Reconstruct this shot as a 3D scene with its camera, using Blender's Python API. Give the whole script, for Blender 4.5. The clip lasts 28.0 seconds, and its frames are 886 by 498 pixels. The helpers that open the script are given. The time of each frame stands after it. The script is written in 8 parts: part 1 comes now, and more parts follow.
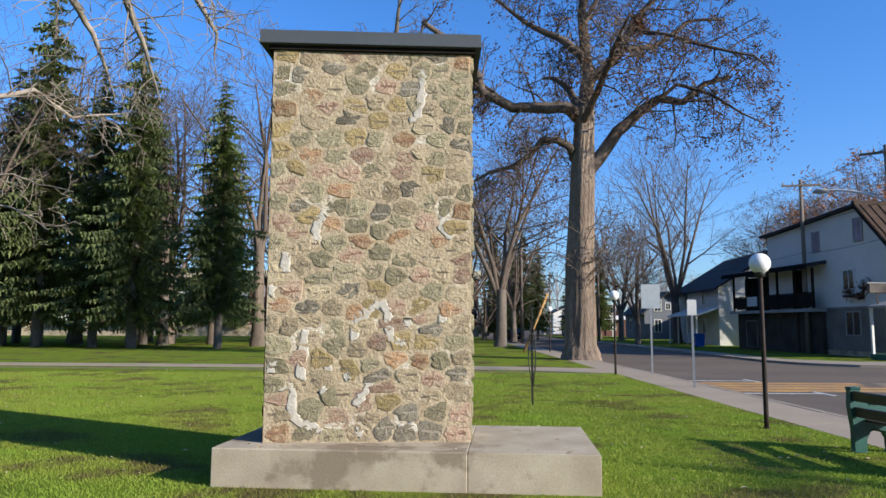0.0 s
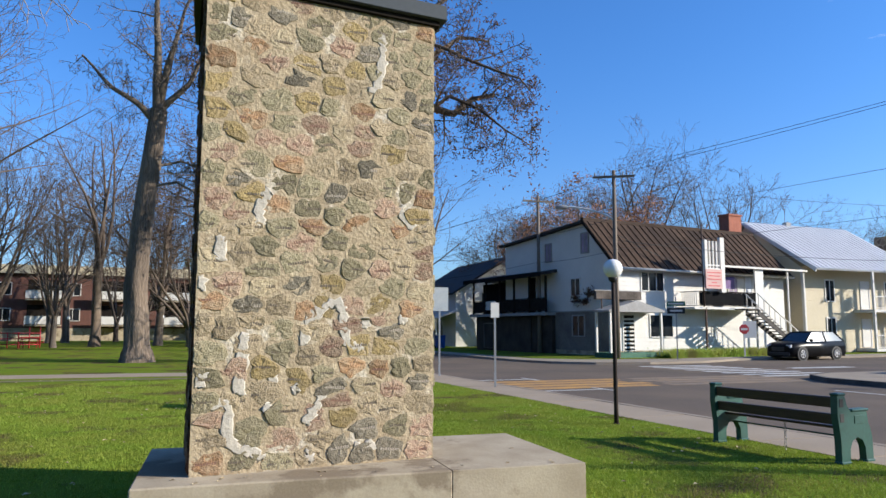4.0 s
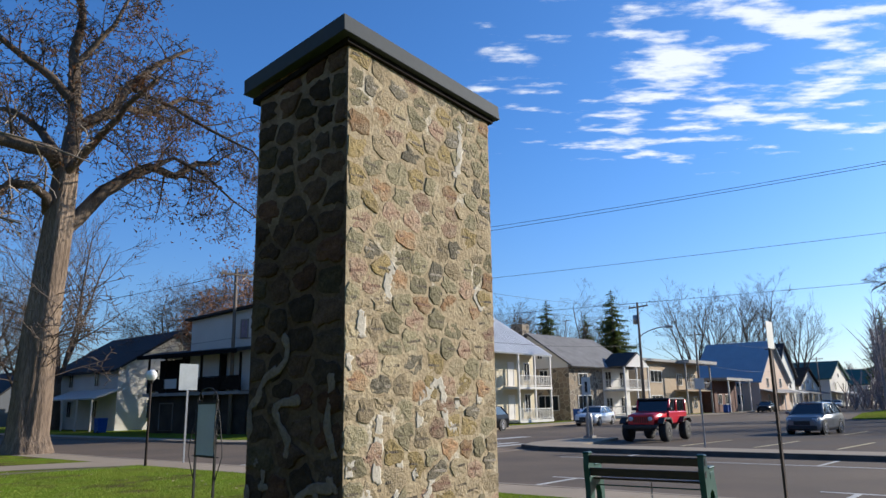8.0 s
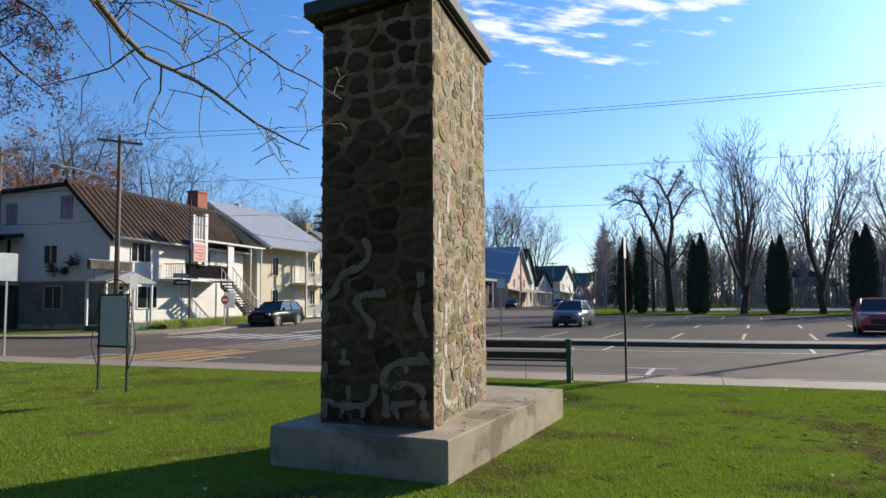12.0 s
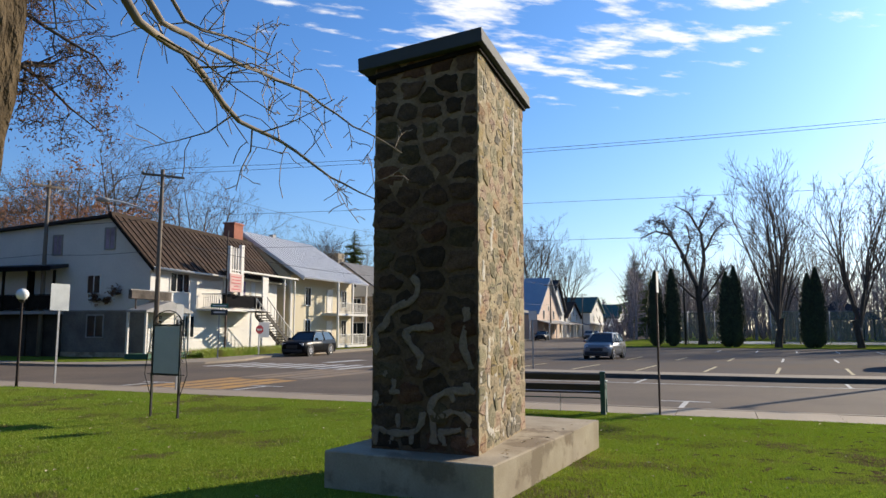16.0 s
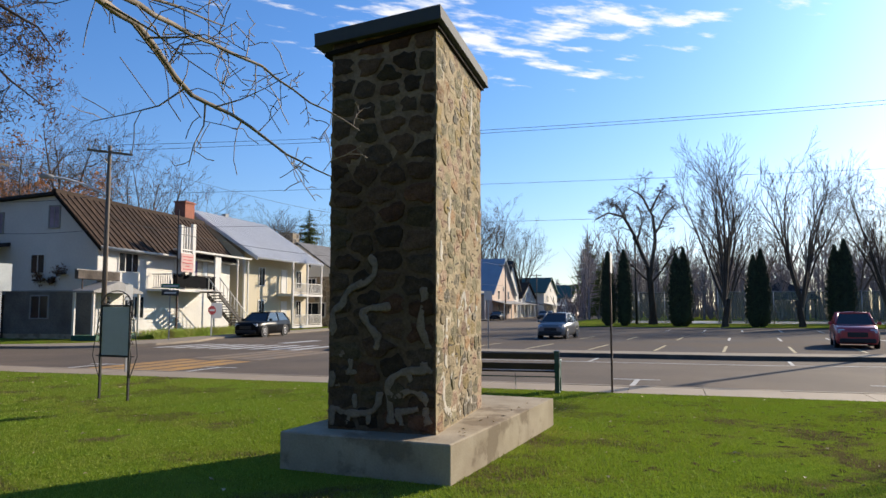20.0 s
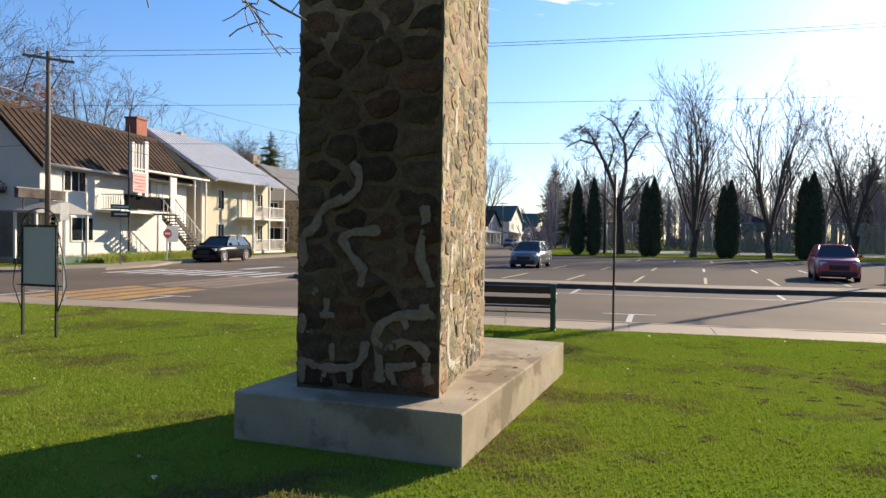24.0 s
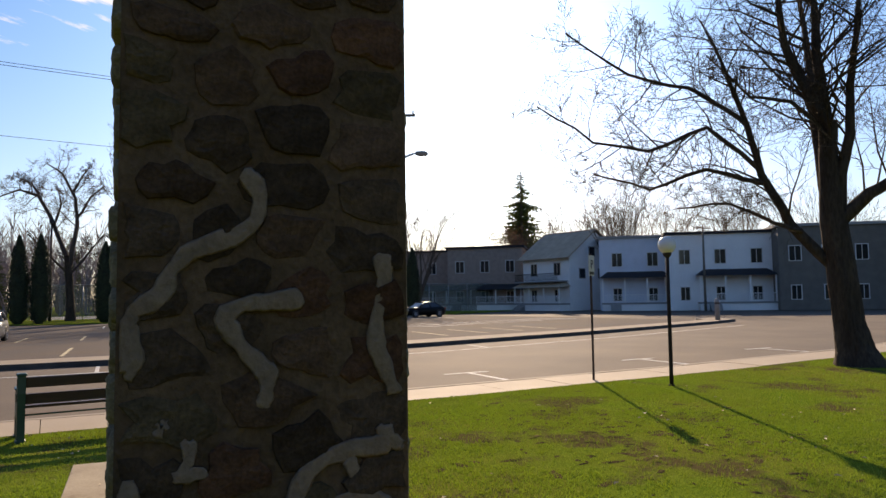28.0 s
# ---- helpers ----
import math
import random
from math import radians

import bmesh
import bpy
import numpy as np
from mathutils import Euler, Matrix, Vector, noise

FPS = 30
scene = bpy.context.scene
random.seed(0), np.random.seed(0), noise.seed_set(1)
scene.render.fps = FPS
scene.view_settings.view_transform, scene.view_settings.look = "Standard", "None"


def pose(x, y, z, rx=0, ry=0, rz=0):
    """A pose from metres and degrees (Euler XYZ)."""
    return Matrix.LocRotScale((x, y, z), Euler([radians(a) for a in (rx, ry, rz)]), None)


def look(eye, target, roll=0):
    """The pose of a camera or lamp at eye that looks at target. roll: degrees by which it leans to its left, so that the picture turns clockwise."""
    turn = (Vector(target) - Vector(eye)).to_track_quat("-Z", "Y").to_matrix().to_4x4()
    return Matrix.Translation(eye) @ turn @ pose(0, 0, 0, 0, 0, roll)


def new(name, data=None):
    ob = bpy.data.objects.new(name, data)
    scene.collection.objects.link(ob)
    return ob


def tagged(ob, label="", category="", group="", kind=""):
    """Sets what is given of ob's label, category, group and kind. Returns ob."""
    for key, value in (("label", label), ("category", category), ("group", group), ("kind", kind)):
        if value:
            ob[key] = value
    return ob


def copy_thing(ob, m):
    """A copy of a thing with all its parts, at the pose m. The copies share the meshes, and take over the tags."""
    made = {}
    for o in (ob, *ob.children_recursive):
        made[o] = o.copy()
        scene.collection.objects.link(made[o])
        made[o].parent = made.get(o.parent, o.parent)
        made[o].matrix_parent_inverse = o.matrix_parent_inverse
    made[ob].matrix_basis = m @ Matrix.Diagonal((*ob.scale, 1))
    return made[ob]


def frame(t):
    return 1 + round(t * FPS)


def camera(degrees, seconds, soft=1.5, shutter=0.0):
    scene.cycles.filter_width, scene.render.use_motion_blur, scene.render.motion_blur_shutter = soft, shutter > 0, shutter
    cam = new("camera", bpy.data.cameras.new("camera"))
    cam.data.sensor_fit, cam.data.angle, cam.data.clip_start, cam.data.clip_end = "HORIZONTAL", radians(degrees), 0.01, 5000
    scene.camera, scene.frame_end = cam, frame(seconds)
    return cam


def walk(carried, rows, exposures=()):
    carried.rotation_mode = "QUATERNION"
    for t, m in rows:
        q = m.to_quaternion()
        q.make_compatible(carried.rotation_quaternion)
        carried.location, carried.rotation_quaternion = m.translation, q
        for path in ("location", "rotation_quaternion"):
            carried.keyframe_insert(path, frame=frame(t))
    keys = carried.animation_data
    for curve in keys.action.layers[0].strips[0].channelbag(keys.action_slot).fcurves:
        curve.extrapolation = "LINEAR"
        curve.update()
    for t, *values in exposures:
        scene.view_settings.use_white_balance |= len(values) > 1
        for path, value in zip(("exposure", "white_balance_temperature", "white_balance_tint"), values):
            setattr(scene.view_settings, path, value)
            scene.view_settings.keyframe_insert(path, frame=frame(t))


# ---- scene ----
cam = camera(63.6, 28.0)
PATH = [
    (0, (1.832, -7.805, 1.64), (1.851, -5.816, 1.852), 0.2),
    (0.5, (1.768, -7.797, 1.637), (1.785, -5.809, 1.852), 0.6),
    (1, (1.672, -7.779, 1.623), (1.723, -5.791, 1.837), 1.0),
    (1.5, (1.485, -7.638, 1.61), (1.626, -5.658, 1.858), 1.6),
    (2, (1.239, -7.408, 1.63), (1.465, -5.432, 1.844), 1.4),
    (2.5, (0.854, -7.259, 1.652), (1.253, -5.309, 1.844), 1.6),
    (3, (0.454, -6.982, 1.616), (1.054, -5.084, 1.811), 1.6),
    (3.5, (0.04, -6.713, 1.626), (0.717, -4.844, 1.842), 0.8),
    (5.5, (-1.85, -5.691, 1.609), (-0.771, -4.026, 1.861), -0.5),
    (6, (-2.246, -5.393, 1.646), (-1.133, -3.763, 1.969), -0.6),
    (6.5, (-2.698, -5.163, 1.667), (-1.439, -3.652, 2.029), -1.0),
    (7, (-3.099, -4.768, 1.655), (-1.747, -3.358, 2.082), -1.4),
    (7.5, (-3.56, -4.544, 1.657), (-2.112, -3.227, 2.066), -1.3),
    (8, (-3.96, -4.143, 1.663), (-2.423, -2.936, 2.088), -0.9),
    (8.5, (-4.381, -3.918, 1.639), (-2.774, -2.793, 2.03), -0.4),
    (9, (-4.815, -3.635, 1.64), (-3.121, -2.612, 1.928), 0.1),
    (9.5, (-5.163, -3.301, 1.649), (-3.445, -2.312, 1.917), -0.1),
    (10, (-5.536, -3.095, 1.654), (-3.762, -2.196, 1.869), -0.2),
    (10.5, (-5.805, -2.811, 1.648), (-3.948, -2.095, 1.848), -0.5),
    (11, (-6.028, -2.536, 1.669), (-4.147, -1.906, 1.921), -0.6),
    (11.5, (-6.317, -2.349, 1.682), (-4.412, -1.773, 1.879), -0.8),
    (12, (-6.603, -2.386, 1.66), (-4.715, -1.742, 1.797), -0.3),
    (12.5, (-6.86, -2.41, 1.691), (-4.996, -1.692, 1.794), -0.6),
    (13, (-7.071, -2.391, 1.692), (-5.238, -1.605, 1.835), -0.4),
    (13.5, (-7.179, -2.379, 1.69), (-5.361, -1.57, 1.883), -0.2),
    (15.5, (-7.173, -2.395, 1.686), (-5.323, -1.669, 1.906), 0.1),
    (16, (-7.155, -2.396, 1.69), (-5.301, -1.68, 1.912), 0.1),
    (16.5, (-7.157, -2.399, 1.685), (-5.295, -1.699, 1.895), 0.2),
    (17, (-7.148, -2.397, 1.682), (-5.278, -1.71, 1.858), 0.1),
    (17.5, (-7.136, -2.388, 1.682), (-5.263, -1.706, 1.844), 0.1),
    (18, (-7.13, -2.39, 1.679), (-5.255, -1.714, 1.833), 0.0),
    (18.5, (-7.134, -2.381, 1.687), (-5.254, -1.716, 1.848), 0.0),
    (19, (-7.135, -2.381, 1.685), (-5.242, -1.76, 1.856), 0.0),
    (19.5, (-7.137, -2.367, 1.686), (-5.241, -1.753, 1.854), 0.0),
    (20, (-7.131, -2.365, 1.685), (-5.231, -1.764, 1.853), 0.0),
    (20.5, (-7.122, -2.351, 1.68), (-5.224, -1.741, 1.843), 0.0),
    (22.5, (-6.66, -2.328, 1.686), (-4.789, -1.63, 1.794), -0.0),
    (23, (-6.358, -2.108, 1.675), (-4.459, -1.48, 1.702), 1.3),
    (23.5, (-5.902, -1.764, 1.678), (-3.961, -1.28, 1.681), 0.6),
    (24, (-5.457, -1.47, 1.673), (-3.522, -0.966, 1.638), 0.8),
    (24.5, (-5.048, -1.102, 1.734), (-3.095, -0.673, 1.69), 0.6),
    (25, (-4.633, -0.822, 1.773), (-2.672, -0.432, 1.779), -0.0),
    (25.5, (-4.332, -0.463, 1.768), (-2.362, -0.124, 1.831), 1.4),
    (26, (-4.033, -0.061, 1.757), (-2.056, 0.198, 1.913), 0.7),
    (26.5, (-3.708, 0.305, 1.748), (-1.719, 0.452, 1.884), -0.2),
    (27, (-3.559, 0.739, 1.711), (-1.592, 0.404, 1.857), 0.0),
    (27.5, (-3.299, 1.116, 1.7), (-1.417, 0.457, 1.847), -0.1),
    (28, (-3.056, 1.46, 1.706), (-1.311, 0.493, 1.844), -0.8),
]
walk(cam, [(t, look(eye, target, roll)) for t, eye, target, roll in PATH],
     exposures=((0, 0.72, 6100, 9), (4, 0.68, 6200, 9), (8, 0.42, 6300, 9), (12, 0.46, 6600, 9), (17, 0.5, 7000, 10), (22, 0.55, 7000, 11), (24.5, 0.9, 7600, 12), (26, 1.03, 7500, 14), (27, 1.0, 7900, 16), (28, 0.48, 8600, 19)))


# ---- light ----
SUN_HEAD, SUN_ELEV = radians(120.5), radians(21.7)
SUN_DIR = Vector((math.sin(SUN_HEAD) * math.cos(SUN_ELEV), math.cos(SUN_HEAD) * math.cos(SUN_ELEV), math.sin(SUN_ELEV)))


def make_world():
    w = bpy.data.worlds.new("sky")
    scene.world = w
    w.use_nodes = True
    nt = w.node_tree
    nt.nodes.clear()
    N, L = nt.nodes.new, nt.links.new
    out, bg, sky = N("ShaderNodeOutputWorld"), N("ShaderNodeBackground"), N("ShaderNodeTexSky")
    sky.sky_type, sky.sun_disc = "NISHITA", False
    sky.sun_elevation, sky.sun_rotation = SUN_ELEV, SUN_HEAD
    sky.air_density, sky.dust_density, sky.ozone_density, sky.altitude = 1.0, 0.8, 4.0, 50
    bg.inputs["Strength"].default_value = 0.098
    tone = N("ShaderNodeMix")
    tone.data_type, tone.blend_type = "RGBA", "MULTIPLY"
    tone.inputs["Factor"].default_value = 1.0
    L(sky.outputs[0], tone.inputs["A"])
    # thin broken cloud, as a flat layer high over the town
    tc, sep, hgt, divx, divy, flat = N("ShaderNodeTexCoord"), N("ShaderNodeSeparateXYZ"), N("ShaderNodeMath"), N("ShaderNodeMath"), N("ShaderNodeMath"), N("ShaderNodeCombineXYZ")
    L(tc.outputs["Generated"], sep.inputs[0])
    hgt.operation, hgt.inputs[1].default_value = "MAXIMUM", 0.03
    L(sep.outputs["Z"], hgt.inputs[0])
    rise, shade = N("ShaderNodeMapRange"), N("ShaderNodeMix")
    rise.interpolation_type = "SMOOTHSTEP"
    rise.inputs["From Min"].default_value, rise.inputs["From Max"].default_value = -0.05, 0.42
    L(sep.outputs["Z"], rise.inputs["Value"])
    shade.data_type = "RGBA"
    shade.inputs["A"].default_value, shade.inputs["B"].default_value = (0.92, 1.03, 1.24, 1), (0.62, 1.03, 1.46, 1)
    L(rise.outputs[0], shade.inputs["Factor"])
    L(shade.outputs["Result"], tone.inputs["B"])
    for d, ax in ((divx, "X"), (divy, "Y")):
        d.operation = "DIVIDE"
        L(sep.outputs[ax], d.inputs[0])
        L(hgt.outputs[0], d.inputs[1])
    L(divx.outputs[0], flat.inputs["X"])
    L(divy.outputs[0], flat.inputs["Y"])
    mp, fine, wide = N("ShaderNodeMapping"), N("ShaderNodeTexNoise"), N("ShaderNodeTexNoise")
    mp.vector_type = "TEXTURE"
    mp.inputs["Rotation"].default_value, mp.inputs["Scale"].default_value = (0, 0, radians(-52)), (1.9, 0.9, 1)
    L(flat.outputs[0], mp.inputs["Vector"])
    fine.inputs["Scale"].default_value, fine.inputs["Detail"].default_value, fine.inputs["Roughness"].default_value = 6.5, 8, 0.58
    wide.inputs["Scale"].default_value, wide.inputs["Detail"].default_value = 0.5, 2
    L(mp.outputs[0], fine.inputs["Vector"])
    off = N("ShaderNodeVectorMath")
    off.operation, off.inputs[1].default_value = "SUBTRACT", (2.25, 0.5, 0)
    L(flat.outputs[0], off.inputs[0])
    far = N("ShaderNodeVectorMath")
    far.operation = "LENGTH"
    L(off.outputs[0], far.inputs[0])
    field = N("ShaderNodeMapRange")
    field.interpolation_type = "SMOOTHSTEP"
    for key, value in (("From Min", 0.3), ("From Max", 1.7), ("To Min", 0.1), ("To Max", -0.2)):
        field.inputs[key].default_value = value
    L(far.outputs["Value"], field.inputs["Value"])
    both, cover = N("ShaderNodeMath"), N("ShaderNodeMapRange")
    L(fine.outputs["Fac"], both.inputs[0])
    L(field.outputs[0], both.inputs[1])
    cover.interpolation_type = "SMOOTHSTEP"
    for key, value in (("From Min", 0.555), ("From Max", 0.72), ("To Max", 0.85)):
        cover.inputs[key].default_value = value
    L(both.outputs[0], cover.inputs["Value"])
    cloud = N("ShaderNodeMix")
    cloud.data_type = "RGBA"
    cloud.inputs["B"].default_value = (8.2, 8.4, 8.6, 1)
    L(cover.outputs[0], cloud.inputs["Factor"])
    L(tone.outputs["Result"], cloud.inputs["A"])
    L(cloud.outputs["Result"], bg.inputs["Color"])
    L(bg.outputs[0], out.inputs["Surface"])


make_world()
sun = new("sun", bpy.data.lights.new("sun", "SUN"))
sun.data.energy, sun.data.angle, sun.data.color = 5.0, radians(0.6), (1.0, 0.9, 0.76)
sun.matrix_world = look((0, 0, 40), Vector((0, 0, 40)) - SUN_DIR)


# ---- building blocks ----
class MB:
    """Collects vertices and faces of one mesh."""

    def __init__(self):
        self.v, self.f, self.s = [], [], []

    def add(self, verts, faces, smooth=False):
        o = len(self.v)
        self.v.extend(verts)
        self.f.extend([tuple(i + o for i in f) for f in faces])
        self.s.extend([smooth] * len(faces))
        return self

    def box(self, x0, x1, y0, y1, z0, z1, m=None, b=0.0):
        if b > 0:
            a = []
            for z, k in ((z0, b), (z0 + b, 0), (z1 - b, 0), (z1, b)):
                a += [(x0 + k, y0 + b, z), (x0 + b, y0 + k, z), (x1 - b, y0 + k, z), (x1 - k, y0 + b, z),
                      (x1 - k, y1 - b, z), (x1 - b, y1 - k, z), (x0 + b, y1 - k, z), (x0 + k, y1 - b, z)]
            fs = [tuple(range(7, -1, -1)), tuple(range(24, 32))]
            for r in range(3):
                fs += [(r * 8 + i, r * 8 + (i + 1) % 8, r * 8 + 8 + (i + 1) % 8, r * 8 + 8 + i) for i in range(8)]
        else:
            a = [(x0, y0, z0), (x1, y0, z0), (x1, y1, z0), (x0, y1, z0), (x0, y0, z1), (x1, y0, z1), (x1, y1, z1), (x0, y1, z1)]
            fs = [(3, 2, 1, 0), (4, 5, 6, 7), (0, 1, 5, 4), (1, 2, 6, 5), (2, 3, 7, 6), (3, 0, 4, 7)]
        if m is not None:
            a = [tuple(m @ Vector(p)) for p in a]
        return self.add(a, fs)

    def tube(self, pts, rad, n=6, caps=True, smooth=True):
        """A tube along points; rad is one radius or one for each point."""
        pts = [Vector(p) for p in pts]
        rad = [rad] * len(pts) if isinstance(rad, (int, float)) else list(rad)
        o, side = len(self.v), None
        for i, p in enumerate(pts):
            d = (pts[min(i + 1, len(pts) - 1)] - pts[max(i - 1, 0)])
            d = d.normalized() if d.length > 1e-9 else Vector((0, 0, 1))
            if side is None:
                side = d.cross(Vector((0, 0, 1)) if abs(d.z) < 0.9 else Vector((1, 0, 0))).normalized()
            side = (side - d * side.dot(d)).normalized()
            up = d.cross(side)
            for k in range(n):
                a = 2 * math.pi * k / n
                self.v.append(tuple(p + (side * math.cos(a) + up * math.sin(a)) * rad[i]))
        for i in range(len(pts) - 1):
            for k in range(n):
                a, b = o + i * n + k, o + i * n + (k + 1) % n
                self.f.append((a, b, b + n, a + n))
                self.s.append(smooth)
        if caps:
            self.f += [tuple(o + k for k in range(n - 1, -1, -1)), tuple(o + (len(pts) - 1) * n + k for k in range(n))]
            self.s += [False, False]
        return self

    def lathe(self, prof, n=16, at=(0, 0, 0), axis="z", smooth=True):
        """A turned form from (radius, height) pairs."""
        o = len(self.v)
        for r, h in prof:
            for k in range(n):
                a = 2 * math.pi * k / n
                p = (r * math.cos(a), r * math.sin(a), h)
                p = p if axis == "z" else ((h, p[0], p[1]) if axis == "x" else (p[1], h, p[0]))
                self.v.append((p[0] + at[0], p[1] + at[1], p[2] + at[2]))
        for i in range(len(prof) - 1):
            for k in range(n):
                a, b = o + i * n + k, o + i * n + (k + 1) % n
                self.f.append((a, b, b + n, a + n))
                self.s.append(smooth)
        self.f += [tuple(o + k for k in range(n - 1, -1, -1)), tuple(o + (len(prof) - 1) * n + k for k in range(n))]
        self.s += [False, False]
        return self

    def prism(self, poly, h0, h1, axis="z", m=None):
        """A polygon drawn out along an axis. axis x: the polygon lies in (y, z); y: in (x, z)."""
        n = len(poly)
        put = {"z": lambda p, h: (p[0], p[1], h), "x": lambda p, h: (h, p[0], p[1]), "y": lambda p, h: (p[0], h, p[1])}[axis]
        a = [put(p, h0) for p in poly] + [put(p, h1) for p in poly]
        if m is not None:
            a = [tuple(m @ Vector(p)) for p in a]
        fs = [tuple(range(n - 1, -1, -1)), tuple(range(n, 2 * n))] + [(i, (i + 1) % n, n + (i + 1) % n, n + i) for i in range(n)]
        return self.add(a, fs)

    def mesh(self, name, mat=None):
        me = bpy.data.meshes.new(name)
        me.from_pydata(self.v, [], self.f)
        me.polygons.foreach_set("use_smooth", self.s)
        if mat is not None:
            me.materials.append(mat)
        bm = bmesh.new()
        bm.from_mesh(me)
        bmesh.ops.recalc_face_normals(bm, faces=bm.faces)
        bm.to_mesh(me)
        bm.free()
        me.update()
        return me


def raw_mesh(name, mb, mat):
    """The mesh as it is, with no turning of normals: for leaves and blades."""
    me = bpy.data.meshes.new(name)
    me.from_pydata(mb.v, [], mb.f)
    me.polygons.foreach_set("use_smooth", mb.s)
    me.materials.append(mat)
    me.update()
    return me


def part(name, mb, mat, parent=None, label="", raw=False):
    """One mesh object under a thing or a part."""
    data = mb if isinstance(mb, bpy.types.Mesh) else (raw_mesh(name, mb, mat) if raw else mb.mesh(name, mat))
    ob = new(name, data)
    ob.parent = parent
    return tagged(ob, label) if label else ob


def thing(name, label, category, group="", m=None, kind=""):
    ob = new(name)
    ob.empty_display_size = 0.2
    if m is not None:
        ob.matrix_basis = m
    return tagged(ob, label, category, group, kind)


def solid(name, mb, mat, label, category, group="", kind="", m=None):
    """A thing of one mesh."""
    ob = part(name, mb, mat)
    if m is not None:
        ob.matrix_basis = m
    return tagged(ob, label, category, group, kind)


# ---- materials ----
def material(name, color, rough=0.7, metal=0.0, vary=0.12, grain=40.0, blot=3.0, bump=0.15, tint=None, spec=0.5, by_object=0.0, coat=0.0, stretch=(1, 1, 1), bump_dist=0.01, island=0.0, patch=None):
    """A surface with variation at two scales: grain and blotches, in metres."""
    m = bpy.data.materials.new(name)
    m.use_nodes = True
    nt = m.node_tree
    N, L = nt.nodes.new, nt.links.new
    b = nt.nodes["Principled BSDF"]
    b.inputs["Roughness"].default_value, b.inputs["Metallic"].default_value = rough, metal
    b.inputs["Specular IOR Level"].default_value = spec
    b.inputs["Coat Weight"].default_value = coat
    b.inputs["Coat Roughness"].default_value = 0.08
    tc, mp = N("ShaderNodeTexCoord"), N("ShaderNodeMapping")
    mp.inputs["Scale"].default_value = stretch
    L(tc.outputs["Object"], mp.inputs["Vector"])
    n1, n2 = N("ShaderNodeTexNoise"), N("ShaderNodeTexNoise")
    n1.inputs["Scale"].default_value, n1.inputs["Detail"].default_value = grain, 4
    n2.inputs["Scale"].default_value, n2.inputs["Detail"].default_value = blot, 5
    L(mp.outputs[0], n1.inputs["Vector"])
    L(mp.outputs[0], n2.inputs["Vector"])
    r2 = N("ShaderNodeMapRange")
    r2.inputs["From Min"].default_value, r2.inputs["From Max"].default_value = 0.3, 0.7
    L(n2.outputs["Fac"], r2.inputs["Value"])
    mix = N("ShaderNodeMix")
    mix.data_type = "RGBA"
    t = tint or tuple(c * (1 - 1.6 * vary) for c in color)
    mix.inputs["A"].default_value, mix.inputs["B"].default_value = (*color, 1), (*t, 1)
    L(r2.outputs[0], mix.inputs["Factor"])
    hsv = N("ShaderNodeHueSaturation")
    tone = mix.outputs["Result"]
    if patch:  # worn spots with an outline of their own: colour, scale, threshold
        n3, r3, m3 = N("ShaderNodeTexNoise"), N("ShaderNodeMapRange"), N("ShaderNodeMix")
        n3.inputs["Scale"].default_value, n3.inputs["Detail"].default_value, n3.inputs["Roughness"].default_value = patch[1], 8, 0.62
        r3.inputs["From Min"].default_value, r3.inputs["From Max"].default_value, r3.inputs["To Max"].default_value = patch[2], patch[2] + 0.07, 0.85
        m3.data_type = "RGBA"
        m3.inputs["B"].default_value = (*patch[0], 1)
        L(mp.outputs[0], n3.inputs["Vector"])
        L(n3.outputs["Fac"], r3.inputs["Value"])
        L(r3.outputs[0], m3.inputs["Factor"])
        L(tone, m3.inputs["A"])
        tone = m3.outputs["Result"]
    L(tone, hsv.inputs["Color"])
    r1 = N("ShaderNodeMapRange")
    r1.inputs["From Min"].default_value, r1.inputs["From Max"].default_value = 0.25, 0.75
    r1.inputs["To Min"].default_value, r1.inputs["To Max"].default_value = 1 - vary, 1 + vary
    L(n1.outputs["Fac"], r1.inputs["Value"])
    last = r1.outputs[0]
    for amount, socket in ((by_object, ("ShaderNodeObjectInfo", "Random")), (island, ("ShaderNodeNewGeometry", "Random Per Island"))):
        if amount:
            oi, ro, mul = N(socket[0]), N("ShaderNodeMapRange"), N("ShaderNodeMath")
            mul.operation = "MULTIPLY"
            ro.inputs["To Min"].default_value, ro.inputs["To Max"].default_value = 1 - amount, 1 + amount
            L(oi.outputs[socket[1]], ro.inputs["Value"])
            L(last, mul.inputs[0])
            L(ro.outputs[0], mul.inputs[1])
            last = mul.outputs[0]
    L(last, hsv.inputs["Value"])
    L(hsv.outputs[0], b.inputs["Base Color"])
    if bump:
        bp = N("ShaderNodeBump")
        bp.inputs["Strength"].default_value, bp.inputs["Distance"].default_value = bump, bump_dist
        L(n1.outputs["Fac"], bp.inputs["Height"])
        L(bp.outputs[0], b.inputs["Normal"])
    return m


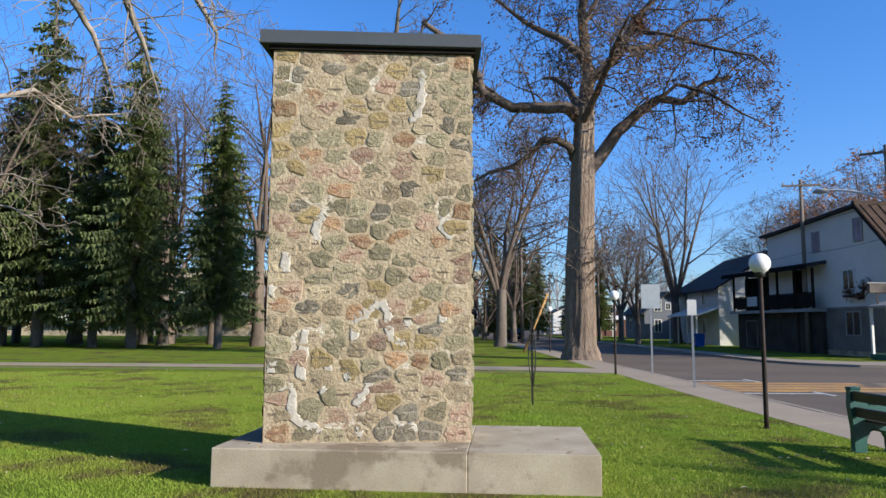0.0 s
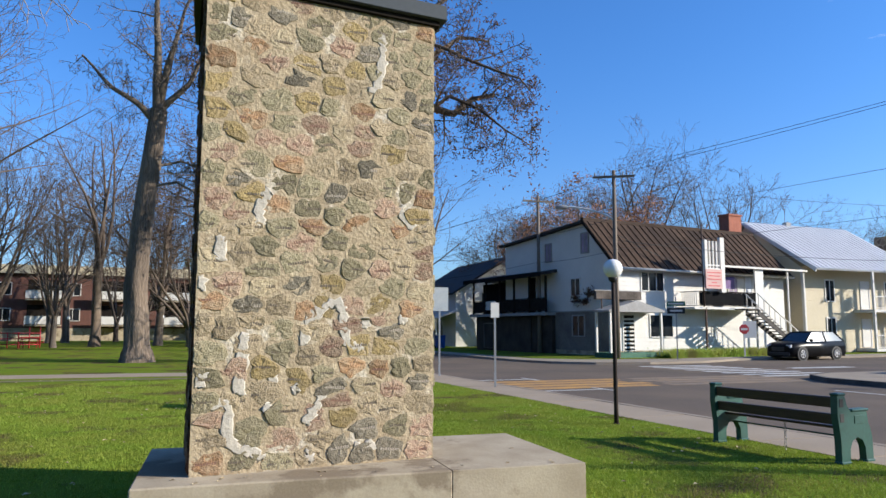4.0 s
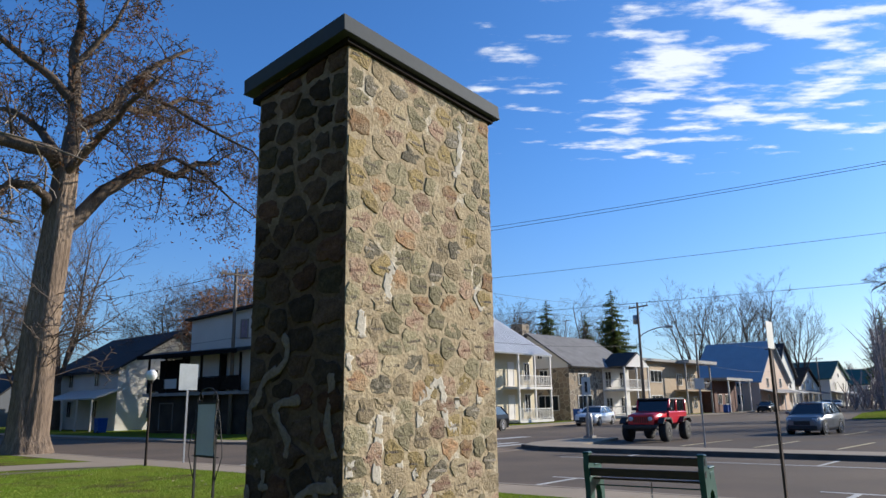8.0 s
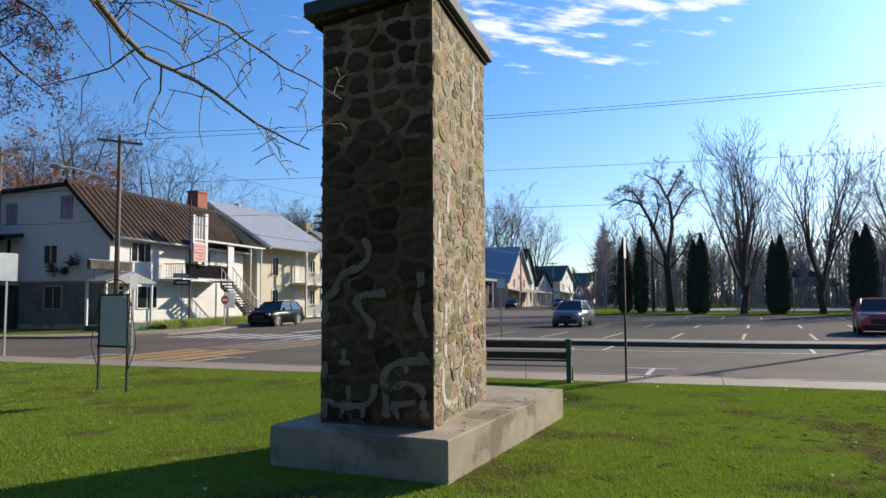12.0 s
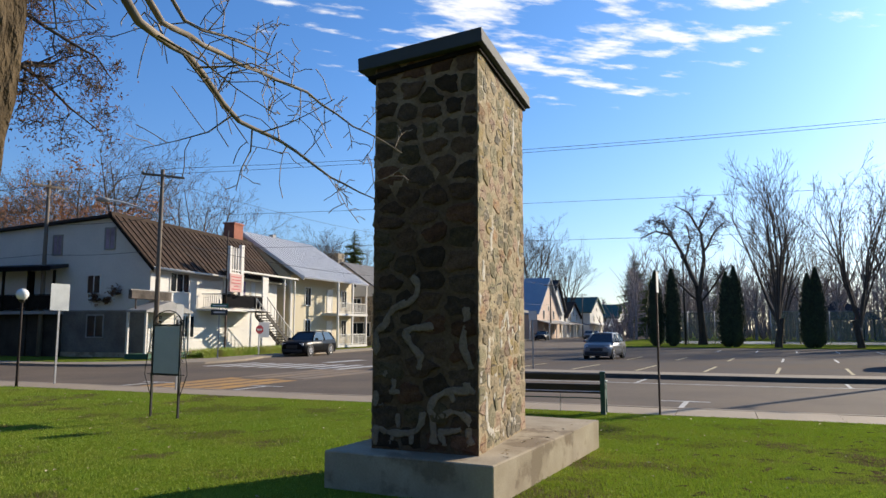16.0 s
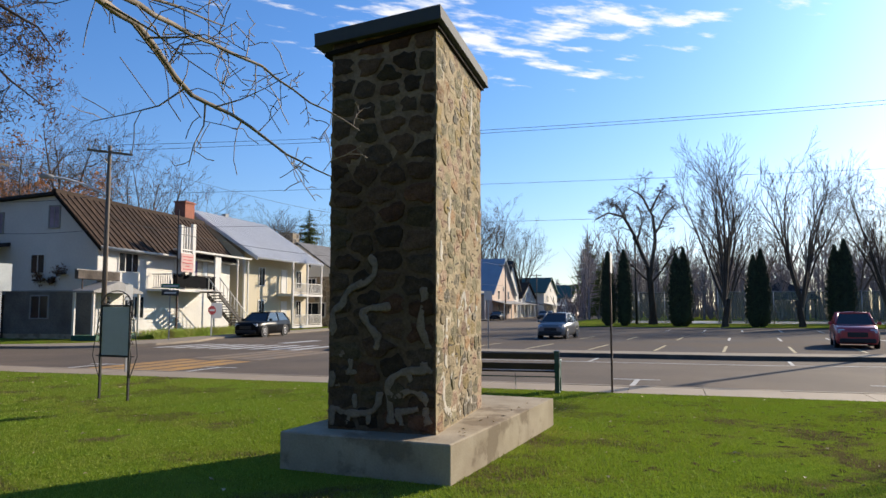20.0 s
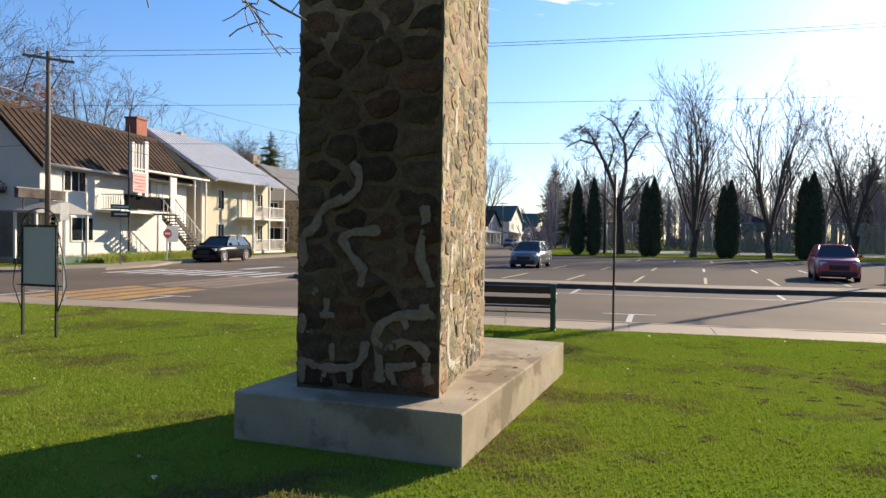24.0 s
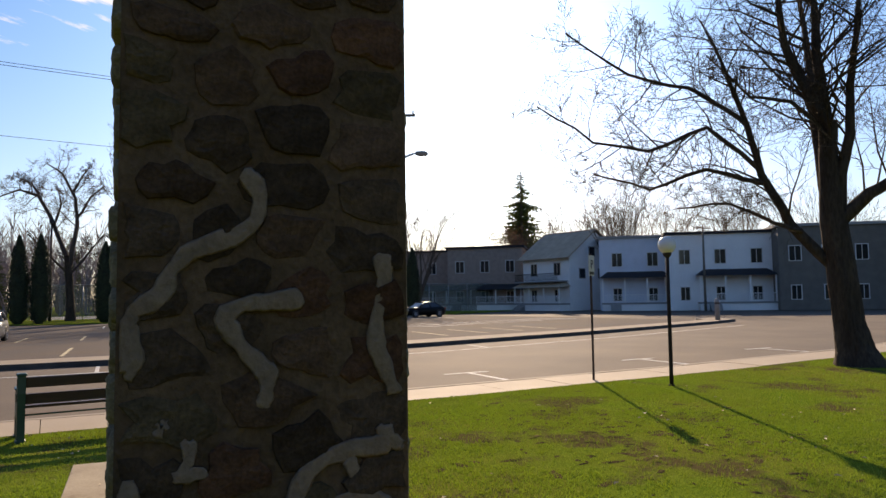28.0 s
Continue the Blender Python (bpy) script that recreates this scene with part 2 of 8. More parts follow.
M_GRASS = material("lawn", (0.125, 0.2, 0.02), 0.9, vary=0.25, grain=45, blot=0.5, bump=0.7, tint=(0.165, 0.175, 0.03), bump_dist=0.03, spec=0.0, patch=((0.1, 0.07, 0.04), 0.6, 0.53))
M_ASPHALT = material("asphalt", (0.16, 0.123, 0.092), 0.9, vary=0.15, grain=120, blot=0.3, bump=0.25, tint=(0.112, 0.09, 0.072), spec=0.12)
M_WALK = material("walk_concrete", (0.335, 0.26, 0.178), 0.85, vary=0.1, grain=60, blot=0.8, bump=0.2)
M_CONCRETE = material("plinth_concrete", (0.45, 0.38, 0.275), 0.9, vary=0.09, grain=45, blot=2.2, bump=0.22, tint=(0.33, 0.27, 0.19), spec=0.05, patch=((0.22, 0.172, 0.118), 1.3, 0.53))
M_POINTING = material("pale_pointing", (0.43, 0.35, 0.235), 0.95, vary=0.25, grain=30, blot=5, bump=0.8, tint=(0.33, 0.255, 0.16), bump_dist=0.02, spec=0.05, patch=((0.54, 0.48, 0.38), 2.2, 0.57))
# Side-face mortars: shade on that face is put into their darker colours.
M_MORTAR = material("shaded_old_mortar", (0.33, 0.235, 0.15), 0.95, vary=0.2, grain=30, blot=4, bump=0.9, tint=(0.18, 0.115, 0.066), bump_dist=0.02, spec=0.03)
M_MORTAR_DARK = material("shade_darkened_mortar", (0.19, 0.125, 0.075), 0.95, vary=0.25, grain=30, blot=2.5, bump=0.9, tint=(0.1, 0.065, 0.038), bump_dist=0.02, spec=0.03)
M_MORTAR_GREY = material("shaded_repair_mortar", (0.31, 0.23, 0.16), 0.95, vary=0.2, grain=30, blot=6, bump=0.8, bump_dist=0.02, spec=0.03, tint=(0.24, 0.175, 0.12))
M_MORTAR_NEW = material("fresh_mortar", (0.5, 0.45, 0.37), 0.9, vary=0.15, grain=30, blot=8, bump=0.6, bump_dist=0.015)
M_CAPMETAL = material("grey_sheet_metal", (0.07, 0.078, 0.085), 0.75, 0.0, spec=0.15, vary=0.05, grain=20, blot=2, bump=0.02)
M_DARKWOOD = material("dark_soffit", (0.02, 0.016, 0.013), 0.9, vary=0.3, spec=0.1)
M_BLACK = material("black_paint", (0.017, 0.014, 0.012), 0.6, vary=0.15, grain=30, blot=6, bump=0.05)
M_POST = material("rusty_brown_post", (0.04, 0.027, 0.02), 0.7, vary=0.3, grain=25, blot=5, bump=0.1, spec=0.2)
M_GREEN = material("bench_green_paint", (0.01, 0.075, 0.055), 0.45, vary=0.15, grain=30, blot=8, bump=0.05)
M_SLAT = material("bench_slat_wood", (0.05, 0.028, 0.02), 0.5, vary=0.25, grain=12, blot=4, bump=0.2, stretch=(6, 0.6, 6))
M_GLOBE = material("opal_globe", (0.8, 0.78, 0.74), 0.25, vary=0.04, grain=10, blot=3, bump=0.0)
M_WHITE = material("white_siding", (0.63, 0.605, 0.555), 0.7, vary=0.05, grain=8, blot=0.8, bump=0.05)
# Brighter copy of the white siding: glare over the backlit row is put in.
M_WHITEROW = material("glare_lifted_siding", (0.8, 0.79, 0.76), 0.7, vary=0.05, grain=8, blot=0.8, bump=0.05)
M_CREAM = material("cream_siding", (0.54, 0.46, 0.31), 0.7, vary=0.05, grain=8, blot=0.8, bump=0.05)
M_BEIGE = material("beige_brick", (0.42, 0.31, 0.2), 0.8, vary=0.1, grain=25, blot=2, bump=0.1)
M_REDBRICK = material("red_brick", (0.135, 0.058, 0.042), 0.85, vary=0.15, grain=25, blot=2, bump=0.15)
# Lightened brick: glare over the backlit row is put into the colour.
M_BROWNBRICK = material("brown_brick", (0.33, 0.25, 0.21), 0.85, vary=0.15, grain=25, blot=2, bump=0.15)
M_GREYSIDING = material("grey_siding", (0.13, 0.14, 0.16), 0.75, vary=0.06, grain=8, blot=1, bump=0.05)
M_ROOFBROWN = material("rusty_sheet_roof", (0.085, 0.054, 0.037), 0.85, 0.0, vary=0.35, grain=9, blot=0.7, bump=0.15, spec=0.1, tint=(0.036, 0.025, 0.02), stretch=(1, 0.45, 0.45))
M_ROOFSILVER = material("pale_sheet_roof", (0.62, 0.62, 0.62), 0.5, 0.0, vary=0.06, grain=4, blot=0.7, bump=0.03)
M_ROOFGREY = material("grey_shingles", (0.17, 0.165, 0.165), 0.9, vary=0.2, grain=14, blot=1, bump=0.2)
M_ROOFDARK = material("dark_shingles", (0.022, 0.022, 0.026), 0.85, vary=0.2, grain=14, blot=1, bump=0.2)
M_ROOFBLUE = material("blue_sheet_roof", (0.25, 0.31, 0.37), 0.45, 0.0, vary=0.06, grain=4, blot=0.7, bump=0.03)
M_GLASS = material("window_glass", (0.02, 0.024, 0.028), 0.08, vary=0.2, grain=2, blot=0.7, bump=0.0, spec=0.4)
M_POLE = material("weathered_pole", (0.2, 0.155, 0.115), 0.85, vary=0.2, grain=10, blot=1.5, bump=0.3, stretch=(4, 4, 0.4))
M_BARK = material("bark", (0.17, 0.135, 0.105), 0.95, vary=0.3, grain=18, blot=1.5, bump=0.8, stretch=(1, 1, 0.3), bump_dist=0.04)
M_TWIG = material("twigs", (0.135, 0.098, 0.072), 0.9, vary=0.2, grain=8, blot=1, bump=0.2)
M_SPRUCE = material("spruce_needles", (0.125, 0.15, 0.05), 0.8, vary=0.25, grain=10, blot=1, bump=0.0, island=0.5)
M_CEDAR = material("cedar_leaves", (0.025, 0.04, 0.013), 0.8, vary=0.25, grain=10, blot=1, bump=0.0, island=0.4)
M_STEEL = material("galvanised_steel", (0.35, 0.35, 0.35), 0.45, 0.7, vary=0.1, grain=20, blot=4, bump=0.03)
M_SIGNBACK = material("sign_back_aluminium", (0.42, 0.44, 0.43), 0.5, 0.4, vary=0.06, grain=15, blot=3, bump=0.02)
M_YELLOW_WORN = material("worn_orange_paint", (0.25, 0.165, 0.09), 0.9, vary=0.25, grain=15, blot=1.2, bump=0.1, tint=(0.16, 0.122, 0.09), patch=((0.15, 0.117, 0.088), 1.6, 0.55))
M_YELLOW = material("faded_yellow_paint", (0.46, 0.24, 0.05), 0.85, vary=0.25, grain=15, blot=1.2, bump=0.1, tint=(0.27, 0.155, 0.065))
M_LINE = material("white_road_paint", (0.55, 0.54, 0.51), 0.85, vary=0.2, grain=15, blot=2, bump=0.1)
M_TYRE = material("tyre_rubber", (0.015, 0.015, 0.015), 0.85, vary=0.2, grain=20, blot=4, bump=0.1)
M_RIM = material("alloy_rim", (0.4, 0.4, 0.42), 0.4, 0.6, vary=0.1, grain=20, blot=4, bump=0.0)
M_BLUEBIN = material("blue_plastic", (0.01, 0.08, 0.32), 0.5, vary=0.1, grain=10, blot=3, bump=0.02)
M_BLADE = material("grass_blades", (0.2, 0.3, 0.032), 0.7, vary=0.1, grain=30, blot=0.7, bump=0.0, island=0.14, spec=0.2, tint=(0.25, 0.255, 0.048), patch=((0.13, 0.1, 0.035), 0.6, 0.53))
M_DEADGRASS = material("trodden_grass", (0.16, 0.12, 0.05), 0.95, vary=0.3, grain=50, blot=2.5, bump=0.7, tint=(0.1, 0.12, 0.03), bump_dist=0.03)
M_SOIL = material("bare_soil", (0.115, 0.085, 0.042), 1.0, vary=0.35, grain=40, blot=4, bump=0.9, tint=(0.075, 0.065, 0.027), bump_dist=0.02, spec=0.0)
M_LEAFLITTER = material("dry_leaves", (0.5, 0.4, 0.25), 0.8, vary=0.2, bump=0.0, island=0.5)
M_KERB = material("kerb_concrete", (0.29, 0.23, 0.165), 0.9, vary=0.15, grain=40, blot=1.5, bump=0.3)
# Much darker than the other kerb, with paler blotches.
M_KERB_DARK = material("dark_kerb", (0.055, 0.05, 0.045), 0.9, vary=0.3, grain=30, blot=1.0, bump=0.3, tint=(0.12, 0.105, 0.09))
M_WALK_SAND = material("sandy_concrete", (0.32, 0.265, 0.2), 0.95, spec=0.15, vary=0.12, grain=50, blot=0.8, bump=0.2, tint=(0.25, 0.21, 0.165))
M_LOT = material("lot_asphalt", (0.145, 0.114, 0.088), 0.95, spec=0.03, vary=0.15, grain=90, blot=0.25, bump=0.25, tint=(0.12, 0.108, 0.1))
M_LOTPAINT = material("faded_lot_paint", (0.5, 0.42, 0.24), 0.85, vary=0.25, grain=15, blot=2, bump=0.1)
M_ROOFSEAM = material("rusty_seam", (0.06, 0.04, 0.029), 0.85, 0.0, spec=0.1, vary=0.2, grain=6, blot=0.9, bump=0.1)
M_TRIMGREY = material("grey_trim", (0.30, 0.29, 0.275), 0.75, vary=0.12, grain=10, blot=1.5, bump=0.05)
M_CHIMNEY = material("orange_brick", (0.36, 0.12, 0.07), 0.9, vary=0.15, grain=20, blot=3, bump=0.2)
M_CURTAIN = material("curtained_glass", (0.30, 0.24, 0.32), 0.3, vary=0.2, grain=3, blot=2, bump=0.0)
M_GREENPAINT = material("green_step_paint", (0.03, 0.12, 0.07), 0.7, vary=0.15, grain=15, blot=3, bump=0.05)
M_RUSTIRON = material("rusty_iron", (0.09, 0.055, 0.04), 0.85, 0.2, vary=0.25, grain=20, blot=4, bump=0.2)
# Dark annex wall; part of the shadow on it is put into the colour.
M_ANNEX = material("shaded_dark_block_wall", (0.075, 0.062, 0.05), 0.95, spec=0.1, vary=0.25, grain=15, blot=1.2, bump=0.15)
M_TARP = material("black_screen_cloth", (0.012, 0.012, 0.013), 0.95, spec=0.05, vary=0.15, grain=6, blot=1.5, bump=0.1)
M_STAIR = material("dark_stair_wood", (0.06, 0.05, 0.042), 0.8, vary=0.2, grain=10, blot=2, bump=0.1)
M_PINKSIGN = material("faded_pink_board", (0.55, 0.33, 0.29), 0.7, vary=0.08, grain=10, blot=2, bump=0.02)
M_REDPAINT = material("red_paint", (0.48, 0.03, 0.035), 0.5, vary=0.08, grain=10, blot=2, bump=0.02)
M_BLOCKWALL = material("grey_block_wall", (0.17, 0.15, 0.125), 0.9, vary=0.15, grain=15, blot=1.2, bump=0.15)
def stone_wall(name, scale, colors, joint):
    """Fieldstones of many sizes set in mortar."""
    m = material(name, colors[0], 0.9, vary=0.25, grain=20, blot=3, bump=0.3)
    nt = m.node_tree
    N, L = nt.nodes.new, nt.links.new
    tc, cell, edge, ramp, mx, rng_ = N("ShaderNodeTexCoord"), N("ShaderNodeTexVoronoi"), N("ShaderNodeTexVoronoi"), N("ShaderNodeValToRGB"), N("ShaderNodeMix"), N("ShaderNodeMapRange")
    edge.feature = "DISTANCE_TO_EDGE"
    for v in (cell, edge):
        v.inputs["Scale"].default_value = scale
        L(tc.outputs["Object"], v.inputs["Vector"])
    ramp.color_ramp.elements[0].color, ramp.color_ramp.elements[1].color = (*colors[0], 1), (*colors[1], 1)
    mid = ramp.color_ramp.elements.new(0.5)
    mid.color = (*colors[2], 1)
    L(cell.outputs["Color"], ramp.inputs["Fac"])
    rng_.inputs["From Min"].default_value, rng_.inputs["From Max"].default_value = 0.035, 0.085
    L(edge.outputs["Distance"], rng_.inputs["Value"])
    mx.data_type = "RGBA"
    mx.inputs["A"].default_value = (*joint, 1)
    L(rng_.outputs[0], mx.inputs["Factor"])
    L(ramp.outputs["Color"], mx.inputs["B"])
    hsv = next(n for n in nt.nodes if n.type == "HUE_SAT")
    L(mx.outputs["Result"], hsv.inputs["Color"])
    return m


M_BLOCKPALE = material("pale_block_facing", (0.2, 0.178, 0.15), 0.9, vary=0.22, grain=12, blot=0.8, bump=0.1, tint=(0.12, 0.104, 0.088))
M_STONEFRONT = stone_wall("fieldstone_facing", 1.9, ((0.08, 0.065, 0.05), (0.36, 0.27, 0.17), (0.19, 0.15, 0.11)), (0.33, 0.28, 0.21))
M_PEACH = material("peach_siding", (0.60, 0.44, 0.34), 0.75, vary=0.06, grain=8, blot=1, bump=0.05)
M_ROOFGREEN = material("green_sheet_roof", (0.03, 0.10, 0.075), 0.6, 0.1, vary=0.1, grain=4, blot=0.7, bump=0.03)
M_ROOFTAN = material("tan_shingles", (0.46, 0.34, 0.235), 0.9, vary=0.15, grain=14, blot=1, bump=0.2)
M_PALEBLUE = material("pale_blue_siding", (0.62, 0.65, 0.7), 0.75, vary=0.06, grain=8, blot=1, bump=0.05)
M_DEADLEAF = material("dead_leaves", (0.10, 0.05, 0.025), 0.8, vary=0.2, bump=0.0, island=0.5)
M_BARK_PALE = material("pale_bark", (0.2, 0.15, 0.108), 0.95, vary=0.3, grain=14, blot=1.2, bump=0.9, stretch=(1, 1, 0.25), bump_dist=0.05, tint=(0.08, 0.06, 0.046))
M_BARK_ROUGH = material("furrowed_bark", (0.135, 0.1, 0.062), 0.95, vary=0.45, grain=32, blot=13, bump=1.0, stretch=(1, 1, 0.42), bump_dist=0.06, tint=(0.03, 0.023, 0.016), spec=0.05)
M_TWIGPALE = material("pale_twigs", (0.34, 0.275, 0.21), 0.9, vary=0.25, grain=10, blot=2, bump=0.3, tint=(0.12, 0.1, 0.08))
# Bark and twigs for trees against the sun: backlit shade is in the colour.
M_BARK_DARK = material("shade_dark_bark", (0.085, 0.065, 0.05), 0.95, vary=0.35, grain=20, blot=3, bump=1.0, stretch=(1, 1, 0.25), bump_dist=0.05, tint=(0.045, 0.035, 0.028), spec=0.05)
M_TWIGDARK = material("shade_dark_twigs", (0.085, 0.064, 0.05), 0.9, vary=0.2, grain=8, blot=1, bump=0.2)
M_ALU = material("dull_aluminium", (0.62, 0.62, 0.62), 0.55, vary=0.1, grain=20, blot=2, bump=0.02)
# Paler than the near twigs: distance haze is put into this colour.
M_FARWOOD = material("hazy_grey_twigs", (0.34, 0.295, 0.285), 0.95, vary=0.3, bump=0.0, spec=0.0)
M_WEATHERBOX = material("weathered_sign_sheet", (0.15, 0.125, 0.105), 0.85, vary=0.35, grain=12, blot=1.6, bump=0.15, tint=(0.06, 0.05, 0.042), spec=0.1)
M_GREATBARK = material("pale_grey_bark", (0.265, 0.2, 0.147), 0.95, vary=0.3, grain=14, blot=1.2, bump=0.9, stretch=(1, 1, 0.25), bump_dist=0.07, tint=(0.115, 0.085, 0.064), spec=0.05)
M_RUSTLEAF = material("rusty_leaves", (0.36, 0.175, 0.095), 0.8, vary=0.2, bump=0.0, island=0.4)
M_CROWN = material("brown_grey_bark", (0.17, 0.13, 0.098), 0.95, vary=0.35, grain=18, blot=1.5, bump=0.8, stretch=(1, 1, 0.3), bump_dist=0.04, tint=(0.06, 0.046, 0.036), spec=0.05)
M_COURT = material("court_asphalt", (0.3, 0.31, 0.3), 0.9, vary=0.1, grain=30, blot=0.4, bump=0.1)
M_PURPLE = material("faded_purple_cloth", (0.2, 0.13, 0.27), 0.9, vary=0.15, grain=8, blot=2, bump=0.1)
M_CARGLASS = material("car_glass", (0.012, 0.014, 0.016), 0.05, vary=0.1, grain=2, blot=1, bump=0.0, spec=0.9)
M_TRIMBLACK = material("black_trim", (0.018, 0.018, 0.019), 0.55, vary=0.1, grain=15, blot=3, bump=0.02)
M_HEADLIGHT = material("headlight_lens", (0.6, 0.62, 0.64), 0.12, vary=0.05, grain=10, blot=3, bump=0.0)
M_TAILLIGHT = material("taillight_lens", (0.35, 0.01, 0.012), 0.2, vary=0.05, grain=10, blot=3, bump=0.0)
M_PLATE = material("plate_white", (0.6, 0.6, 0.6), 0.5, vary=0.05, bump=0.0)


def car_paint(name, color):
    return material(name, color, 0.3, 0.15, vary=0.04, grain=30, blot=1.0, bump=0.0, coat=0.4)


P_RED, P_BLACK, P_SILVER, P_WHITE, P_MAROON = car_paint("red_car_paint", (0.62, 0.012, 0.03)), material("black_car_paint", (0.004, 0.004, 0.005), 0.3, 0.0, vary=0.04, grain=30, blot=1.0, bump=0.0, spec=0.12), car_paint("grey_car_paint", (0.17, 0.172, 0.175)), car_paint("white_car_paint", (0.75, 0.75, 0.74)), car_paint("dark_red_car_paint", (0.46, 0.05, 0.06))
M_GREENSIGN = material("green_sign_face", (0.01, 0.13, 0.07), 0.5, vary=0.05, bump=0.0)
M_FENCE = material("pale_wire_mesh", (0.25, 0.27, 0.22), 0.9, vary=0.12, grain=5, blot=0.7, bump=0.05)
M_CLOTH = material("pale_notice_sheet", (0.5, 0.475, 0.43), 0.7, vary=0.05, grain=8, blot=2, bump=0.02)
M_WIRE = material("wire_sheath", (0.02, 0.02, 0.022), 0.6, vary=0.1, bump=0.0)


def let_through(m, share, color):
    """Thin leaves let some light through."""
    nt = m.node_tree
    b, out = nt.nodes["Principled BSDF"], nt.nodes["Material Output"]
    tr, mx = nt.nodes.new("ShaderNodeBsdfTranslucent"), nt.nodes.new("ShaderNodeMixShader")
    tr.inputs["Color"].default_value, mx.inputs["Fac"].default_value = (*color, 1), share
    nt.links.new(b.outputs[0], mx.inputs[1])
    nt.links.new(tr.outputs[0], mx.inputs[2])
    nt.links.new(mx.outputs[0], out.inputs["Surface"])


def see_through(m, share):
    """A mesh of thin wires, mostly gaps."""
    nt = m.node_tree
    b, out = nt.nodes["Principled BSDF"], nt.nodes["Material Output"]
    tr, mx = nt.nodes.new("ShaderNodeBsdfTransparent"), nt.nodes.new("ShaderNodeMixShader")
    mx.inputs["Fac"].default_value = share
    nt.links.new(b.outputs[0], mx.inputs[1])
    nt.links.new(tr.outputs[0], mx.inputs[2])
    nt.links.new(mx.outputs[0], out.inputs["Surface"])


see_through(M_FENCE, 0.68)
let_through(M_BLADE, 0.28, (0.24, 0.36, 0.03))
let_through(M_SPRUCE, 0.3, (0.13, 0.17, 0.04))
let_through(M_DEADLEAF, 0.3, (0.25, 0.11, 0.04))
let_through(M_RUSTLEAF, 0.3, (0.4, 0.17, 0.07))


# ---- ground ----
def slab(name, poly, z0, z1, mat, label, category):
    return solid(name, MB().prism(poly, z0, z1), mat, label, category, kind="structure")


def strip(name, left, right, z, thick, mat, label, category):
    """A band of ground between two lines of equal length."""
    return slab(name, list(left) + list(reversed(list(right))), z - thick, z, mat, label, category)


ROAD = -0.08
YS = [75, 45, 30, 16, 5, -5, -12, -20, -35, -60, -120]
WALK_IN = [8.3, 8.2, 8.1, 8.0, 7.9, 7.85, 8.1, 8.9, 12.0, 19.5, 42]
slab("ground", [(-2500, -2500), (2500, -2500), (2500, 2500), (-2500, 2500)], ROAD - 1, ROAD, M_ASPHALT, "worn grey asphalt roadway reaching to the distance", "road")
strip("lawn", [(-220, y) for y in YS], list(zip(WALK_IN, YS)), 0.0, 0.3, M_GRASS, "short mown green lawn with worn patches", "lawn")
slab("far_field", [(64.5, 7), (64.5, -36), (80, -60), (400, -60), (400, 10), (90, 10)], -0.3, 0.02, M_GRASS, "green grass beyond the parking lot", "lawn")
slab("yard", [(19.3, 120), (19.3, 28), (21, 25.6), (26, 24.6), (31, 25.4), (60, 27.5), (300, 29), (300, 120)], -0.3, -0.005, M_GRASS, "rough grass round the houses", "lawn")
slab("backyard", [(-220, 75), (8.3, 75), (8.3, 300), (-220, 300)], -0.3, -0.004, M_GRASS, "grass behind the park trees", "lawn")

# the pavement beside the lawn, slab by slab
pavement = thing("pavement_1", "pale concrete pavement beside the lawn", "pavement", kind="structure")
edge = [(x, y) for x, y in zip(WALK_IN, YS)]


def walk_x(y):
    return float(np.interp(-y, [-q for q in YS], WALK_IN))


y = 60.0
while y > -60:
    step = 1.5 if y > -30 else 4.0
    a, b = y, y - step + 0.012
    mb = MB().prism([(walk_x(a), a), (walk_x(b), b), (walk_x(b) + 1.3, b), (walk_x(a) + 1.3, a)], -0.3, 0.006 + random.uniform(-0.004, 0.004))
    part("paving_slab", mb, M_WALK, pavement)
    y -= step
strip("kerb_1", [(x + 1.3, y) for x, y in edge], [(x + 1.46, y) for x, y in edge], 0.012, 0.3, M_KERB, "low worn concrete kerb along the road", "kerb")

# the island pavement and its dark kerb on the far side
FAR = [(22.6, 12.2), (20.9, 11.6), (20.0, 10.2), (19.8, 8), (19.8, -5), (20.5, -10), (23.2, -21), (27.3, -34), (29.2, -38.5), (32.5, -40.5)]
INNER = [(27.5, 12.2), (27.2, 10.4), (22.2, 9.6), (21.7, 7.5), (21.7, -5), (22.4, -10), (25.1, -21), (29.2, -34), (30.6, -37.2), (32.6, -38.6)]
strip("kerb_2", FAR, [(x + 0.17, y - 0.02) for x, y in FAR], 0.075, 0.4, M_KERB_DARK, "dark concrete kerb of the parking lot", "kerb")
strip("pavement_2", [(x + 0.172, y - 0.02) for x, y in FAR], INNER, 0.066, 0.4, M_WALK_SAND, "sandy concrete pavement along the parking lot", "pavement")
slab("parking_lot", [(21.75, 9), (21.75, -5), (22.45, -10), (25.2, -21), (29.3, -34), (33, -38.8), (64.4, -36), (64.4, 7), (40, 11.5), (27.4, 11.5)], -0.4, -0.045, M_LOT, "worn asphalt parking lot with faded lines", "parking lot")
slab("pavement_3", [(17.7, 75), (17.7, 27), (18.3, 24.2), (19.8, 22.6), (22.3, 21.7), (26, 22.0), (29.6, 23.4), (60, 25.3), (300, 26.8), (300, 28.9), (60, 27.4), (31, 25.3), (26, 24.5), (21, 25.5), (19.2, 27.9), (19.2, 75)],
     -0.4, 0.03, M_WALK_SAND, "cracked concrete pavement at the street corner", "pavement")
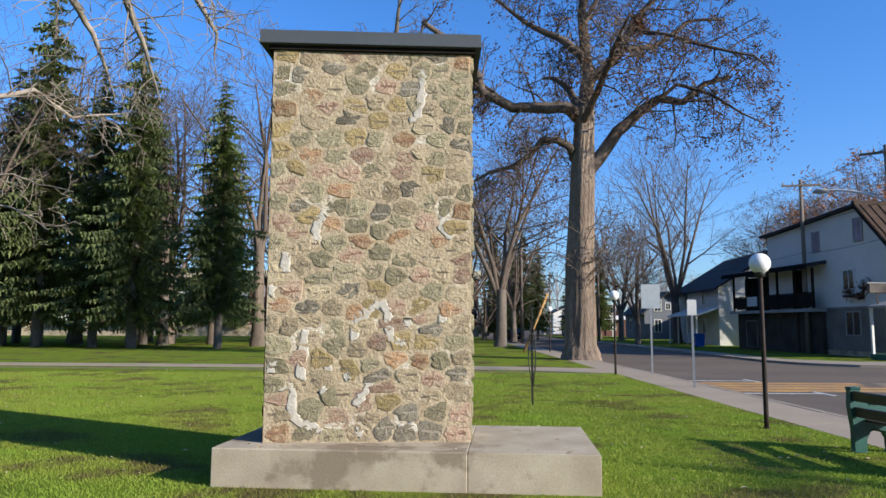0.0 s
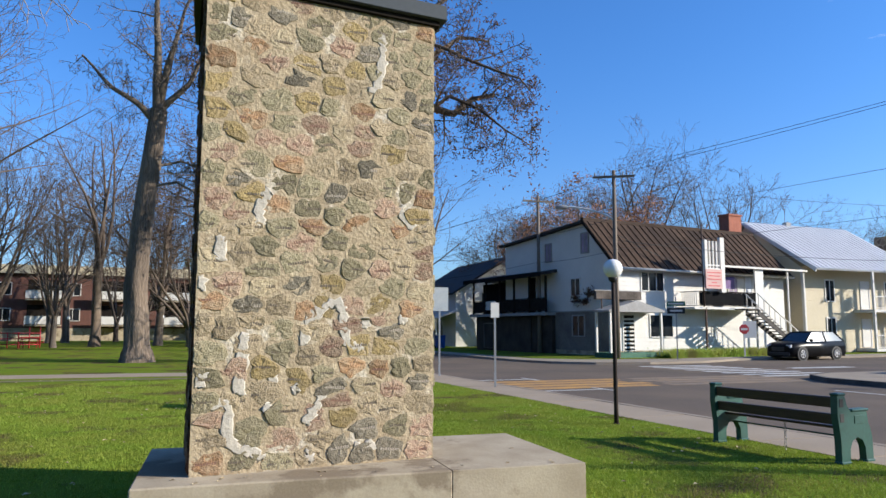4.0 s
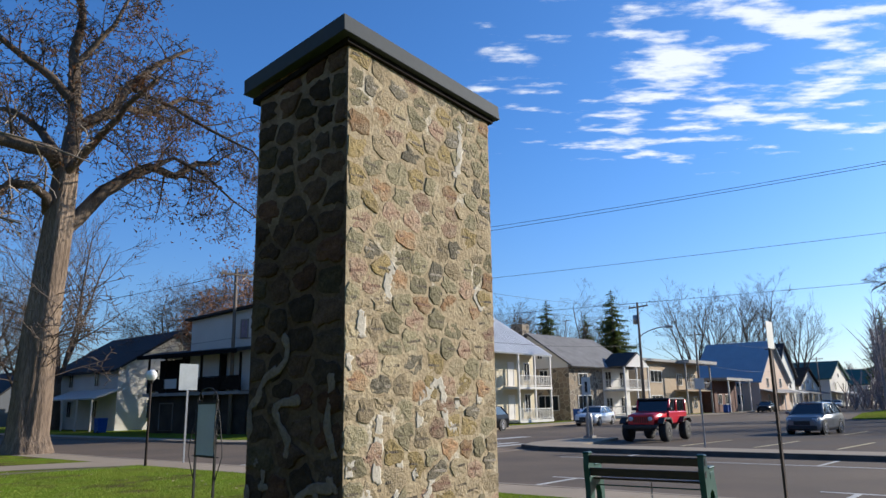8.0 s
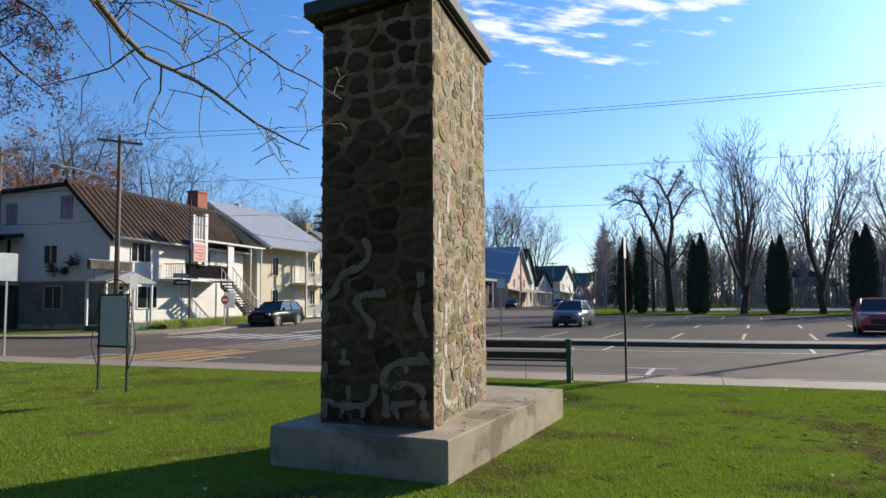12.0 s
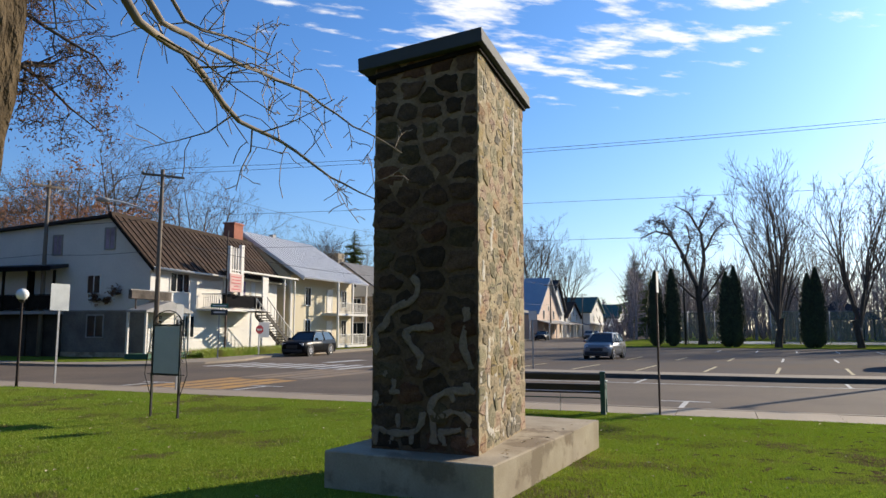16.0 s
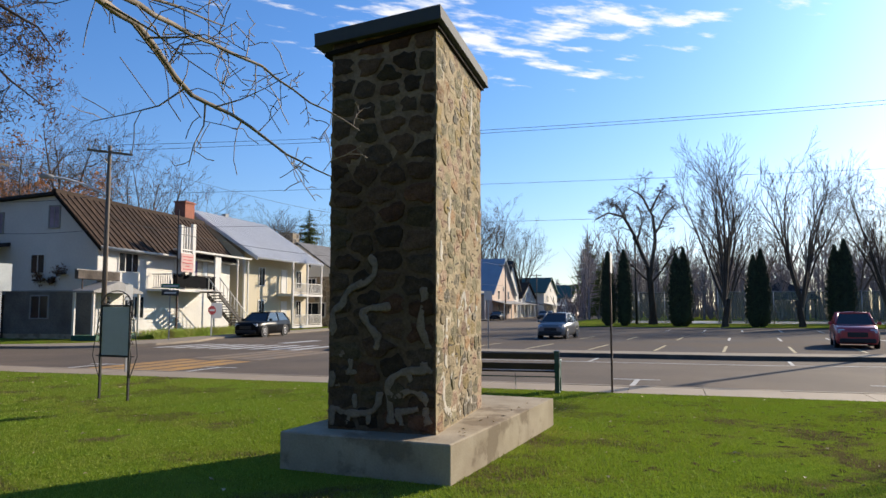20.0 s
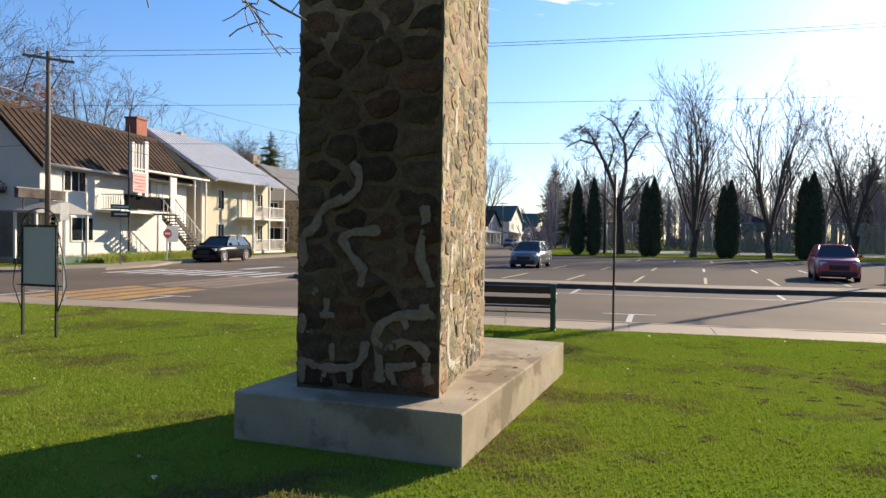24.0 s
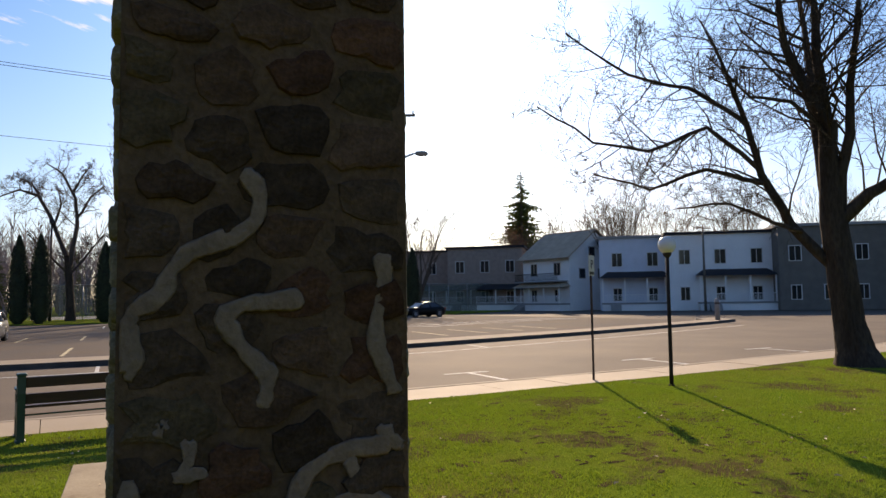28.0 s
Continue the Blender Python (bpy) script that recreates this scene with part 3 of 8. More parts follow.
# the path through the park
strip("path", [(-120, 31.5), (-40, 25.2), (-15, 22.9), (0, 21.6), (5, 20.9), (8.0, 19.9)], [(-120, 29.6), (-40, 23.3), (-15, 21.0), (0, 19.7), (5, 18.7), (8.0, 16.9)], 0.012, 0.2, M_WALK, "pale concrete path across the lawn", "path")
strip("trodden_edge", [(-60, 24.3), (-15, 20.2), (0, 18.9), (5, 18.0), (7.5, 17.2)], [(-60, 23.6), (-15, 19.5), (0, 18.2), (5, 17.3), (7.5, 16.6)], 0.005, 0.1, M_DEADGRASS, "brown trodden grass beside the path", "bare ground")

# paint on the road
def paint_line(x0, y0, x1, y1, w, mat, parent, name="line", z=ROAD):
    d = Vector((x1 - x0, y1 - y0, 0))
    m = Matrix.Translation((x0, y0, z)) @ Matrix.Rotation(math.atan2(d.y, d.x), 4, "Z")
    return part(name, MB().box(0, d.length, -w / 2, w / 2, 0, 0.004, m), mat, parent)


marks = thing("road_markings", "worn white and orange paint on the asphalt", "road markings", kind="structure")
for y in (15.1, 10.85, 4.4, -1.45, -7.3, -13.1, -19):
    x = walk_x(y) + 1.5
    paint_line(x, y, x + 2.3, y - 0.1, 0.12, M_LINE, marks)
    paint_line(x + 2.36, y + 0.55, x + 2.36, y - 0.65, 0.12, M_LINE, marks)
paint_line(17.6, 8, 17.5, -5, 0.11, M_LINE, marks)
for (xa, ya), (xb, yb) in zip(((17.5, -5), (18.2, -10), (20.9, -21)), ((18.2, -10), (20.9, -21), (25, -34))):
    paint_line(xa, ya, xb, yb, 0.11, M_LINE, marks)
for y in (6.3, 0.3, -6, -12.5):
    paint_line(17.6 if y > -8 else 18.7, y, 19.6 if y > -8 else 20.6, y - 0.15, 0.1, M_LINE, marks)
for k in range(4):
    paint_line(9.75, 11.65 + k * 0.82, 14.2 + 0.4 * (k % 2), 11.5 + k * 0.82, 0.6, M_YELLOW, marks, "crossing_stripe")
    paint_line(14.7 + 0.4 * (k % 2), 11.48 + k * 0.82, 20.4, 11.2 + k * 0.8, 0.6, M_YELLOW_WORN, marks, "crossing_stripe")
for k in range(8):
    paint_line(20.6, 13.3 + k * 1.0, 24.4, 13.1 + k * 1.0, 0.42, M_LINE, marks, "crossing_stripe")
paint_line(26, 16.9, 29.5, 16.7, 0.6, M_LINE, marks)
for k in range(12):
    y = 6.4 - 2.7 * k
    x = 23.8 if y > -6 else 23.8 + (-6 - y) * 0.27
    paint_line(x + 0.4, y, x + 5.2, y - 0.45, 0.12, M_LOTPAINT, marks, z=-0.045)
    paint_line(x + 11.5, y - 1.0, x + 16.0, y - 1.4, 0.12, M_LINE if k > 3 else M_LOTPAINT, marks, z=-0.045)
for k in range(11):
    paint_line(36 + k * 0.6, -20 - k * 1.55, 40 + k * 0.6, -18.6 - k * 1.55, 0.16, M_LINE, marks, z=-0.045)
    paint_line(52, -2 - k * 2.8, 57, -2.4 - k * 2.8, 0.12, M_LINE, marks, z=-0.045)


# bare soil where the lawn is worn
rng = np.random.default_rng(41)
mb = MB()
for _ in range(210):
    x, y, r = 3.6 + rng.normal(0, 1.7), -4.7 + rng.normal(0, 1.3), rng.uniform(0.02, 0.09)
    if x > 7.4 or (x < 3.9 and y > -1.2):
        continue
    n, a0 = 13, rng.uniform(0, 3.1)
    rim = []
    for k in range(n):
        a = 2 * math.pi * k / n
        u, v = r * rng.uniform(0.5, 1.2) * math.cos(a) * 1.9, r * rng.uniform(0.5, 1.2) * math.sin(a) * 0.7
        rim.append((x + u * math.cos(a0) - v * math.sin(a0), y + u * math.sin(a0) + v * math.cos(a0), 0.001))
    mb.add(rim + [(x + rng.normal(0, 0.02), y, 0.014)], [(k, (k + 1) % n, n) for k in range(n)], True)
tagged(part("bare_soil", mb, M_SOIL, raw=True), "dark bare soil showing through the worn lawn", "soil", kind="stuff")


# blades of grass and fallen leaves
def blades(name, count, x0, x1, y0, y1, tall, mat, label, seed):
    rng = np.random.default_rng(seed)
    px, py = rng.uniform(x0, x1, count), rng.uniform(y0, y1, count)
    lx, ly = (px + 0.456) * 0.9951 - (py + 0.325) * 0.0985, (px + 0.456) * 0.0985 + (py + 0.325) * 0.9951
    ok = (px < np.interp(-py, [-q for q in YS], WALK_IN) - 0.02) & ~((lx > -0.01) & (lx < 3.93) & (ly > -0.01) & (ly < 1.97))
    ok &= ~((py > 19.6 - 0.15 * px) & (py < 22.2 - 0.1 * px))
    worn = np.sin(px * 1.1 + 1.7 * np.sin(py * 0.7)) + np.sin(py * 1.6 + 2.1 * np.sin(px * 0.6)) + 0.7 * np.sin(px * 3.7 - py * 2.9) + 0.5 * np.sin(px * 7.3 + py * 6.1)
    worn += 2.2 * np.exp(-((px - 3.6) ** 2 / 5 + (py + 4.7) ** 2 / 3.5))
    ok &= rng.random(count) > np.clip(0.6 * (worn - 0.6), 0, 0.72)
    px, py = px[ok], py[ok]
    n = len(px)
    a, h, w = rng.uniform(0, 2 * np.pi, n), rng.uniform(0.4, 1, n) * tall, rng.uniform(0.004, 0.0085, n)
    lean, b = rng.uniform(0.1, 0.9, n), rng.uniform(0, 2 * np.pi, n)
    V = np.empty((n, 3, 3))
    V[:, 0] = np.stack([px - np.cos(a) * w, py - np.sin(a) * w, np.full(n, -0.005)], 1)
    V[:, 1] = np.stack([px + np.cos(a) * w, py + np.sin(a) * w, np.full(n, -0.005)], 1)
    V[:, 2] = np.stack([px + np.cos(b) * h * lean, py + np.sin(b) * h * lean, h], 1)
    me = bpy.data.meshes.new(name)
    me.vertices.add(3 * n)
    me.vertices.foreach_set("co", V.ravel())
    me.loops.add(3 * n)
    me.loops.foreach_set("vertex_index", np.arange(3 * n, dtype=np.int32))
    me.polygons.add(n)
    me.polygons.foreach_set("loop_start", np.arange(0, 3 * n, 3, dtype=np.int32))
    me.materials.append(mat)
    me.update(calc_edges=True)
    return tagged(new(name, me), label, "grass", kind="stuff")


blades("grass", 640000, -10, 8.1, -8.5, 9, 0.034, M_BLADE, "mown grass blades of the lawn", 5)
blades("grass", 140000, -14, 8.2, 9, 17.2, 0.045, M_BLADE, "mown grass blades of the lawn", 6)
blades("grass", 90000, -6, 9.5, -22, -8.5, 0.045, M_BLADE, "mown grass blades of the lawn", 7)

rng = np.random.default_rng(4)
mb = MB()
for _ in range(520):
    x, y, a, s = rng.uniform(-9, 7.8), rng.uniform(-9, 19), rng.uniform(0, 6.28), rng.uniform(0.018, 0.045)
    if -0.6 < x < 3.6 and -0.8 < y < 1.8:
        continue
    c, d, z = math.cos(a) * s, math.sin(a) * s, rng.uniform(0.02, 0.045)
    mb.add([(x - c, y - d, z), (x + d * 0.6, y - c * 0.6, z + 0.012), (x + c * 1.2, y + d * 1.2, z), (x - d * 0.6, y + c * 0.6, z + 0.014)], [(0, 1, 2), (0, 2, 3)])
for _ in range(26):
    u, v, a, s = rng.uniform(0.3, 3.8), rng.uniform(0.03, 0.3) if rng.random() < 0.5 else rng.uniform(0.1, 1.9), rng.uniform(0, 6.28), rng.uniform(0.015, 0.035)
    if v > 0.3 and u < 2.8:
        continue
    p = Matrix.Translation((-0.456, -0.325, 0)) @ pose(0, 0, 0, 0, 0, -5.65) @ Vector((u, v, 0.392))
    c, d = math.cos(a) * s, math.sin(a) * s
    mb.add([(p.x - c, p.y - d, 0.393), (p.x + d * 0.6, p.y - c * 0.6, 0.4), (p.x + c, p.y + d, 0.393), (p.x - d * 0.6, p.y + c * 0.6, 0.402)], [(0, 1, 2), (0, 2, 3)])
tagged(part("fallen_leaves", mb, M_LEAFLITTER, raw=True), "scattered pale dry leaves on the grass", "leaves", kind="stuff")


# ---- monument ----
PZ0, PZ1 = 0.39, 4.74
PH = PZ1 - PZ0
FL, FR, BR, BL = Vector((0, -0.03, 0)), Vector((2.22, 0.06, 0)), Vector((2.2, 1.03, 0)), Vector((0.05, 1.22, 0))

M_STONES = [
    material("stone_grey_green", (0.215, 0.188, 0.112), 0.9, vary=0.32, grain=60, blot=9, bump=0.6, by_object=0.28, bump_dist=0.025, spec=0.1, tint=(0.27, 0.23, 0.15)),
    material("stone_tan", (0.3, 0.235, 0.145), 0.9, vary=0.3, grain=60, blot=11, bump=0.6, by_object=0.28, bump_dist=0.025, spec=0.1, tint=(0.33, 0.265, 0.175)),
    material("stone_pink", (0.31, 0.195, 0.135), 0.9, vary=0.3, grain=65, blot=12, bump=0.6, by_object=0.25, bump_dist=0.025, spec=0.1, tint=(0.34, 0.26, 0.18)),
    material("stone_rust", (0.31, 0.17, 0.085), 0.9, vary=0.3, grain=60, blot=11, bump=0.6, by_object=0.25, bump_dist=0.025, spec=0.1, tint=(0.33, 0.245, 0.155)),
    material("stone_slate", (0.135, 0.118, 0.088), 0.88, vary=0.38, grain=65, blot=12, bump=0.6, by_object=0.3, bump_dist=0.025, spec=0.1, tint=(0.21, 0.18, 0.13)),
    material("stone_cream", (0.39, 0.325, 0.21), 0.9, vary=0.24, grain=60, blot=11, bump=0.5, by_object=0.15, bump_dist=0.025, spec=0.1, tint=(0.34, 0.27, 0.17)),
    material("stone_ochre", (0.33, 0.245, 0.105), 0.9, vary=0.28, grain=60, blot=11, bump=0.6, by_object=0.2, bump_dist=0.025, spec=0.1, tint=(0.26, 0.2, 0.11)),
]
# Side stones: the face's shade is put into these dark cobble colours.
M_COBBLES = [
    material("shaded_brown_cobble", (0.14, 0.085, 0.052), 0.85, vary=0.3, grain=50, blot=9, bump=0.7, by_object=0.35, bump_dist=0.02, spec=0.03),
    material("shaded_umber_cobble", (0.11, 0.074, 0.048), 0.85, vary=0.3, grain=50, blot=9, bump=0.7, by_object=0.35, bump_dist=0.02, spec=0.03),
    material("shaded_reddish_cobble", (0.165, 0.085, 0.05), 0.85, vary=0.3, grain=50, blot=9, bump=0.7, by_object=0.3, bump_dist=0.02, spec=0.03),
    material("shaded_olive_cobble", (0.125, 0.09, 0.05), 0.85, vary=0.3, grain=50, blot=9, bump=0.7, by_object=0.35, bump_dist=0.02, spec=0.03)]
STONE_SHARE = [0.27, 0.25, 0.13, 0.12, 0.08, 0.06, 0.09]
M_LETTER_DARK = material("worn_dark_lettering", (0.15, 0.115, 0.08), 0.8, vary=0.2, grain=80, blot=10, bump=0.1)
M_LETTER_RED = material("worn_red_lettering", (0.23, 0.12, 0.08), 0.8, vary=0.2, grain=80, blot=10, bump=0.1)
M_LETTER_PALE = material("worn_pale_lettering", (0.42, 0.36, 0.28), 0.8, vary=0.2, grain=80, blot=10, bump=0.1)


def face_matrix(a, b):
    """u along the face, v up, w outwards."""
    u = (b - a).normalized()
    v = Vector((0, 0, 1))
    w = u.cross(v)
    return Matrix(((u.x, v.x, w.x, a.x), (u.y, v.y, w.y, a.y), (u.z, v.z, w.z, 0), (0, 0, 0, 1)))


def stone_cells(width, height, cols, rows, seed, squash=1.3, fixed=()):
    """Sites and outlines of fitted fieldstones on a face: relaxed cells with rounded corners."""
    rng = np.random.default_rng(seed)
    pts = []
    for r in range(rows):
        n = max(2, int(round(cols + rng.uniform(-1.2, 1.2))))
        w = rng.uniform(0.45, 1.6, n)
        x = (np.cumsum(w) - w / 2) / w.sum() * width
        for xi in x:
            pts.append((xi + rng.normal(0, 0.012), (r + 0.5 + rng.normal(0, 0.26)) * height / rows))
    keep = [p for p in pts if all(math.hypot((p[0] - q[0]) / squash, p[1] - q[1]) > q[2] for q in fixed)]
    P = np.array([q[:2] for q in fixed] + keep)
    nf = len(fixed)
    gx, gy = np.meshgrid(np.linspace(0, width, 120), np.linspace(0, height, int(120 * height / width)))
    G = np.stack([gx.ravel(), gy.ravel()], 1)
    S = np.array([1 / squash, 1.0])
    for _ in range(2):
        near = (((G[:, None] - P[None]) * S) ** 2).sum(-1).argmin(1)
        for i in range(nf, len(P)):
            c = G[near == i]
            if len(c):
                P[i] = 0.45 * P[i] + 0.55 * c.mean(0)
    cells = []
    Q = P * S
    for i in range(len(P)):
        d = Q - Q[i]
        dist = np.hypot(d[:, 0], d[:, 1])
        js = [j for j in np.argsort(dist)[1:14]]
        rim = []
        for k in range(14):
            th = 2 * math.pi * k / 14
            c, s = math.cos(th), math.sin(th)
            rs = [dist[j] ** 2 / 2 / (c * d[j, 0] + s * d[j, 1]) for j in js if c * d[j, 0] + s * d[j, 1] > 1e-6]
            lim = [((width + 0.006) * S[0] - Q[i, 0]) / c if c > 1e-6 else (-0.006 * S[0] - Q[i, 0]) / c if c < -1e-6 else 9,
                   (height - Q[i, 1]) / s if s > 1e-6 else -Q[i, 1] / s if s < -1e-6 else 9]
            rs = np.array([r for r in rs + lim if 0 < r < 2])
            r = (rs ** -13.0).sum() ** (-1 / 13.0)
            rim.append((r * c * squash, r * s))
        cells.append((P[i], rim))
    return cells


def stone_mesh(rim, rng, gap, high, mb=None, at=(0, 0)):
    """A rough rounded stone, w outwards."""
    mb = MB() if mb is None else mb
    o, n = len(mb.v), len(rim)
    size = sum(math.hypot(*p) for p in rim) / n
    tilt = (rng.normal(0, 0.03), rng.normal(0, 0.03))
    rows = []
    wob = rng.normal(1.0, 0.13, n)
    for k, h in ((1.0, -0.004), (0.95, 0.72), (0.72, 1.0), (0.4, 1.0)):
        for (u, v), wk in zip(rim, wob):
            r = math.hypot(u, v)
            s = max(0.35, (r * min(wk, 1.04) - gap) / r) * k
            w = h if h < 0 else h * high + rng.normal(0, 0.0026) + (u * tilt[0] + v * tilt[1]) * k
            rows.append((u * s + at[0], v * s + at[1], w))
    rows.append((at[0], at[1], high + rng.normal(0, 0.004)))
    mb.v += rows
    for r in range(3):
        for k in range(n):
            a, b = o + r * n + k, o + r * n + (k + 1) % n
            mb.f.append((a, b, b + n, a + n))
    for k in range(n):
        mb.f.append((o + 3 * n + k, o + 3 * n + (k + 1) % n, o + 4 * n))
    mb.s += [False] * (4 * n)
    return mb


def lettering(width, rng, high):
    """A worn carved word as a plain notched bar."""
    n = max(3, int(width / 0.021))
    step, h = width / n, 0.012
    poly = [(-width / 2, -h), (width / 2, -h)]
    for i in range(n - 1, -1, -1):
        x, y = -width / 2 + i * step, h * rng.uniform(0.6, 1.0)
        poly += [(x + step * 0.98, y), (x + step * 0.4, y), (x + step * 0.38, -h * 0.75), (x + 0.001, -h * 0.75)]
    return MB().prism(poly, high - 0.03, high + 0.0015)


plinth_m = Matrix.Translation((-0.456, -0.325, 0)) @ pose(0, 0, 0, 0, 0, -5.65)
plinth = thing("plinth", "weathered concrete plinth in two pours set in the lawn", "plinth", m=plinth_m)
part("footing_block", MB().box(0, 2.62, 0, 1.965, -0.05, PZ0, b=0.012), M_CONCRETE, plinth)
part("side_block", MB().box(2.622, 3.92, 0.003, 1.965, -0.05, PZ0 - 0.002, b=0.004), M_CONCRETE, plinth)

monument = thing("stone_monument", "tall fieldstone pillar with engraved stones and a grey metal cap", "monument", m=pose(0, 0, PZ0))
part("mortar_core", MB().prism([(p.x, p.y) for p in (FL, FR, BR, BL)], 0, PH), M_MORTAR, monument, "beige mortar body of the pillar")

rng = np.random.default_rng(11)
fm = face_matrix(FL, FR)
part("front_pointing", MB().box(0.0, (FR - FL).length, 0.0, PH, -0.02, 0.004, fm), M_POINTING, monument, "pale pointing between the engraved stones")
# side pointing in shade-darkened mortar; the lower zone is darker still
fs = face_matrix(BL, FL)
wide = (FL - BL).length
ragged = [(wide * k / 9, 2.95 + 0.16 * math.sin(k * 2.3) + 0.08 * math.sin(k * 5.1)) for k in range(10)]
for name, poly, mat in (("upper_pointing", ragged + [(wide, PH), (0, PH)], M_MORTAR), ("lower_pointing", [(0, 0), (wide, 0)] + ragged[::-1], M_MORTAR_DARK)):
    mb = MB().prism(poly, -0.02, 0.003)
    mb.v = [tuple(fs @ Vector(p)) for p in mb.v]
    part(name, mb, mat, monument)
# the stones that stand out, by kind: grey-green, tan, pink, rust, slate, cream, ochre
FRONT_MARKED = {
    0: ((0.1, 4.06), (1.67, 4.14), (1.87, 4.12), (0.47, 0.33), (0.56, 1.76), (0.44, 2.7), (0.12, 0.8)),
    2: ((1.46, 2.97), (0.33, 2.26), (0.27, 1.61), (1.4, 1.45), (1.74, 1.33), (0.77, 0.25), (2.08, 0.3)),
    3: ((0.44, 3.81), (0.41, 3.12), (0.66, 2.33), (0.08, 3.64), (1.98, 1.42), (2.1, 2.53)),
    4: ((0.67, 4.17), (1.54, 2.75), (1.21, 2.47), (0.46, 1.43), (1.23, 0.7), (1.29, 0.16), (2.08, 0.73), (1.8, 1.22), (0.88, 3.55)),
    5: ((2.04, 2.08), (0.57, 1.6)),
    6: ((1.41, 3.7), (0.9, 0.78), (1.77, 2.93), (2.06, 2.3)),
}
FRONT_FIXED = [(u, v, 0.135 if kind in (2, 4) else 0.115, kind) for kind, sites in FRONT_MARKED.items() for u, v in sites]
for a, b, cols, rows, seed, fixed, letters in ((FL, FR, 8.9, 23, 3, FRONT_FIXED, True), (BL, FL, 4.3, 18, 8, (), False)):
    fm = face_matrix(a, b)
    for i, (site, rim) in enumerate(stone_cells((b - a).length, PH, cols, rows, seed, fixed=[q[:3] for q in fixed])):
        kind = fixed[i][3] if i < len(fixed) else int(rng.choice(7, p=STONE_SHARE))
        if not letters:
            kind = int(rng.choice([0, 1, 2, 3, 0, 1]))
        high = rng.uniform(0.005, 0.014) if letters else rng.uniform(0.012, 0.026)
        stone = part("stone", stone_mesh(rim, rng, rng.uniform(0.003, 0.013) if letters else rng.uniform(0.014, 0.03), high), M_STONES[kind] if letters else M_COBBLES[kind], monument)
        stone.matrix_basis = fm @ Matrix.Translation((site[0], site[1], 0))
        wide = min(max(p[0] for p in rim), -min(p[0] for p in rim)) * 1.35
        if letters and wide > 0.065 and rng.random() < 0.7:
            mat = M_LETTER_PALE if kind == 4 else (M_LETTER_RED if kind in (2, 3) else M_LETTER_DARK)
            word = part("inscription", lettering(wide, rng, high), mat, stone)
            word.matrix_basis = pose(0, 0, 0, 0, 0, rng.normal(0, 5))
rest = MB()
for a, b, cols, rows, seed in ((FR, BR, 5.0, 19, 21), (BR, BL, 9.0, 22, 22)):
    fm = face_matrix(a, b)
    for site, rim in stone_cells((b - a).length, PH, cols, rows, seed):
        one = stone_mesh(rim, rng, rng.uniform(0.013, 0.024), rng.uniform(0.014, 0.034), at=tuple(site))
        one.v = [tuple(fm @ Vector(p)) for p in one.v]
        rest.add(one.v, one.f, True)
tagged(part("stone_facing", rest, M_STONES[0], monument), "grey fieldstones of the far faces", kind="stuff")

# streaks of newer mortar
FRONT_STREAKS = [[(0.42, 1.19), (0.41, 1.0), (0.39, 0.83), (0.38, 0.66)], [(0.03, 0.74), (0.06, 0.84), (0.21, 0.83)], [(0.31, 0.62), (0.29, 0.38), (0.32, 0.26), (0.38, 0.19), (0.53, 0.18), (0.59, 0.1)],
                 [(0.66, 0.84), (0.69, 0.74)], [(0.61, 0.56), (0.64, 0.51)], [(0.86, 0.66), (0.89, 0.72)], [(1.11, 0.65), (1.09, 0.54), (1.0, 0.45), (0.98, 0.38)],
                 [(0.94, 1.08), (0.95, 1.26), (1.03, 1.35), (1.15, 1.45), (1.27, 1.48), (1.32, 1.33), (1.33, 1.14), (1.41, 1.04), (1.5, 1.06)], [(1.53, 1.34), (1.51, 1.23)],
                 [(0.19, 2.04), (0.2, 1.81)], [(0.57, 2.02), (0.58, 1.91)], [(0.03, 1.68), (0.04, 1.56)], [(0.52, 2.14), (0.5, 2.3), (0.54, 2.39), (0.61, 2.47)], [(1.87, 2.43), (1.91, 2.28), (2.01, 2.21)],
                 [(1.43, 0.15), (1.52, 0.14), (1.64, 0.16)], [(0.99, 0.13), (1.05, 0.08)], [(1.86, 1.31), (1.94, 1.3)], [(1.65, 4.15), (1.67, 3.87), (1.64, 3.67), (1.57, 3.51)], [(0.03, 0.61), (0.3, 0.59)]]
SIDE_UPPER = [
    (0.04, [(0.49, 1.87), (0.56, 1.79), (0.55, 1.65), (0.43, 1.58), (0.26, 1.52), (0.19, 1.44), (0.17, 1.34), (0.07, 1.29), (0.03, 1.21), (0.03, 1.09), (-0.01, 1.03)]),
    (0.042, [(0.75, 1.32), (0.59, 1.31), (0.47, 1.3), (0.4, 1.25), (0.45, 1.17), (0.51, 1.09), (0.59, 1.02), (0.6, 0.96), (0.57, 0.86)]),
    (0.034, [(0.16, 0.82), (0.18, 0.81)]),
    (0.026, [(0.27, 0.76), (0.28, 0.68), (0.23, 0.6)]),
    (0.026, [(0.22, 0.61), (0.35, 0.62)]),
    (0.042, [(1.12, 1.53), (1.14, 1.4), (1.09, 1.25), (1.09, 1.1), (1.14, 0.99), (1.18, 0.88)]),
]
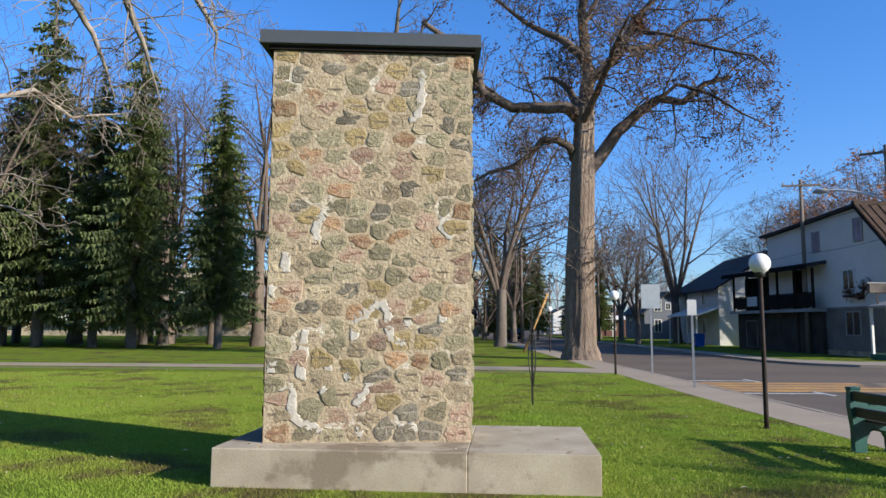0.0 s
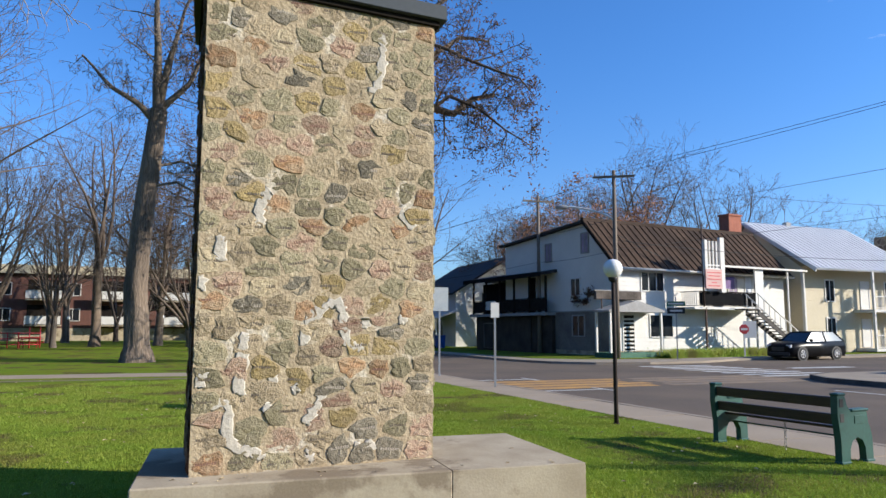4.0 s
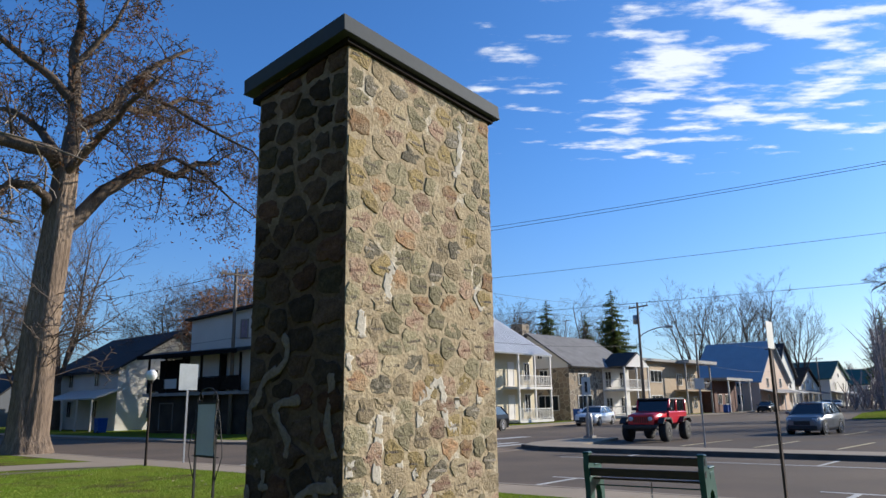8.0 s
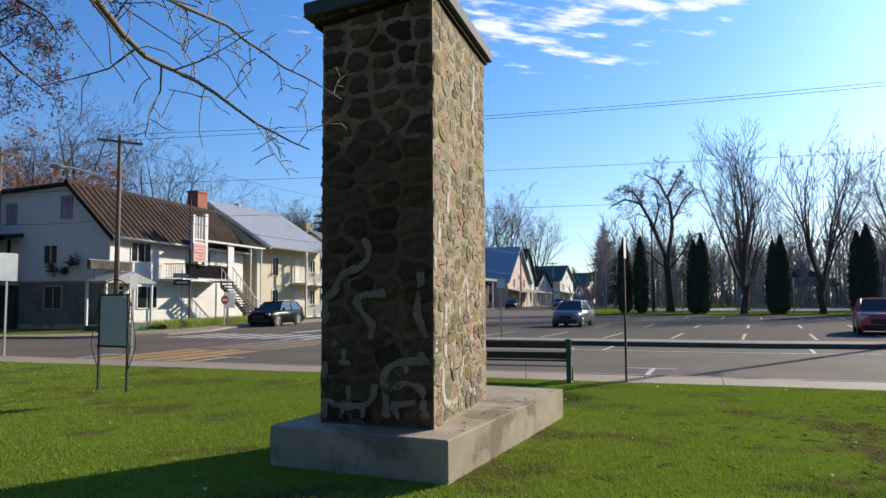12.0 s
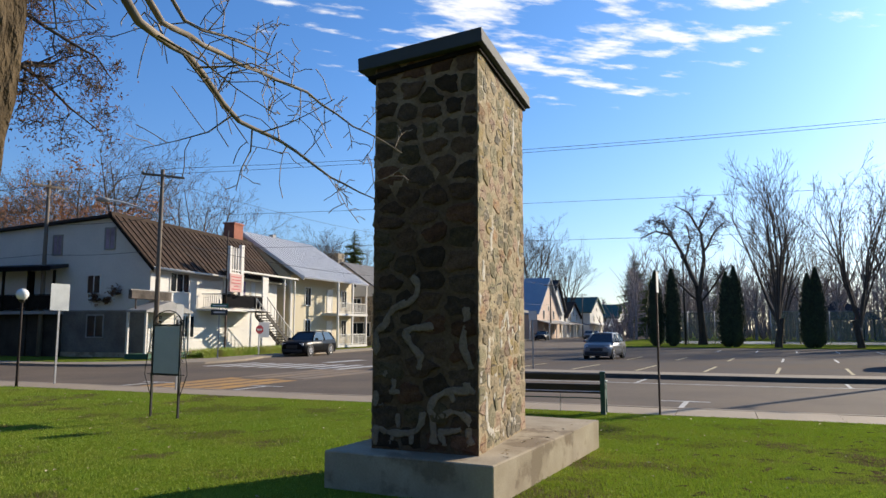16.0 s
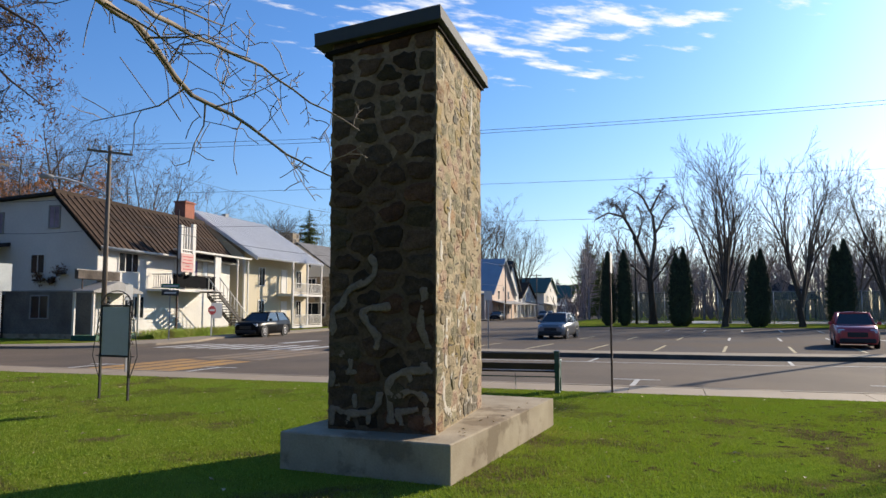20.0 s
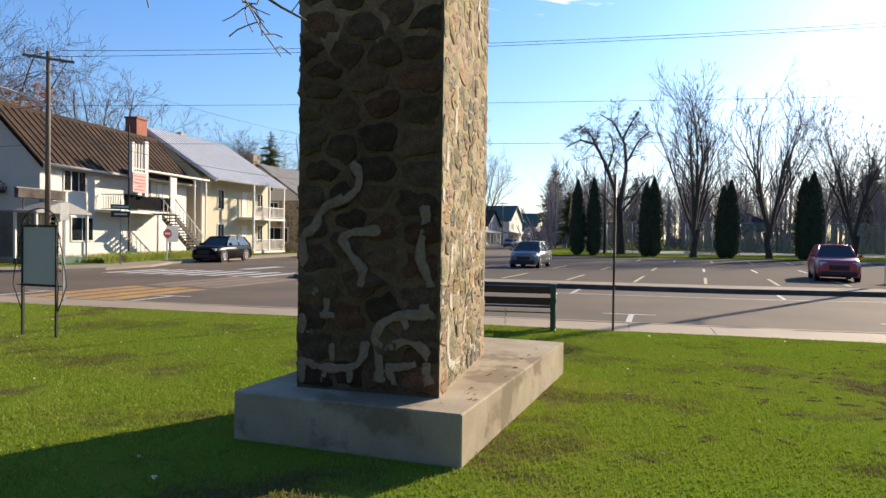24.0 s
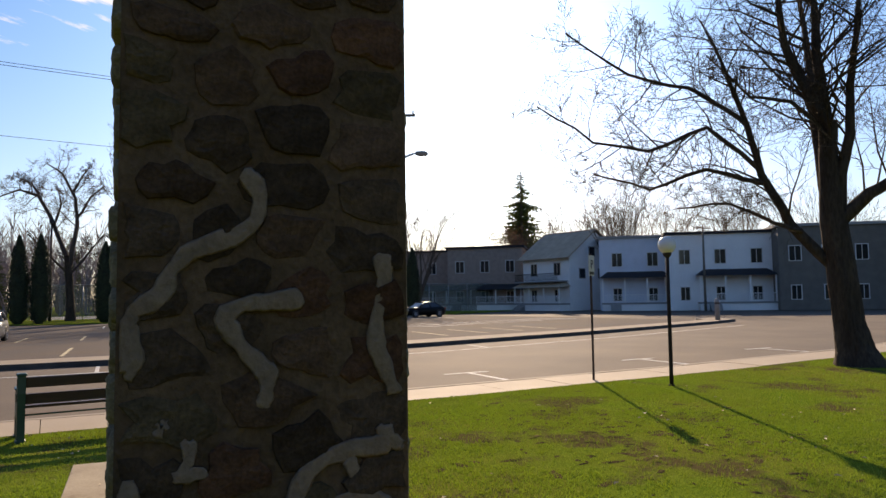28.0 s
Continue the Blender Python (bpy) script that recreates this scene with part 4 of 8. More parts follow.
SIDE_LOWER = [
    (0.036, [(1.12, 0.74), (1.16, 0.66), (1.23, 0.64)]),
    (0.044, [(1.16, 0.66), (0.95, 0.65), (0.79, 0.6), (0.71, 0.49), (0.73, 0.39), (0.75, 0.26), (0.75, 0.09)]),
    (0.044, [(0.75, 0.39), (0.87, 0.4), (1.01, 0.46), (1.09, 0.41), (1.16, 0.34), (1.14, 0.21), (1.18, 0.1)]),
    (0.03, [(0.95, 0.61), (1.0, 0.5)]),
    (0.036, [(0.81, 0.21), (0.95, 0.23), (1.07, 0.26)]),
    (0.032, [(0.81, 0.21), (0.87, 0.13), (0.88, 0.08)]),
    (0.038, [(0.63, 0.42), (0.61, 0.29), (0.53, 0.2), (0.35, 0.18), (0.2, 0.17), (0.09, 0.24), (0.0, 0.2), (-0.02, 0.06)]),
    (0.026, [(0.33, 0.39), (0.33, 0.24)]),
    (0.026, [(0.26, 0.17), (0.24, 0.06)]),
    (0.026, [(0.49, 0.19), (0.49, 0.07)]),
    (0.034, [(0.01, 0.61), (0.0, 0.46)]),
    (0.03, [(0.12, 0.48), (0.12, 0.46)]),
]
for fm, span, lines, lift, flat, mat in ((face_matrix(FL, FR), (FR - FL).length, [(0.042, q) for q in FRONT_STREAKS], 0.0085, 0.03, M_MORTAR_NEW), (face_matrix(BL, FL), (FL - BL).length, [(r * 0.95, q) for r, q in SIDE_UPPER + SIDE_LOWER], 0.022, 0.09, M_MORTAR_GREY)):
    for r0, line in lines:
        for _ in range(2):
            line = [line[0]] + [(a[0] * s + b[0] * (1 - s), a[1] * s + b[1] * (1 - s)) for a, b in zip(line, line[1:]) for s in (0.75, 0.25)] + [line[-1]]
        pts, rad = [], []
        for (u0, v0), (u1, v1) in zip(line, line[1:]):
            n = max(1, int(math.hypot(u1 - u0, v1 - v0) / 0.03))
            for k in range(n):
                t = k / n
                j = 0.006 if mat is M_MORTAR_NEW else 0.003
                pts.append(Vector((u0 + (u1 - u0) * t + rng.normal(0, j), v0 + (v1 - v0) * t + rng.normal(0, j), 0.0)))
                rad.append(r0 * (rng.uniform(0.5, 1.6) if mat is M_MORTAR_NEW else 1 + 0.2 * math.sin(len(rad) * 0.55) + 0.1 * math.sin(len(rad) * 1.3 + r0 * 900) + rng.normal(0, 0.03)))
        pts.append(Vector((*line[-1], 0.0)))
        rad.append(r0 * 0.45)
        rad[0] *= 0.5
        for p, r in zip(pts, rad):  # never past the corners of the pillar
            p.x = min(max(p.x, r + 0.012), span - r - 0.012)
        mb = MB().tube(pts, rad, 8)
        mb.v = [tuple(fm @ Vector((x, y, lift + z * flat))) for x, y, z in mb.v]
        part("mortar_patch", mb, mat, monument, "pale newer mortar smeared along the joints")

# the cap falls to the back; a dark boarded frame closes the gap below the sheet metal
CAP_Z, CAP_FALL = 4.362, -0.115
cap = part("cap", MB().prism([(-0.14, -0.13), (2.33, -0.03), (2.31, 1.4), (0.0, 1.42)], 0, 0.157), M_CAPMETAL, monument, "dark grey sheet metal cap")
cap.matrix_basis = Matrix.Translation((0, 0, CAP_Z)) @ Matrix(((1, 0, 0, 0), (0, 1, 0, 0), (0, CAP_FALL, 1, 0), (0, 0, 0, 1)))
part("folded_edge", MB().prism([(-0.146, -0.136), (2.336, -0.036), (2.316, 1.406), (-0.006, 1.426)], 0.004, 0.016), M_CAPMETAL, cap)
under = [(-0.05, -0.075), (2.265, 0.015), (2.245, 1.28), (0.02, 1.31)]
frame_mb = MB().add([(x, y, CAP_Z + CAP_FALL * y - 0.05) for x, y in under] + [(x, y, CAP_Z + CAP_FALL * y - 0.002) for x, y in under], [(3, 2, 1, 0), (4, 5, 6, 7), (0, 1, 5, 4), (1, 2, 6, 5), (2, 3, 7, 6), (3, 0, 4, 7)])
soffit = part("soffit", frame_mb, M_DARKWOOD, monument, "dark boarded underside of the cap")


# ---- houses ----
def leaf_cloud(tips, rng, per, size, reach, hang=0.0):
    mb = MB()
    for p, d in tips:
        for _ in range(per):
            c = p + Vector(rng.normal(0, reach, 3)) + Vector((0, 0, -abs(rng.normal(0, hang))))
            a, b = Vector(rng.normal(0, 1, 3)).normalized() * size * rng.uniform(0.5, 1.2), Vector(rng.normal(0, 1, 3)).normalized() * size * rng.uniform(0.4, 0.9)
            mb.add([tuple(c - a), tuple(c + b), tuple(c + a)], [(0, 1, 2)])
    return mb


def opening(parent, face, u, z, w, h, pane=None, kind="window", frame=None, bars=1, out=0.0):
    """A window or a door on a house wall. face: "x" looks to -x, "y" to -y; u is along the wall, out the wall's own place."""
    frame, pane = frame or M_WHITE, pane or M_GLASS
    def bx(mb, u0, u1, z0, z1, d0, d1):
        return mb.box(out - d1, out - d0, u0, u1, z0, z1) if face == "x" else mb.box(u0, u1, out - d1, out - d0, z0, z1)
    t = 0.09
    f = part(kind, bx(MB(), u - w / 2, u - w / 2 + t, z, z + h, -0.08, 0.06), frame, parent)
    part("frame_side", bx(MB(), u + w / 2 - t, u + w / 2, z, z + h, -0.08, 0.06), frame, f)
    part("frame_head", bx(MB(), u - w / 2 + t, u + w / 2 - t, z + h - t, z + h, -0.08, 0.06), frame, f)
    part("sill", bx(MB(), u - w / 2 + t, u + w / 2 - t, z, z + (0.07 if kind == "window" else 0.03), -0.08, 0.085), frame, f)
    part("pane" if kind == "window" else "door_leaf", bx(MB(), u - w / 2 + t, u + w / 2 - t, z + 0.03, z + h - t, -0.08, 0.032), pane, f)
    for k in range(bars):
        c = u - w / 2 + (k + 1) * w / (bars + 1)
        part("mullion", bx(MB(), c - 0.03, c + 0.03, z + 0.07, z + h - t, -0.05, 0.05), frame, f)
    return f


def rail(parent, x0, y0, x1, y1, z, mat, high=0.95, gap=0.16, panel=None):
    """A balcony rail between two points with its balusters."""
    d = Vector((x1 - x0, y1 - y0, 0))
    m = Matrix.Translation((x0, y0, z)) @ Matrix.Rotation(math.atan2(d.y, d.x), 4, "Z")
    r = part("balcony_rail", MB().box(0, d.length, -0.03, 0.03, high - 0.06, high, m), mat, parent)
    part("bottom_rail", MB().box(0, d.length, -0.025, 0.025, 0.08, 0.13, m), mat, r)
    if panel is not None:
        part("panel", MB().box(0.02, d.length - 0.02, -0.015, 0.015, 0.14, high - 0.07, m), panel, r)
    else:
        mb = MB()
        for k in range(1, int(d.length / gap)):
            mb.box(k * gap - 0.015, k * gap + 0.015, -0.015, 0.015, 0.12, high - 0.05, m)
        tagged(part("railing_infill", mb, mat, r), kind="stuff")
    return r


def post(parent, x, y, z0, z1, mat, w=0.12, name="post"):
    return part(name, MB().box(x - w / 2, x + w / 2, y - w / 2, y + w / 2, z0, z1), mat, parent)


def slope(parent, x0, x1, ya, za, yb, zb, mat, ribs=0.0, thick=0.14, name="roof", rib_mat=None):
    """One slope of a roof whose ridge runs along x, with raised seams."""
    d = Vector((0, yb - ya, zb - za))
    n = Vector((0, -d.z, d.y)).normalized()
    n = n if n.z > 0 else -n
    poly = [(ya, za), (yb, zb), (yb + n.y * thick, zb + n.z * thick), (ya + n.y * thick, za + n.z * thick)]
    r = part(name, MB().prism(poly, x0, x1, "x"), mat, parent)
    if ribs:
        x = x0 + ribs / 2
        up = [(ya + n.y * thick, za + n.z * thick), (yb + n.y * thick, zb + n.z * thick), (yb + n.y * (thick + 0.05), zb + n.z * (thick + 0.05)), (ya + n.y * (thick + 0.05), za + n.z * (thick + 0.05))]
        while x < x1 - 0.05:
            part("roof_seam", MB().prism(up, x - 0.025, x + 0.025, "x"), rib_mat or mat, r)
            x += ribs
    return r


def courses(parent, face, u0, u1, z0, z1, out, mat, step=0.2, cut=None):
    """Overlapping boards of a clad wall. cut(z) gives the ends at a height."""
    mb, z = MB(), z0
    while z < z1:
        a, b = cut(z) if cut else (u0, u1)
        if b - a > 0.2:
            poly = [(out, z), (out - 0.022, z), (out - 0.004, z + step), (out, z + step)]
            if face == "y":
                mb.prism([(p[0], p[1]) for p in poly], a, b, "x")
            else:
                mb.prism([(p[0], p[1]) for p in poly], a, b, "y")
        z += step
    return tagged(part("siding", mb, mat, parent), kind="stuff")


def house(name, label, x, y, turn):
    return thing(name, label, "house", m=pose(x, y, -0.03, 0, 0, turn))


# the white corner house with the rusty roof
A = house("corner_house", "white clapboard corner house with a rusty sheet roof and outside stairs", 25.75, 28.75, 5.2)
part("wall", MB().prism([(0, 0), (12.2, 0), (12.2, 7.7), (2.75, 8.35), (0, 5.5)], 0, 15, "x"), M_WHITE, A)
part("foundation", MB().box(-0.04, 15.04, -0.04, 12.2, 0, 0.35), M_CONCRETE, A)
courses(A, "y", 0.02, 14.98, 0.4, 5.45, 0, M_WHITE, 0.24)
slope(A, -0.35, 15.4, -0.45, 5.12, 2.75, 8.4, M_ROOFBROWN, 0.55, rib_mat=M_ROOFSEAM)
slope(A, -0.35, 15.4, 12.6, 7.72, 2.75, 8.4, M_ROOFDARK)
part("rake_board", MB().prism([(-0.5, 4.98), (2.75, 8.3), (2.75, 8.56), (-0.5, 5.24)], -0.42, -0.352, "x"), M_DARKWOOD, A, "dark rake board")
part("ridge_cap", MB().prism([(2.55, 8.4), (2.95, 8.42), (2.85, 8.68), (2.65, 8.68)], -0.4, 15.45, "x"), M_ROOFSEAM, A)
part("fascia", MB().box(-0.35, 15.4, -0.5, -0.42, 5.1, 5.32), M_TRIMGREY, A)
part("gutter", MB().tube([(-0.35, -0.56, 5.22), (15.4, -0.56, 5.18)], 0.07), M_WHITE, A)
chim = part("chimney", MB().box(13.4, 14.7, 3.0, 3.9, 7.6, 9.9), M_CHIMNEY, A, "red brick chimney")
part("chimney_cap", MB().box(13.33, 14.77, 2.93, 3.97, 9.9, 10.03), M_CHIMNEY, chim)
opening(A, "y", 2.75, 3.92, 1.95, 1.25, bars=2)
opening(A, "y", 3.4, 1.12, 2.0, 1.45, bars=1)
opening(A, "y", 11.4, 3.05, 0.8, 2.2, kind="door", bars=0, pane=M_PALEBLUE)
opening(A, "y", 9.9, 3.9, 1.0, 1.2, pane=M_CURTAIN)
opening(A, "y", 8.0, 3.05, 0.95, 2.05, kind="door", bars=0, pane=M_WHITE)
louvre = opening(A, "y", 0.75, 0.35, 1.0, 2.2, kind="door", bars=0, pane=M_DARKWOOD, frame=M_WHITE)
for k in range(8):
    part("louvre", MB().box(0.34, 1.16, -0.075, -0.035, 0.5 + k * 0.24, 0.6 + k * 0.24), M_WHITE, louvre)
for u, z, w, h in ((2.95, 6.42, 0.8, 1.35), (3.95, 3.75, 1.05, 1.2), (3.65, 1.15, 1.3, 1.4), (6.8, 6.15, 0.75, 1.3)):
    opening(A, "x", u, z, w, h, pane=M_CURTAIN if z > 6 else M_GLASS, frame=M_TRIMGREY if z < 2 or z > 6 else M_WHITE, out=-0.06 if z < 2 else 0.0)
part("lower_facing", MB().box(-0.06, -0.002, 0.0, 12.2, 0.3, 2.72), M_BLOCKPALE, A, "grey block facing of the ground floor")
part("drip_board", MB().box(-0.1, -0.002, 0.0, 12.2, 2.72, 2.8), M_TRIMGREY, A)
# awning, sign boxes, entrance porch
part("porch_roof", MB().prism([(-1.9, 2.62), (2.4, 2.62), (2.4, 2.72), (0.25, 3.3), (-1.9, 2.72)], -1.35, 0.0, "y"), M_TRIMGREY, A, "small pitched porch roof at the corner")
for px, py in ((-1.7, -1.2), (2.2, -1.2), (-1.7, 0.0)):
    post(A, px, py, 0, 2.62, M_WHITE, name="porch_post")
part("porch_step", MB().box(-1.9, 2.3, -1.6, -0.05, 0, 0.3), M_GREENPAINT, A, "green painted porch step")
part("sign_box", MB().box(-2.1, 1.4, -0.5, -0.26, 3.36, 3.86, b=0.03), M_WEATHERBOX, A, "weathered blank sign box")
part("sign_trim", MB().box(-2.16, 1.46, -0.47, -0.29, 3.84, 3.9), M_TRIMGREY, A)
for px in (-1.6, 0.9):
    post(A, px, -0.38, 2.8, 3.4, M_RUSTIRON, 0.05, "sign_bracket")
rng = np.random.default_rng(23)
for u, z in ((3.6, 3.42), (2.15, 3.8), (2.85, 3.32)):
    r = 0.33 if z > 3.35 else 0.2
    basket = part("wall_basket", MB().lathe([(0.03, -0.02), (r * 0.7, -0.1), (r, -0.06), (r, 0.0)], 10, at=(0, 0, 0)), M_RUSTIRON, A, "rusty basket of dry plants on the wall")
    basket.matrix_basis = pose(-r, u, z)
    tagged(part("dry_plant", raw_mesh("dry_plant", leaf_cloud([(Vector((0, 0, r * 0.35)), Vector((0, 0, 1)))], rng, 130, 0.12, r * 0.5), M_DEADLEAF), None, basket), kind="stuff")
# the balcony with stairs
part("balcony_floor", MB().box(4.6, 10.9, -1.6, -0.02, 2.86, 3.0), M_WHITE, A)
rail(A, 5.0, -1.6, 10.1, -1.6, 2.98, M_DARKWOOD, 1.0, panel=M_TARP)
rail(A, 5.0, -0.1, 5.0, -1.6, 2.98, M_WHITE, 1.0)
part("balcony_roof", MB().prism([(-1.75, 5.5), (-0.3, 5.66), (-0.3, 5.76), (-1.75, 5.62)], 6.9, 15.2, "x"), M_WHITE, A)
part("end_wall", MB().box(10.2, 10.95, -1.56, -1.5, 3.0, 5.5), M_WHITE, A, "white boarded end of the balcony")
part("hanging_cloth", MB().prism([(8.3, 4.25), (9.25, 4.22), (9.2, 4.6), (9.25, 5.02), (8.3, 5.0)], -0.72, -0.69, "y"), M_PURPLE, A, "faded purple cloth hung on the balcony")
for px, w, top in ((5.6, 0.1, 3.0), (10.15, 0.1, 5.55), (13.35, 0.09, 5.55), (15.0, 0.09, 5.55)):
    post(A, px, -1.55, 0, top, M_WHITE if px > 6 else M_RUSTIRON, w)
SX, RUN, RISE = 9.0, 4.55, 2.86
stringer = [(SX, RISE - 0.34), (SX + RUN - 0.3, -0.02), (SX + RUN + 0.2, -0.02), (SX, RISE)]
stairs = part("stair_stringer", MB().prism(stringer, -2.62, -2.56, "y"), M_STAIR, A)
part("stair_stringer", MB().prism(stringer, -1.72, -1.66, "y"), M_STAIR, A)
for k in range(15):
    part("tread", MB().box(SX + 0.03 + k * RUN / 15, SX + 0.34 + k * RUN / 15, -2.66, -1.63, RISE - 0.06 - k * RISE / 15, RISE - k * RISE / 15), M_STAIR, stairs)
part("stair_landing", MB().box(SX - 0.9, SX + 0.05, -2.62, -1.62, RISE - 0.02, RISE + 0.05), M_STAIR, stairs)
for py in (-2.58, -1.7):
    part("stair_rail", MB().tube([(SX, py, RISE + 1.0), (SX + RUN, py, 1.0)], 0.035), M_WHITE, stairs)
    for k in range(9):
        z = RISE - k * RISE / 9.2
        post(stairs, SX + 0.1 + k * RUN / 9.2, py, max(z - 0.2, 0.0), z + 0.95, M_WHITE, 0.04, "baluster")
# white slatted frame with the pink notice
tower = part("slatted_panel", MB().box(5.25, 5.47, -1.95, -1.75, 4.9, 7.1), M_WHITE, A, "white slatted sign frame")
part("slatted_panel_side", MB().box(6.6, 6.95, -1.95, -1.75, 3.9, 7.3), M_WHITE, tower)
for k in range(3):
    part("slat", MB().box(5.68 + k * 0.3, 5.78 + k * 0.3, -1.9, -1.8, 5.3, 7.05), M_WHITE, tower)
for z in (5.28, 5.5):
    part("crossbar", MB().box(5.25, 6.95, -1.92, -1.78, z, z + 0.09), M_WHITE, tower)
part("mast_pipe", MB().tube([(5.3, -1.7, 3.0), (5.3, -1.7, 8.1)], 0.05, 8), M_RUSTIRON, tower)
notice = part("notice_board", MB().box(5.1, 6.5, -2.1, -1.98, 4.1, 5.27), M_PINKSIGN, A, "faded pink notice board")
for k in range(5):
    w = 0.5 if k in (0, 3) else 0.22 if k == 1 else 0.58
    part("writing_bar", MB().box(5.8 - w, 5.8 + w, -2.112, -2.1, 4.24 + k * 0.2, 4.3 + k * 0.2), M_REDPAINT, notice)

# the dark two-storey porch beside it
B = house("porch_building", "low dark annex with an upper porch and flat roof", 24.6, 37.2, 4)
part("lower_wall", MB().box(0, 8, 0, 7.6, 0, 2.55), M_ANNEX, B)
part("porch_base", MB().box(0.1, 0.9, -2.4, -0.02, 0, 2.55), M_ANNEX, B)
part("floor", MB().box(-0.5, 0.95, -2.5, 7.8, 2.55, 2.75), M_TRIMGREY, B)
# black sheet added to stand for the dark inside of the porch
part("screen", MB().box(0.5, 0.54, -2.4, 7.4, 2.76, 5.1), M_TARP, B, "black sheet standing for the porch's dark inside")
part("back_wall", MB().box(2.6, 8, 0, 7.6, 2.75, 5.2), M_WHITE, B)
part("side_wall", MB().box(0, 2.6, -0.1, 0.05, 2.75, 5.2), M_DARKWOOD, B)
part("roof", MB().prism([(-0.9, 5.2), (0.98, 5.5), (0.98, 5.75), (-0.9, 5.38)], -2.6, 8.1, "y"), M_ROOFDARK, B)
part("fascia", MB().box(-0.94, -0.88, -2.6, 8.1, 5.12, 5.4), M_TARP, B)
part("roof_slab", MB().box(1.0, 8.1, 0, 8.1, 5.3, 5.6), M_ROOFDARK, B)
for k in range(6):
    post(B, -0.3, -2.3 + k * 1.96, 2.75, 5.2, M_DARKWOOD)
rail(B, -0.3, -2.4, -0.3, 7.5, 2.75, M_DARKWOOD, 1.0, panel=M_DARKWOOD)
part("white_panel", MB().box(-0.36, -0.33, 4.2, 5.6, 3.05, 3.7), M_WHITE, B)
for u in (1.6, 3.8, 6.2):
    opening(B, "x", u, 3.3, 0.9, 1.5, out=2.6)
opening(B, "x", 5.6, 0.2, 1.6, 1.9, kind="door", bars=0, pane=M_ANNEX, frame=M_BLOCKWALL)

# the cream house with galleries
C = house("cream_house", "cream clapboard house with a pale metal roof and white galleries", 42.3, 29.9, 0)
part("wall", MB().prism([(0, 0), (9.6, 0), (9.6, 5.95), (4.8, 9.6), (0, 5.95)], 0, 10.4, "x"), M_CREAM, C)
courses(C, "y", 0.02, 10.38, 0.3, 5.9, 0, M_CREAM, 0.24)
slope(C, -0.4, 10.8, -1.5, 5.7, 4.8, 9.7, M_ROOFSILVER, 0.5)
slope(C, -0.4, 10.8, 10.4, 5.5, 4.8, 9.7, M_ROOFSILVER)
part("rake_board", MB().prism([(-1.5, 5.55), (4.8, 9.55), (4.8, 9.75), (-1.5, 5.75)], -0.45, -0.38, "x"), M_WHITE, C)
part("ridge_vent", MB().box(4, 4.5, 4.6, 5.0, 9.75, 10.05), M_TRIMGREY, C)
part("corner_board", MB().box(-0.04, 0.2, -0.05, 0.1, 0, 5.9), M_WHITE, C)
for u, z in ((2.6, 3.6), (2.6, 0.9), (8.8, 3.6), (8.8, 0.9)):
    opening(C, "y", u, z, 1.0, 1.6)
for z in (3.1, 0.35):
    opening(C, "y", 6.2, z, 1.0, 2.05, kind="door", bars=0, pane=M_WHITE)
    part("gallery_floor", MB().box(5.0, 10.5, -1.6, -0.02, z - 0.25, z - 0.05), M_WHITE, C)
    rail(C, 5.0, -1.55, 10.4, -1.55, z - 0.05, M_WHITE)
    rail(C, 10.4, -1.55, 10.4, -0.1, z - 0.05, M_WHITE)
for px in (5.1, 7.7, 10.35):
    post(C, px, -1.5, 0.3, 5.7, M_WHITE, 0.16)

# the stone-faced house
D = house("stone_house", "fieldstone house with a white gable and a galleried porch", 58.2, 29.6, -4)
part("wall", MB().prism([(0, 0), (9.0, 0), (9.0, 5.3), (4.5, 8.4), (0, 5.3)], 0, 12, "x"), M_WHITE, D)
part("stone_front", MB().box(-0.1, 6.2, -0.12, 9.02, 0, 5.0), M_STONEFRONT, D)
opening(D, "x", 2.3, 0.9, 2.4, 1.5, bars=2, out=-0.1)
opening(D, "x", 2.75, 3.55, 1.1, 1.3, out=-0.1)
slope(D, -0.4, 12.4, -0.7, 5.0, 4.5, 8.5, M_ROOFGREY)
slope(D, -0.4, 12.4, 9.7, 5.0, 4.5, 8.5, M_ROOFGREY)
part("chimney", MB().box(-0.3, 0.9, 5.0, 6.4, 6.0, 9.6), M_STONEFRONT, D, "fieldstone chimney")
opening(D, "y", 2.6, 0.9, 2.6, 1.5, bars=2, out=-0.12)
opening(D, "y", 2.4, 3.3, 1.7, 1.2, out=-0.12)
opening(D, "x", 3.2, 5.9, 0.7, 0.7)
part("porch_roof", MB().prism([(6.4, 5.2), (11.9, 5.2), (9.15, 6.7)], -2.6, 0.3, "y"), M_ROOFDARK, D)
part("porch_gable", MB().prism([(6.6, 5.15), (11.7, 5.15), (9.15, 6.5)], -2.66, -2.6, "y"), M_WHITE, D)
for z in (3.0, 0.35):
    part("gallery_floor", MB().box(6.5, 11.8, -2.5, -0.02, z - 0.25, z - 0.05), M_WHITE, D)
    rail(D, 6.5, -2.45, 11.8, -2.45, z - 0.05, M_WHITE)
    rail(D, 6.5, -0.1, 6.5, -2.45, z - 0.05, M_WHITE)
    for u in (7.5, 10.5):
        opening(D, "y", u, z + 0.1, 1.3, 1.7)
for px in (6.6, 9.15, 11.7):
    post(D, px, -2.4, 0, 5.2, M_WHITE, 0.16)

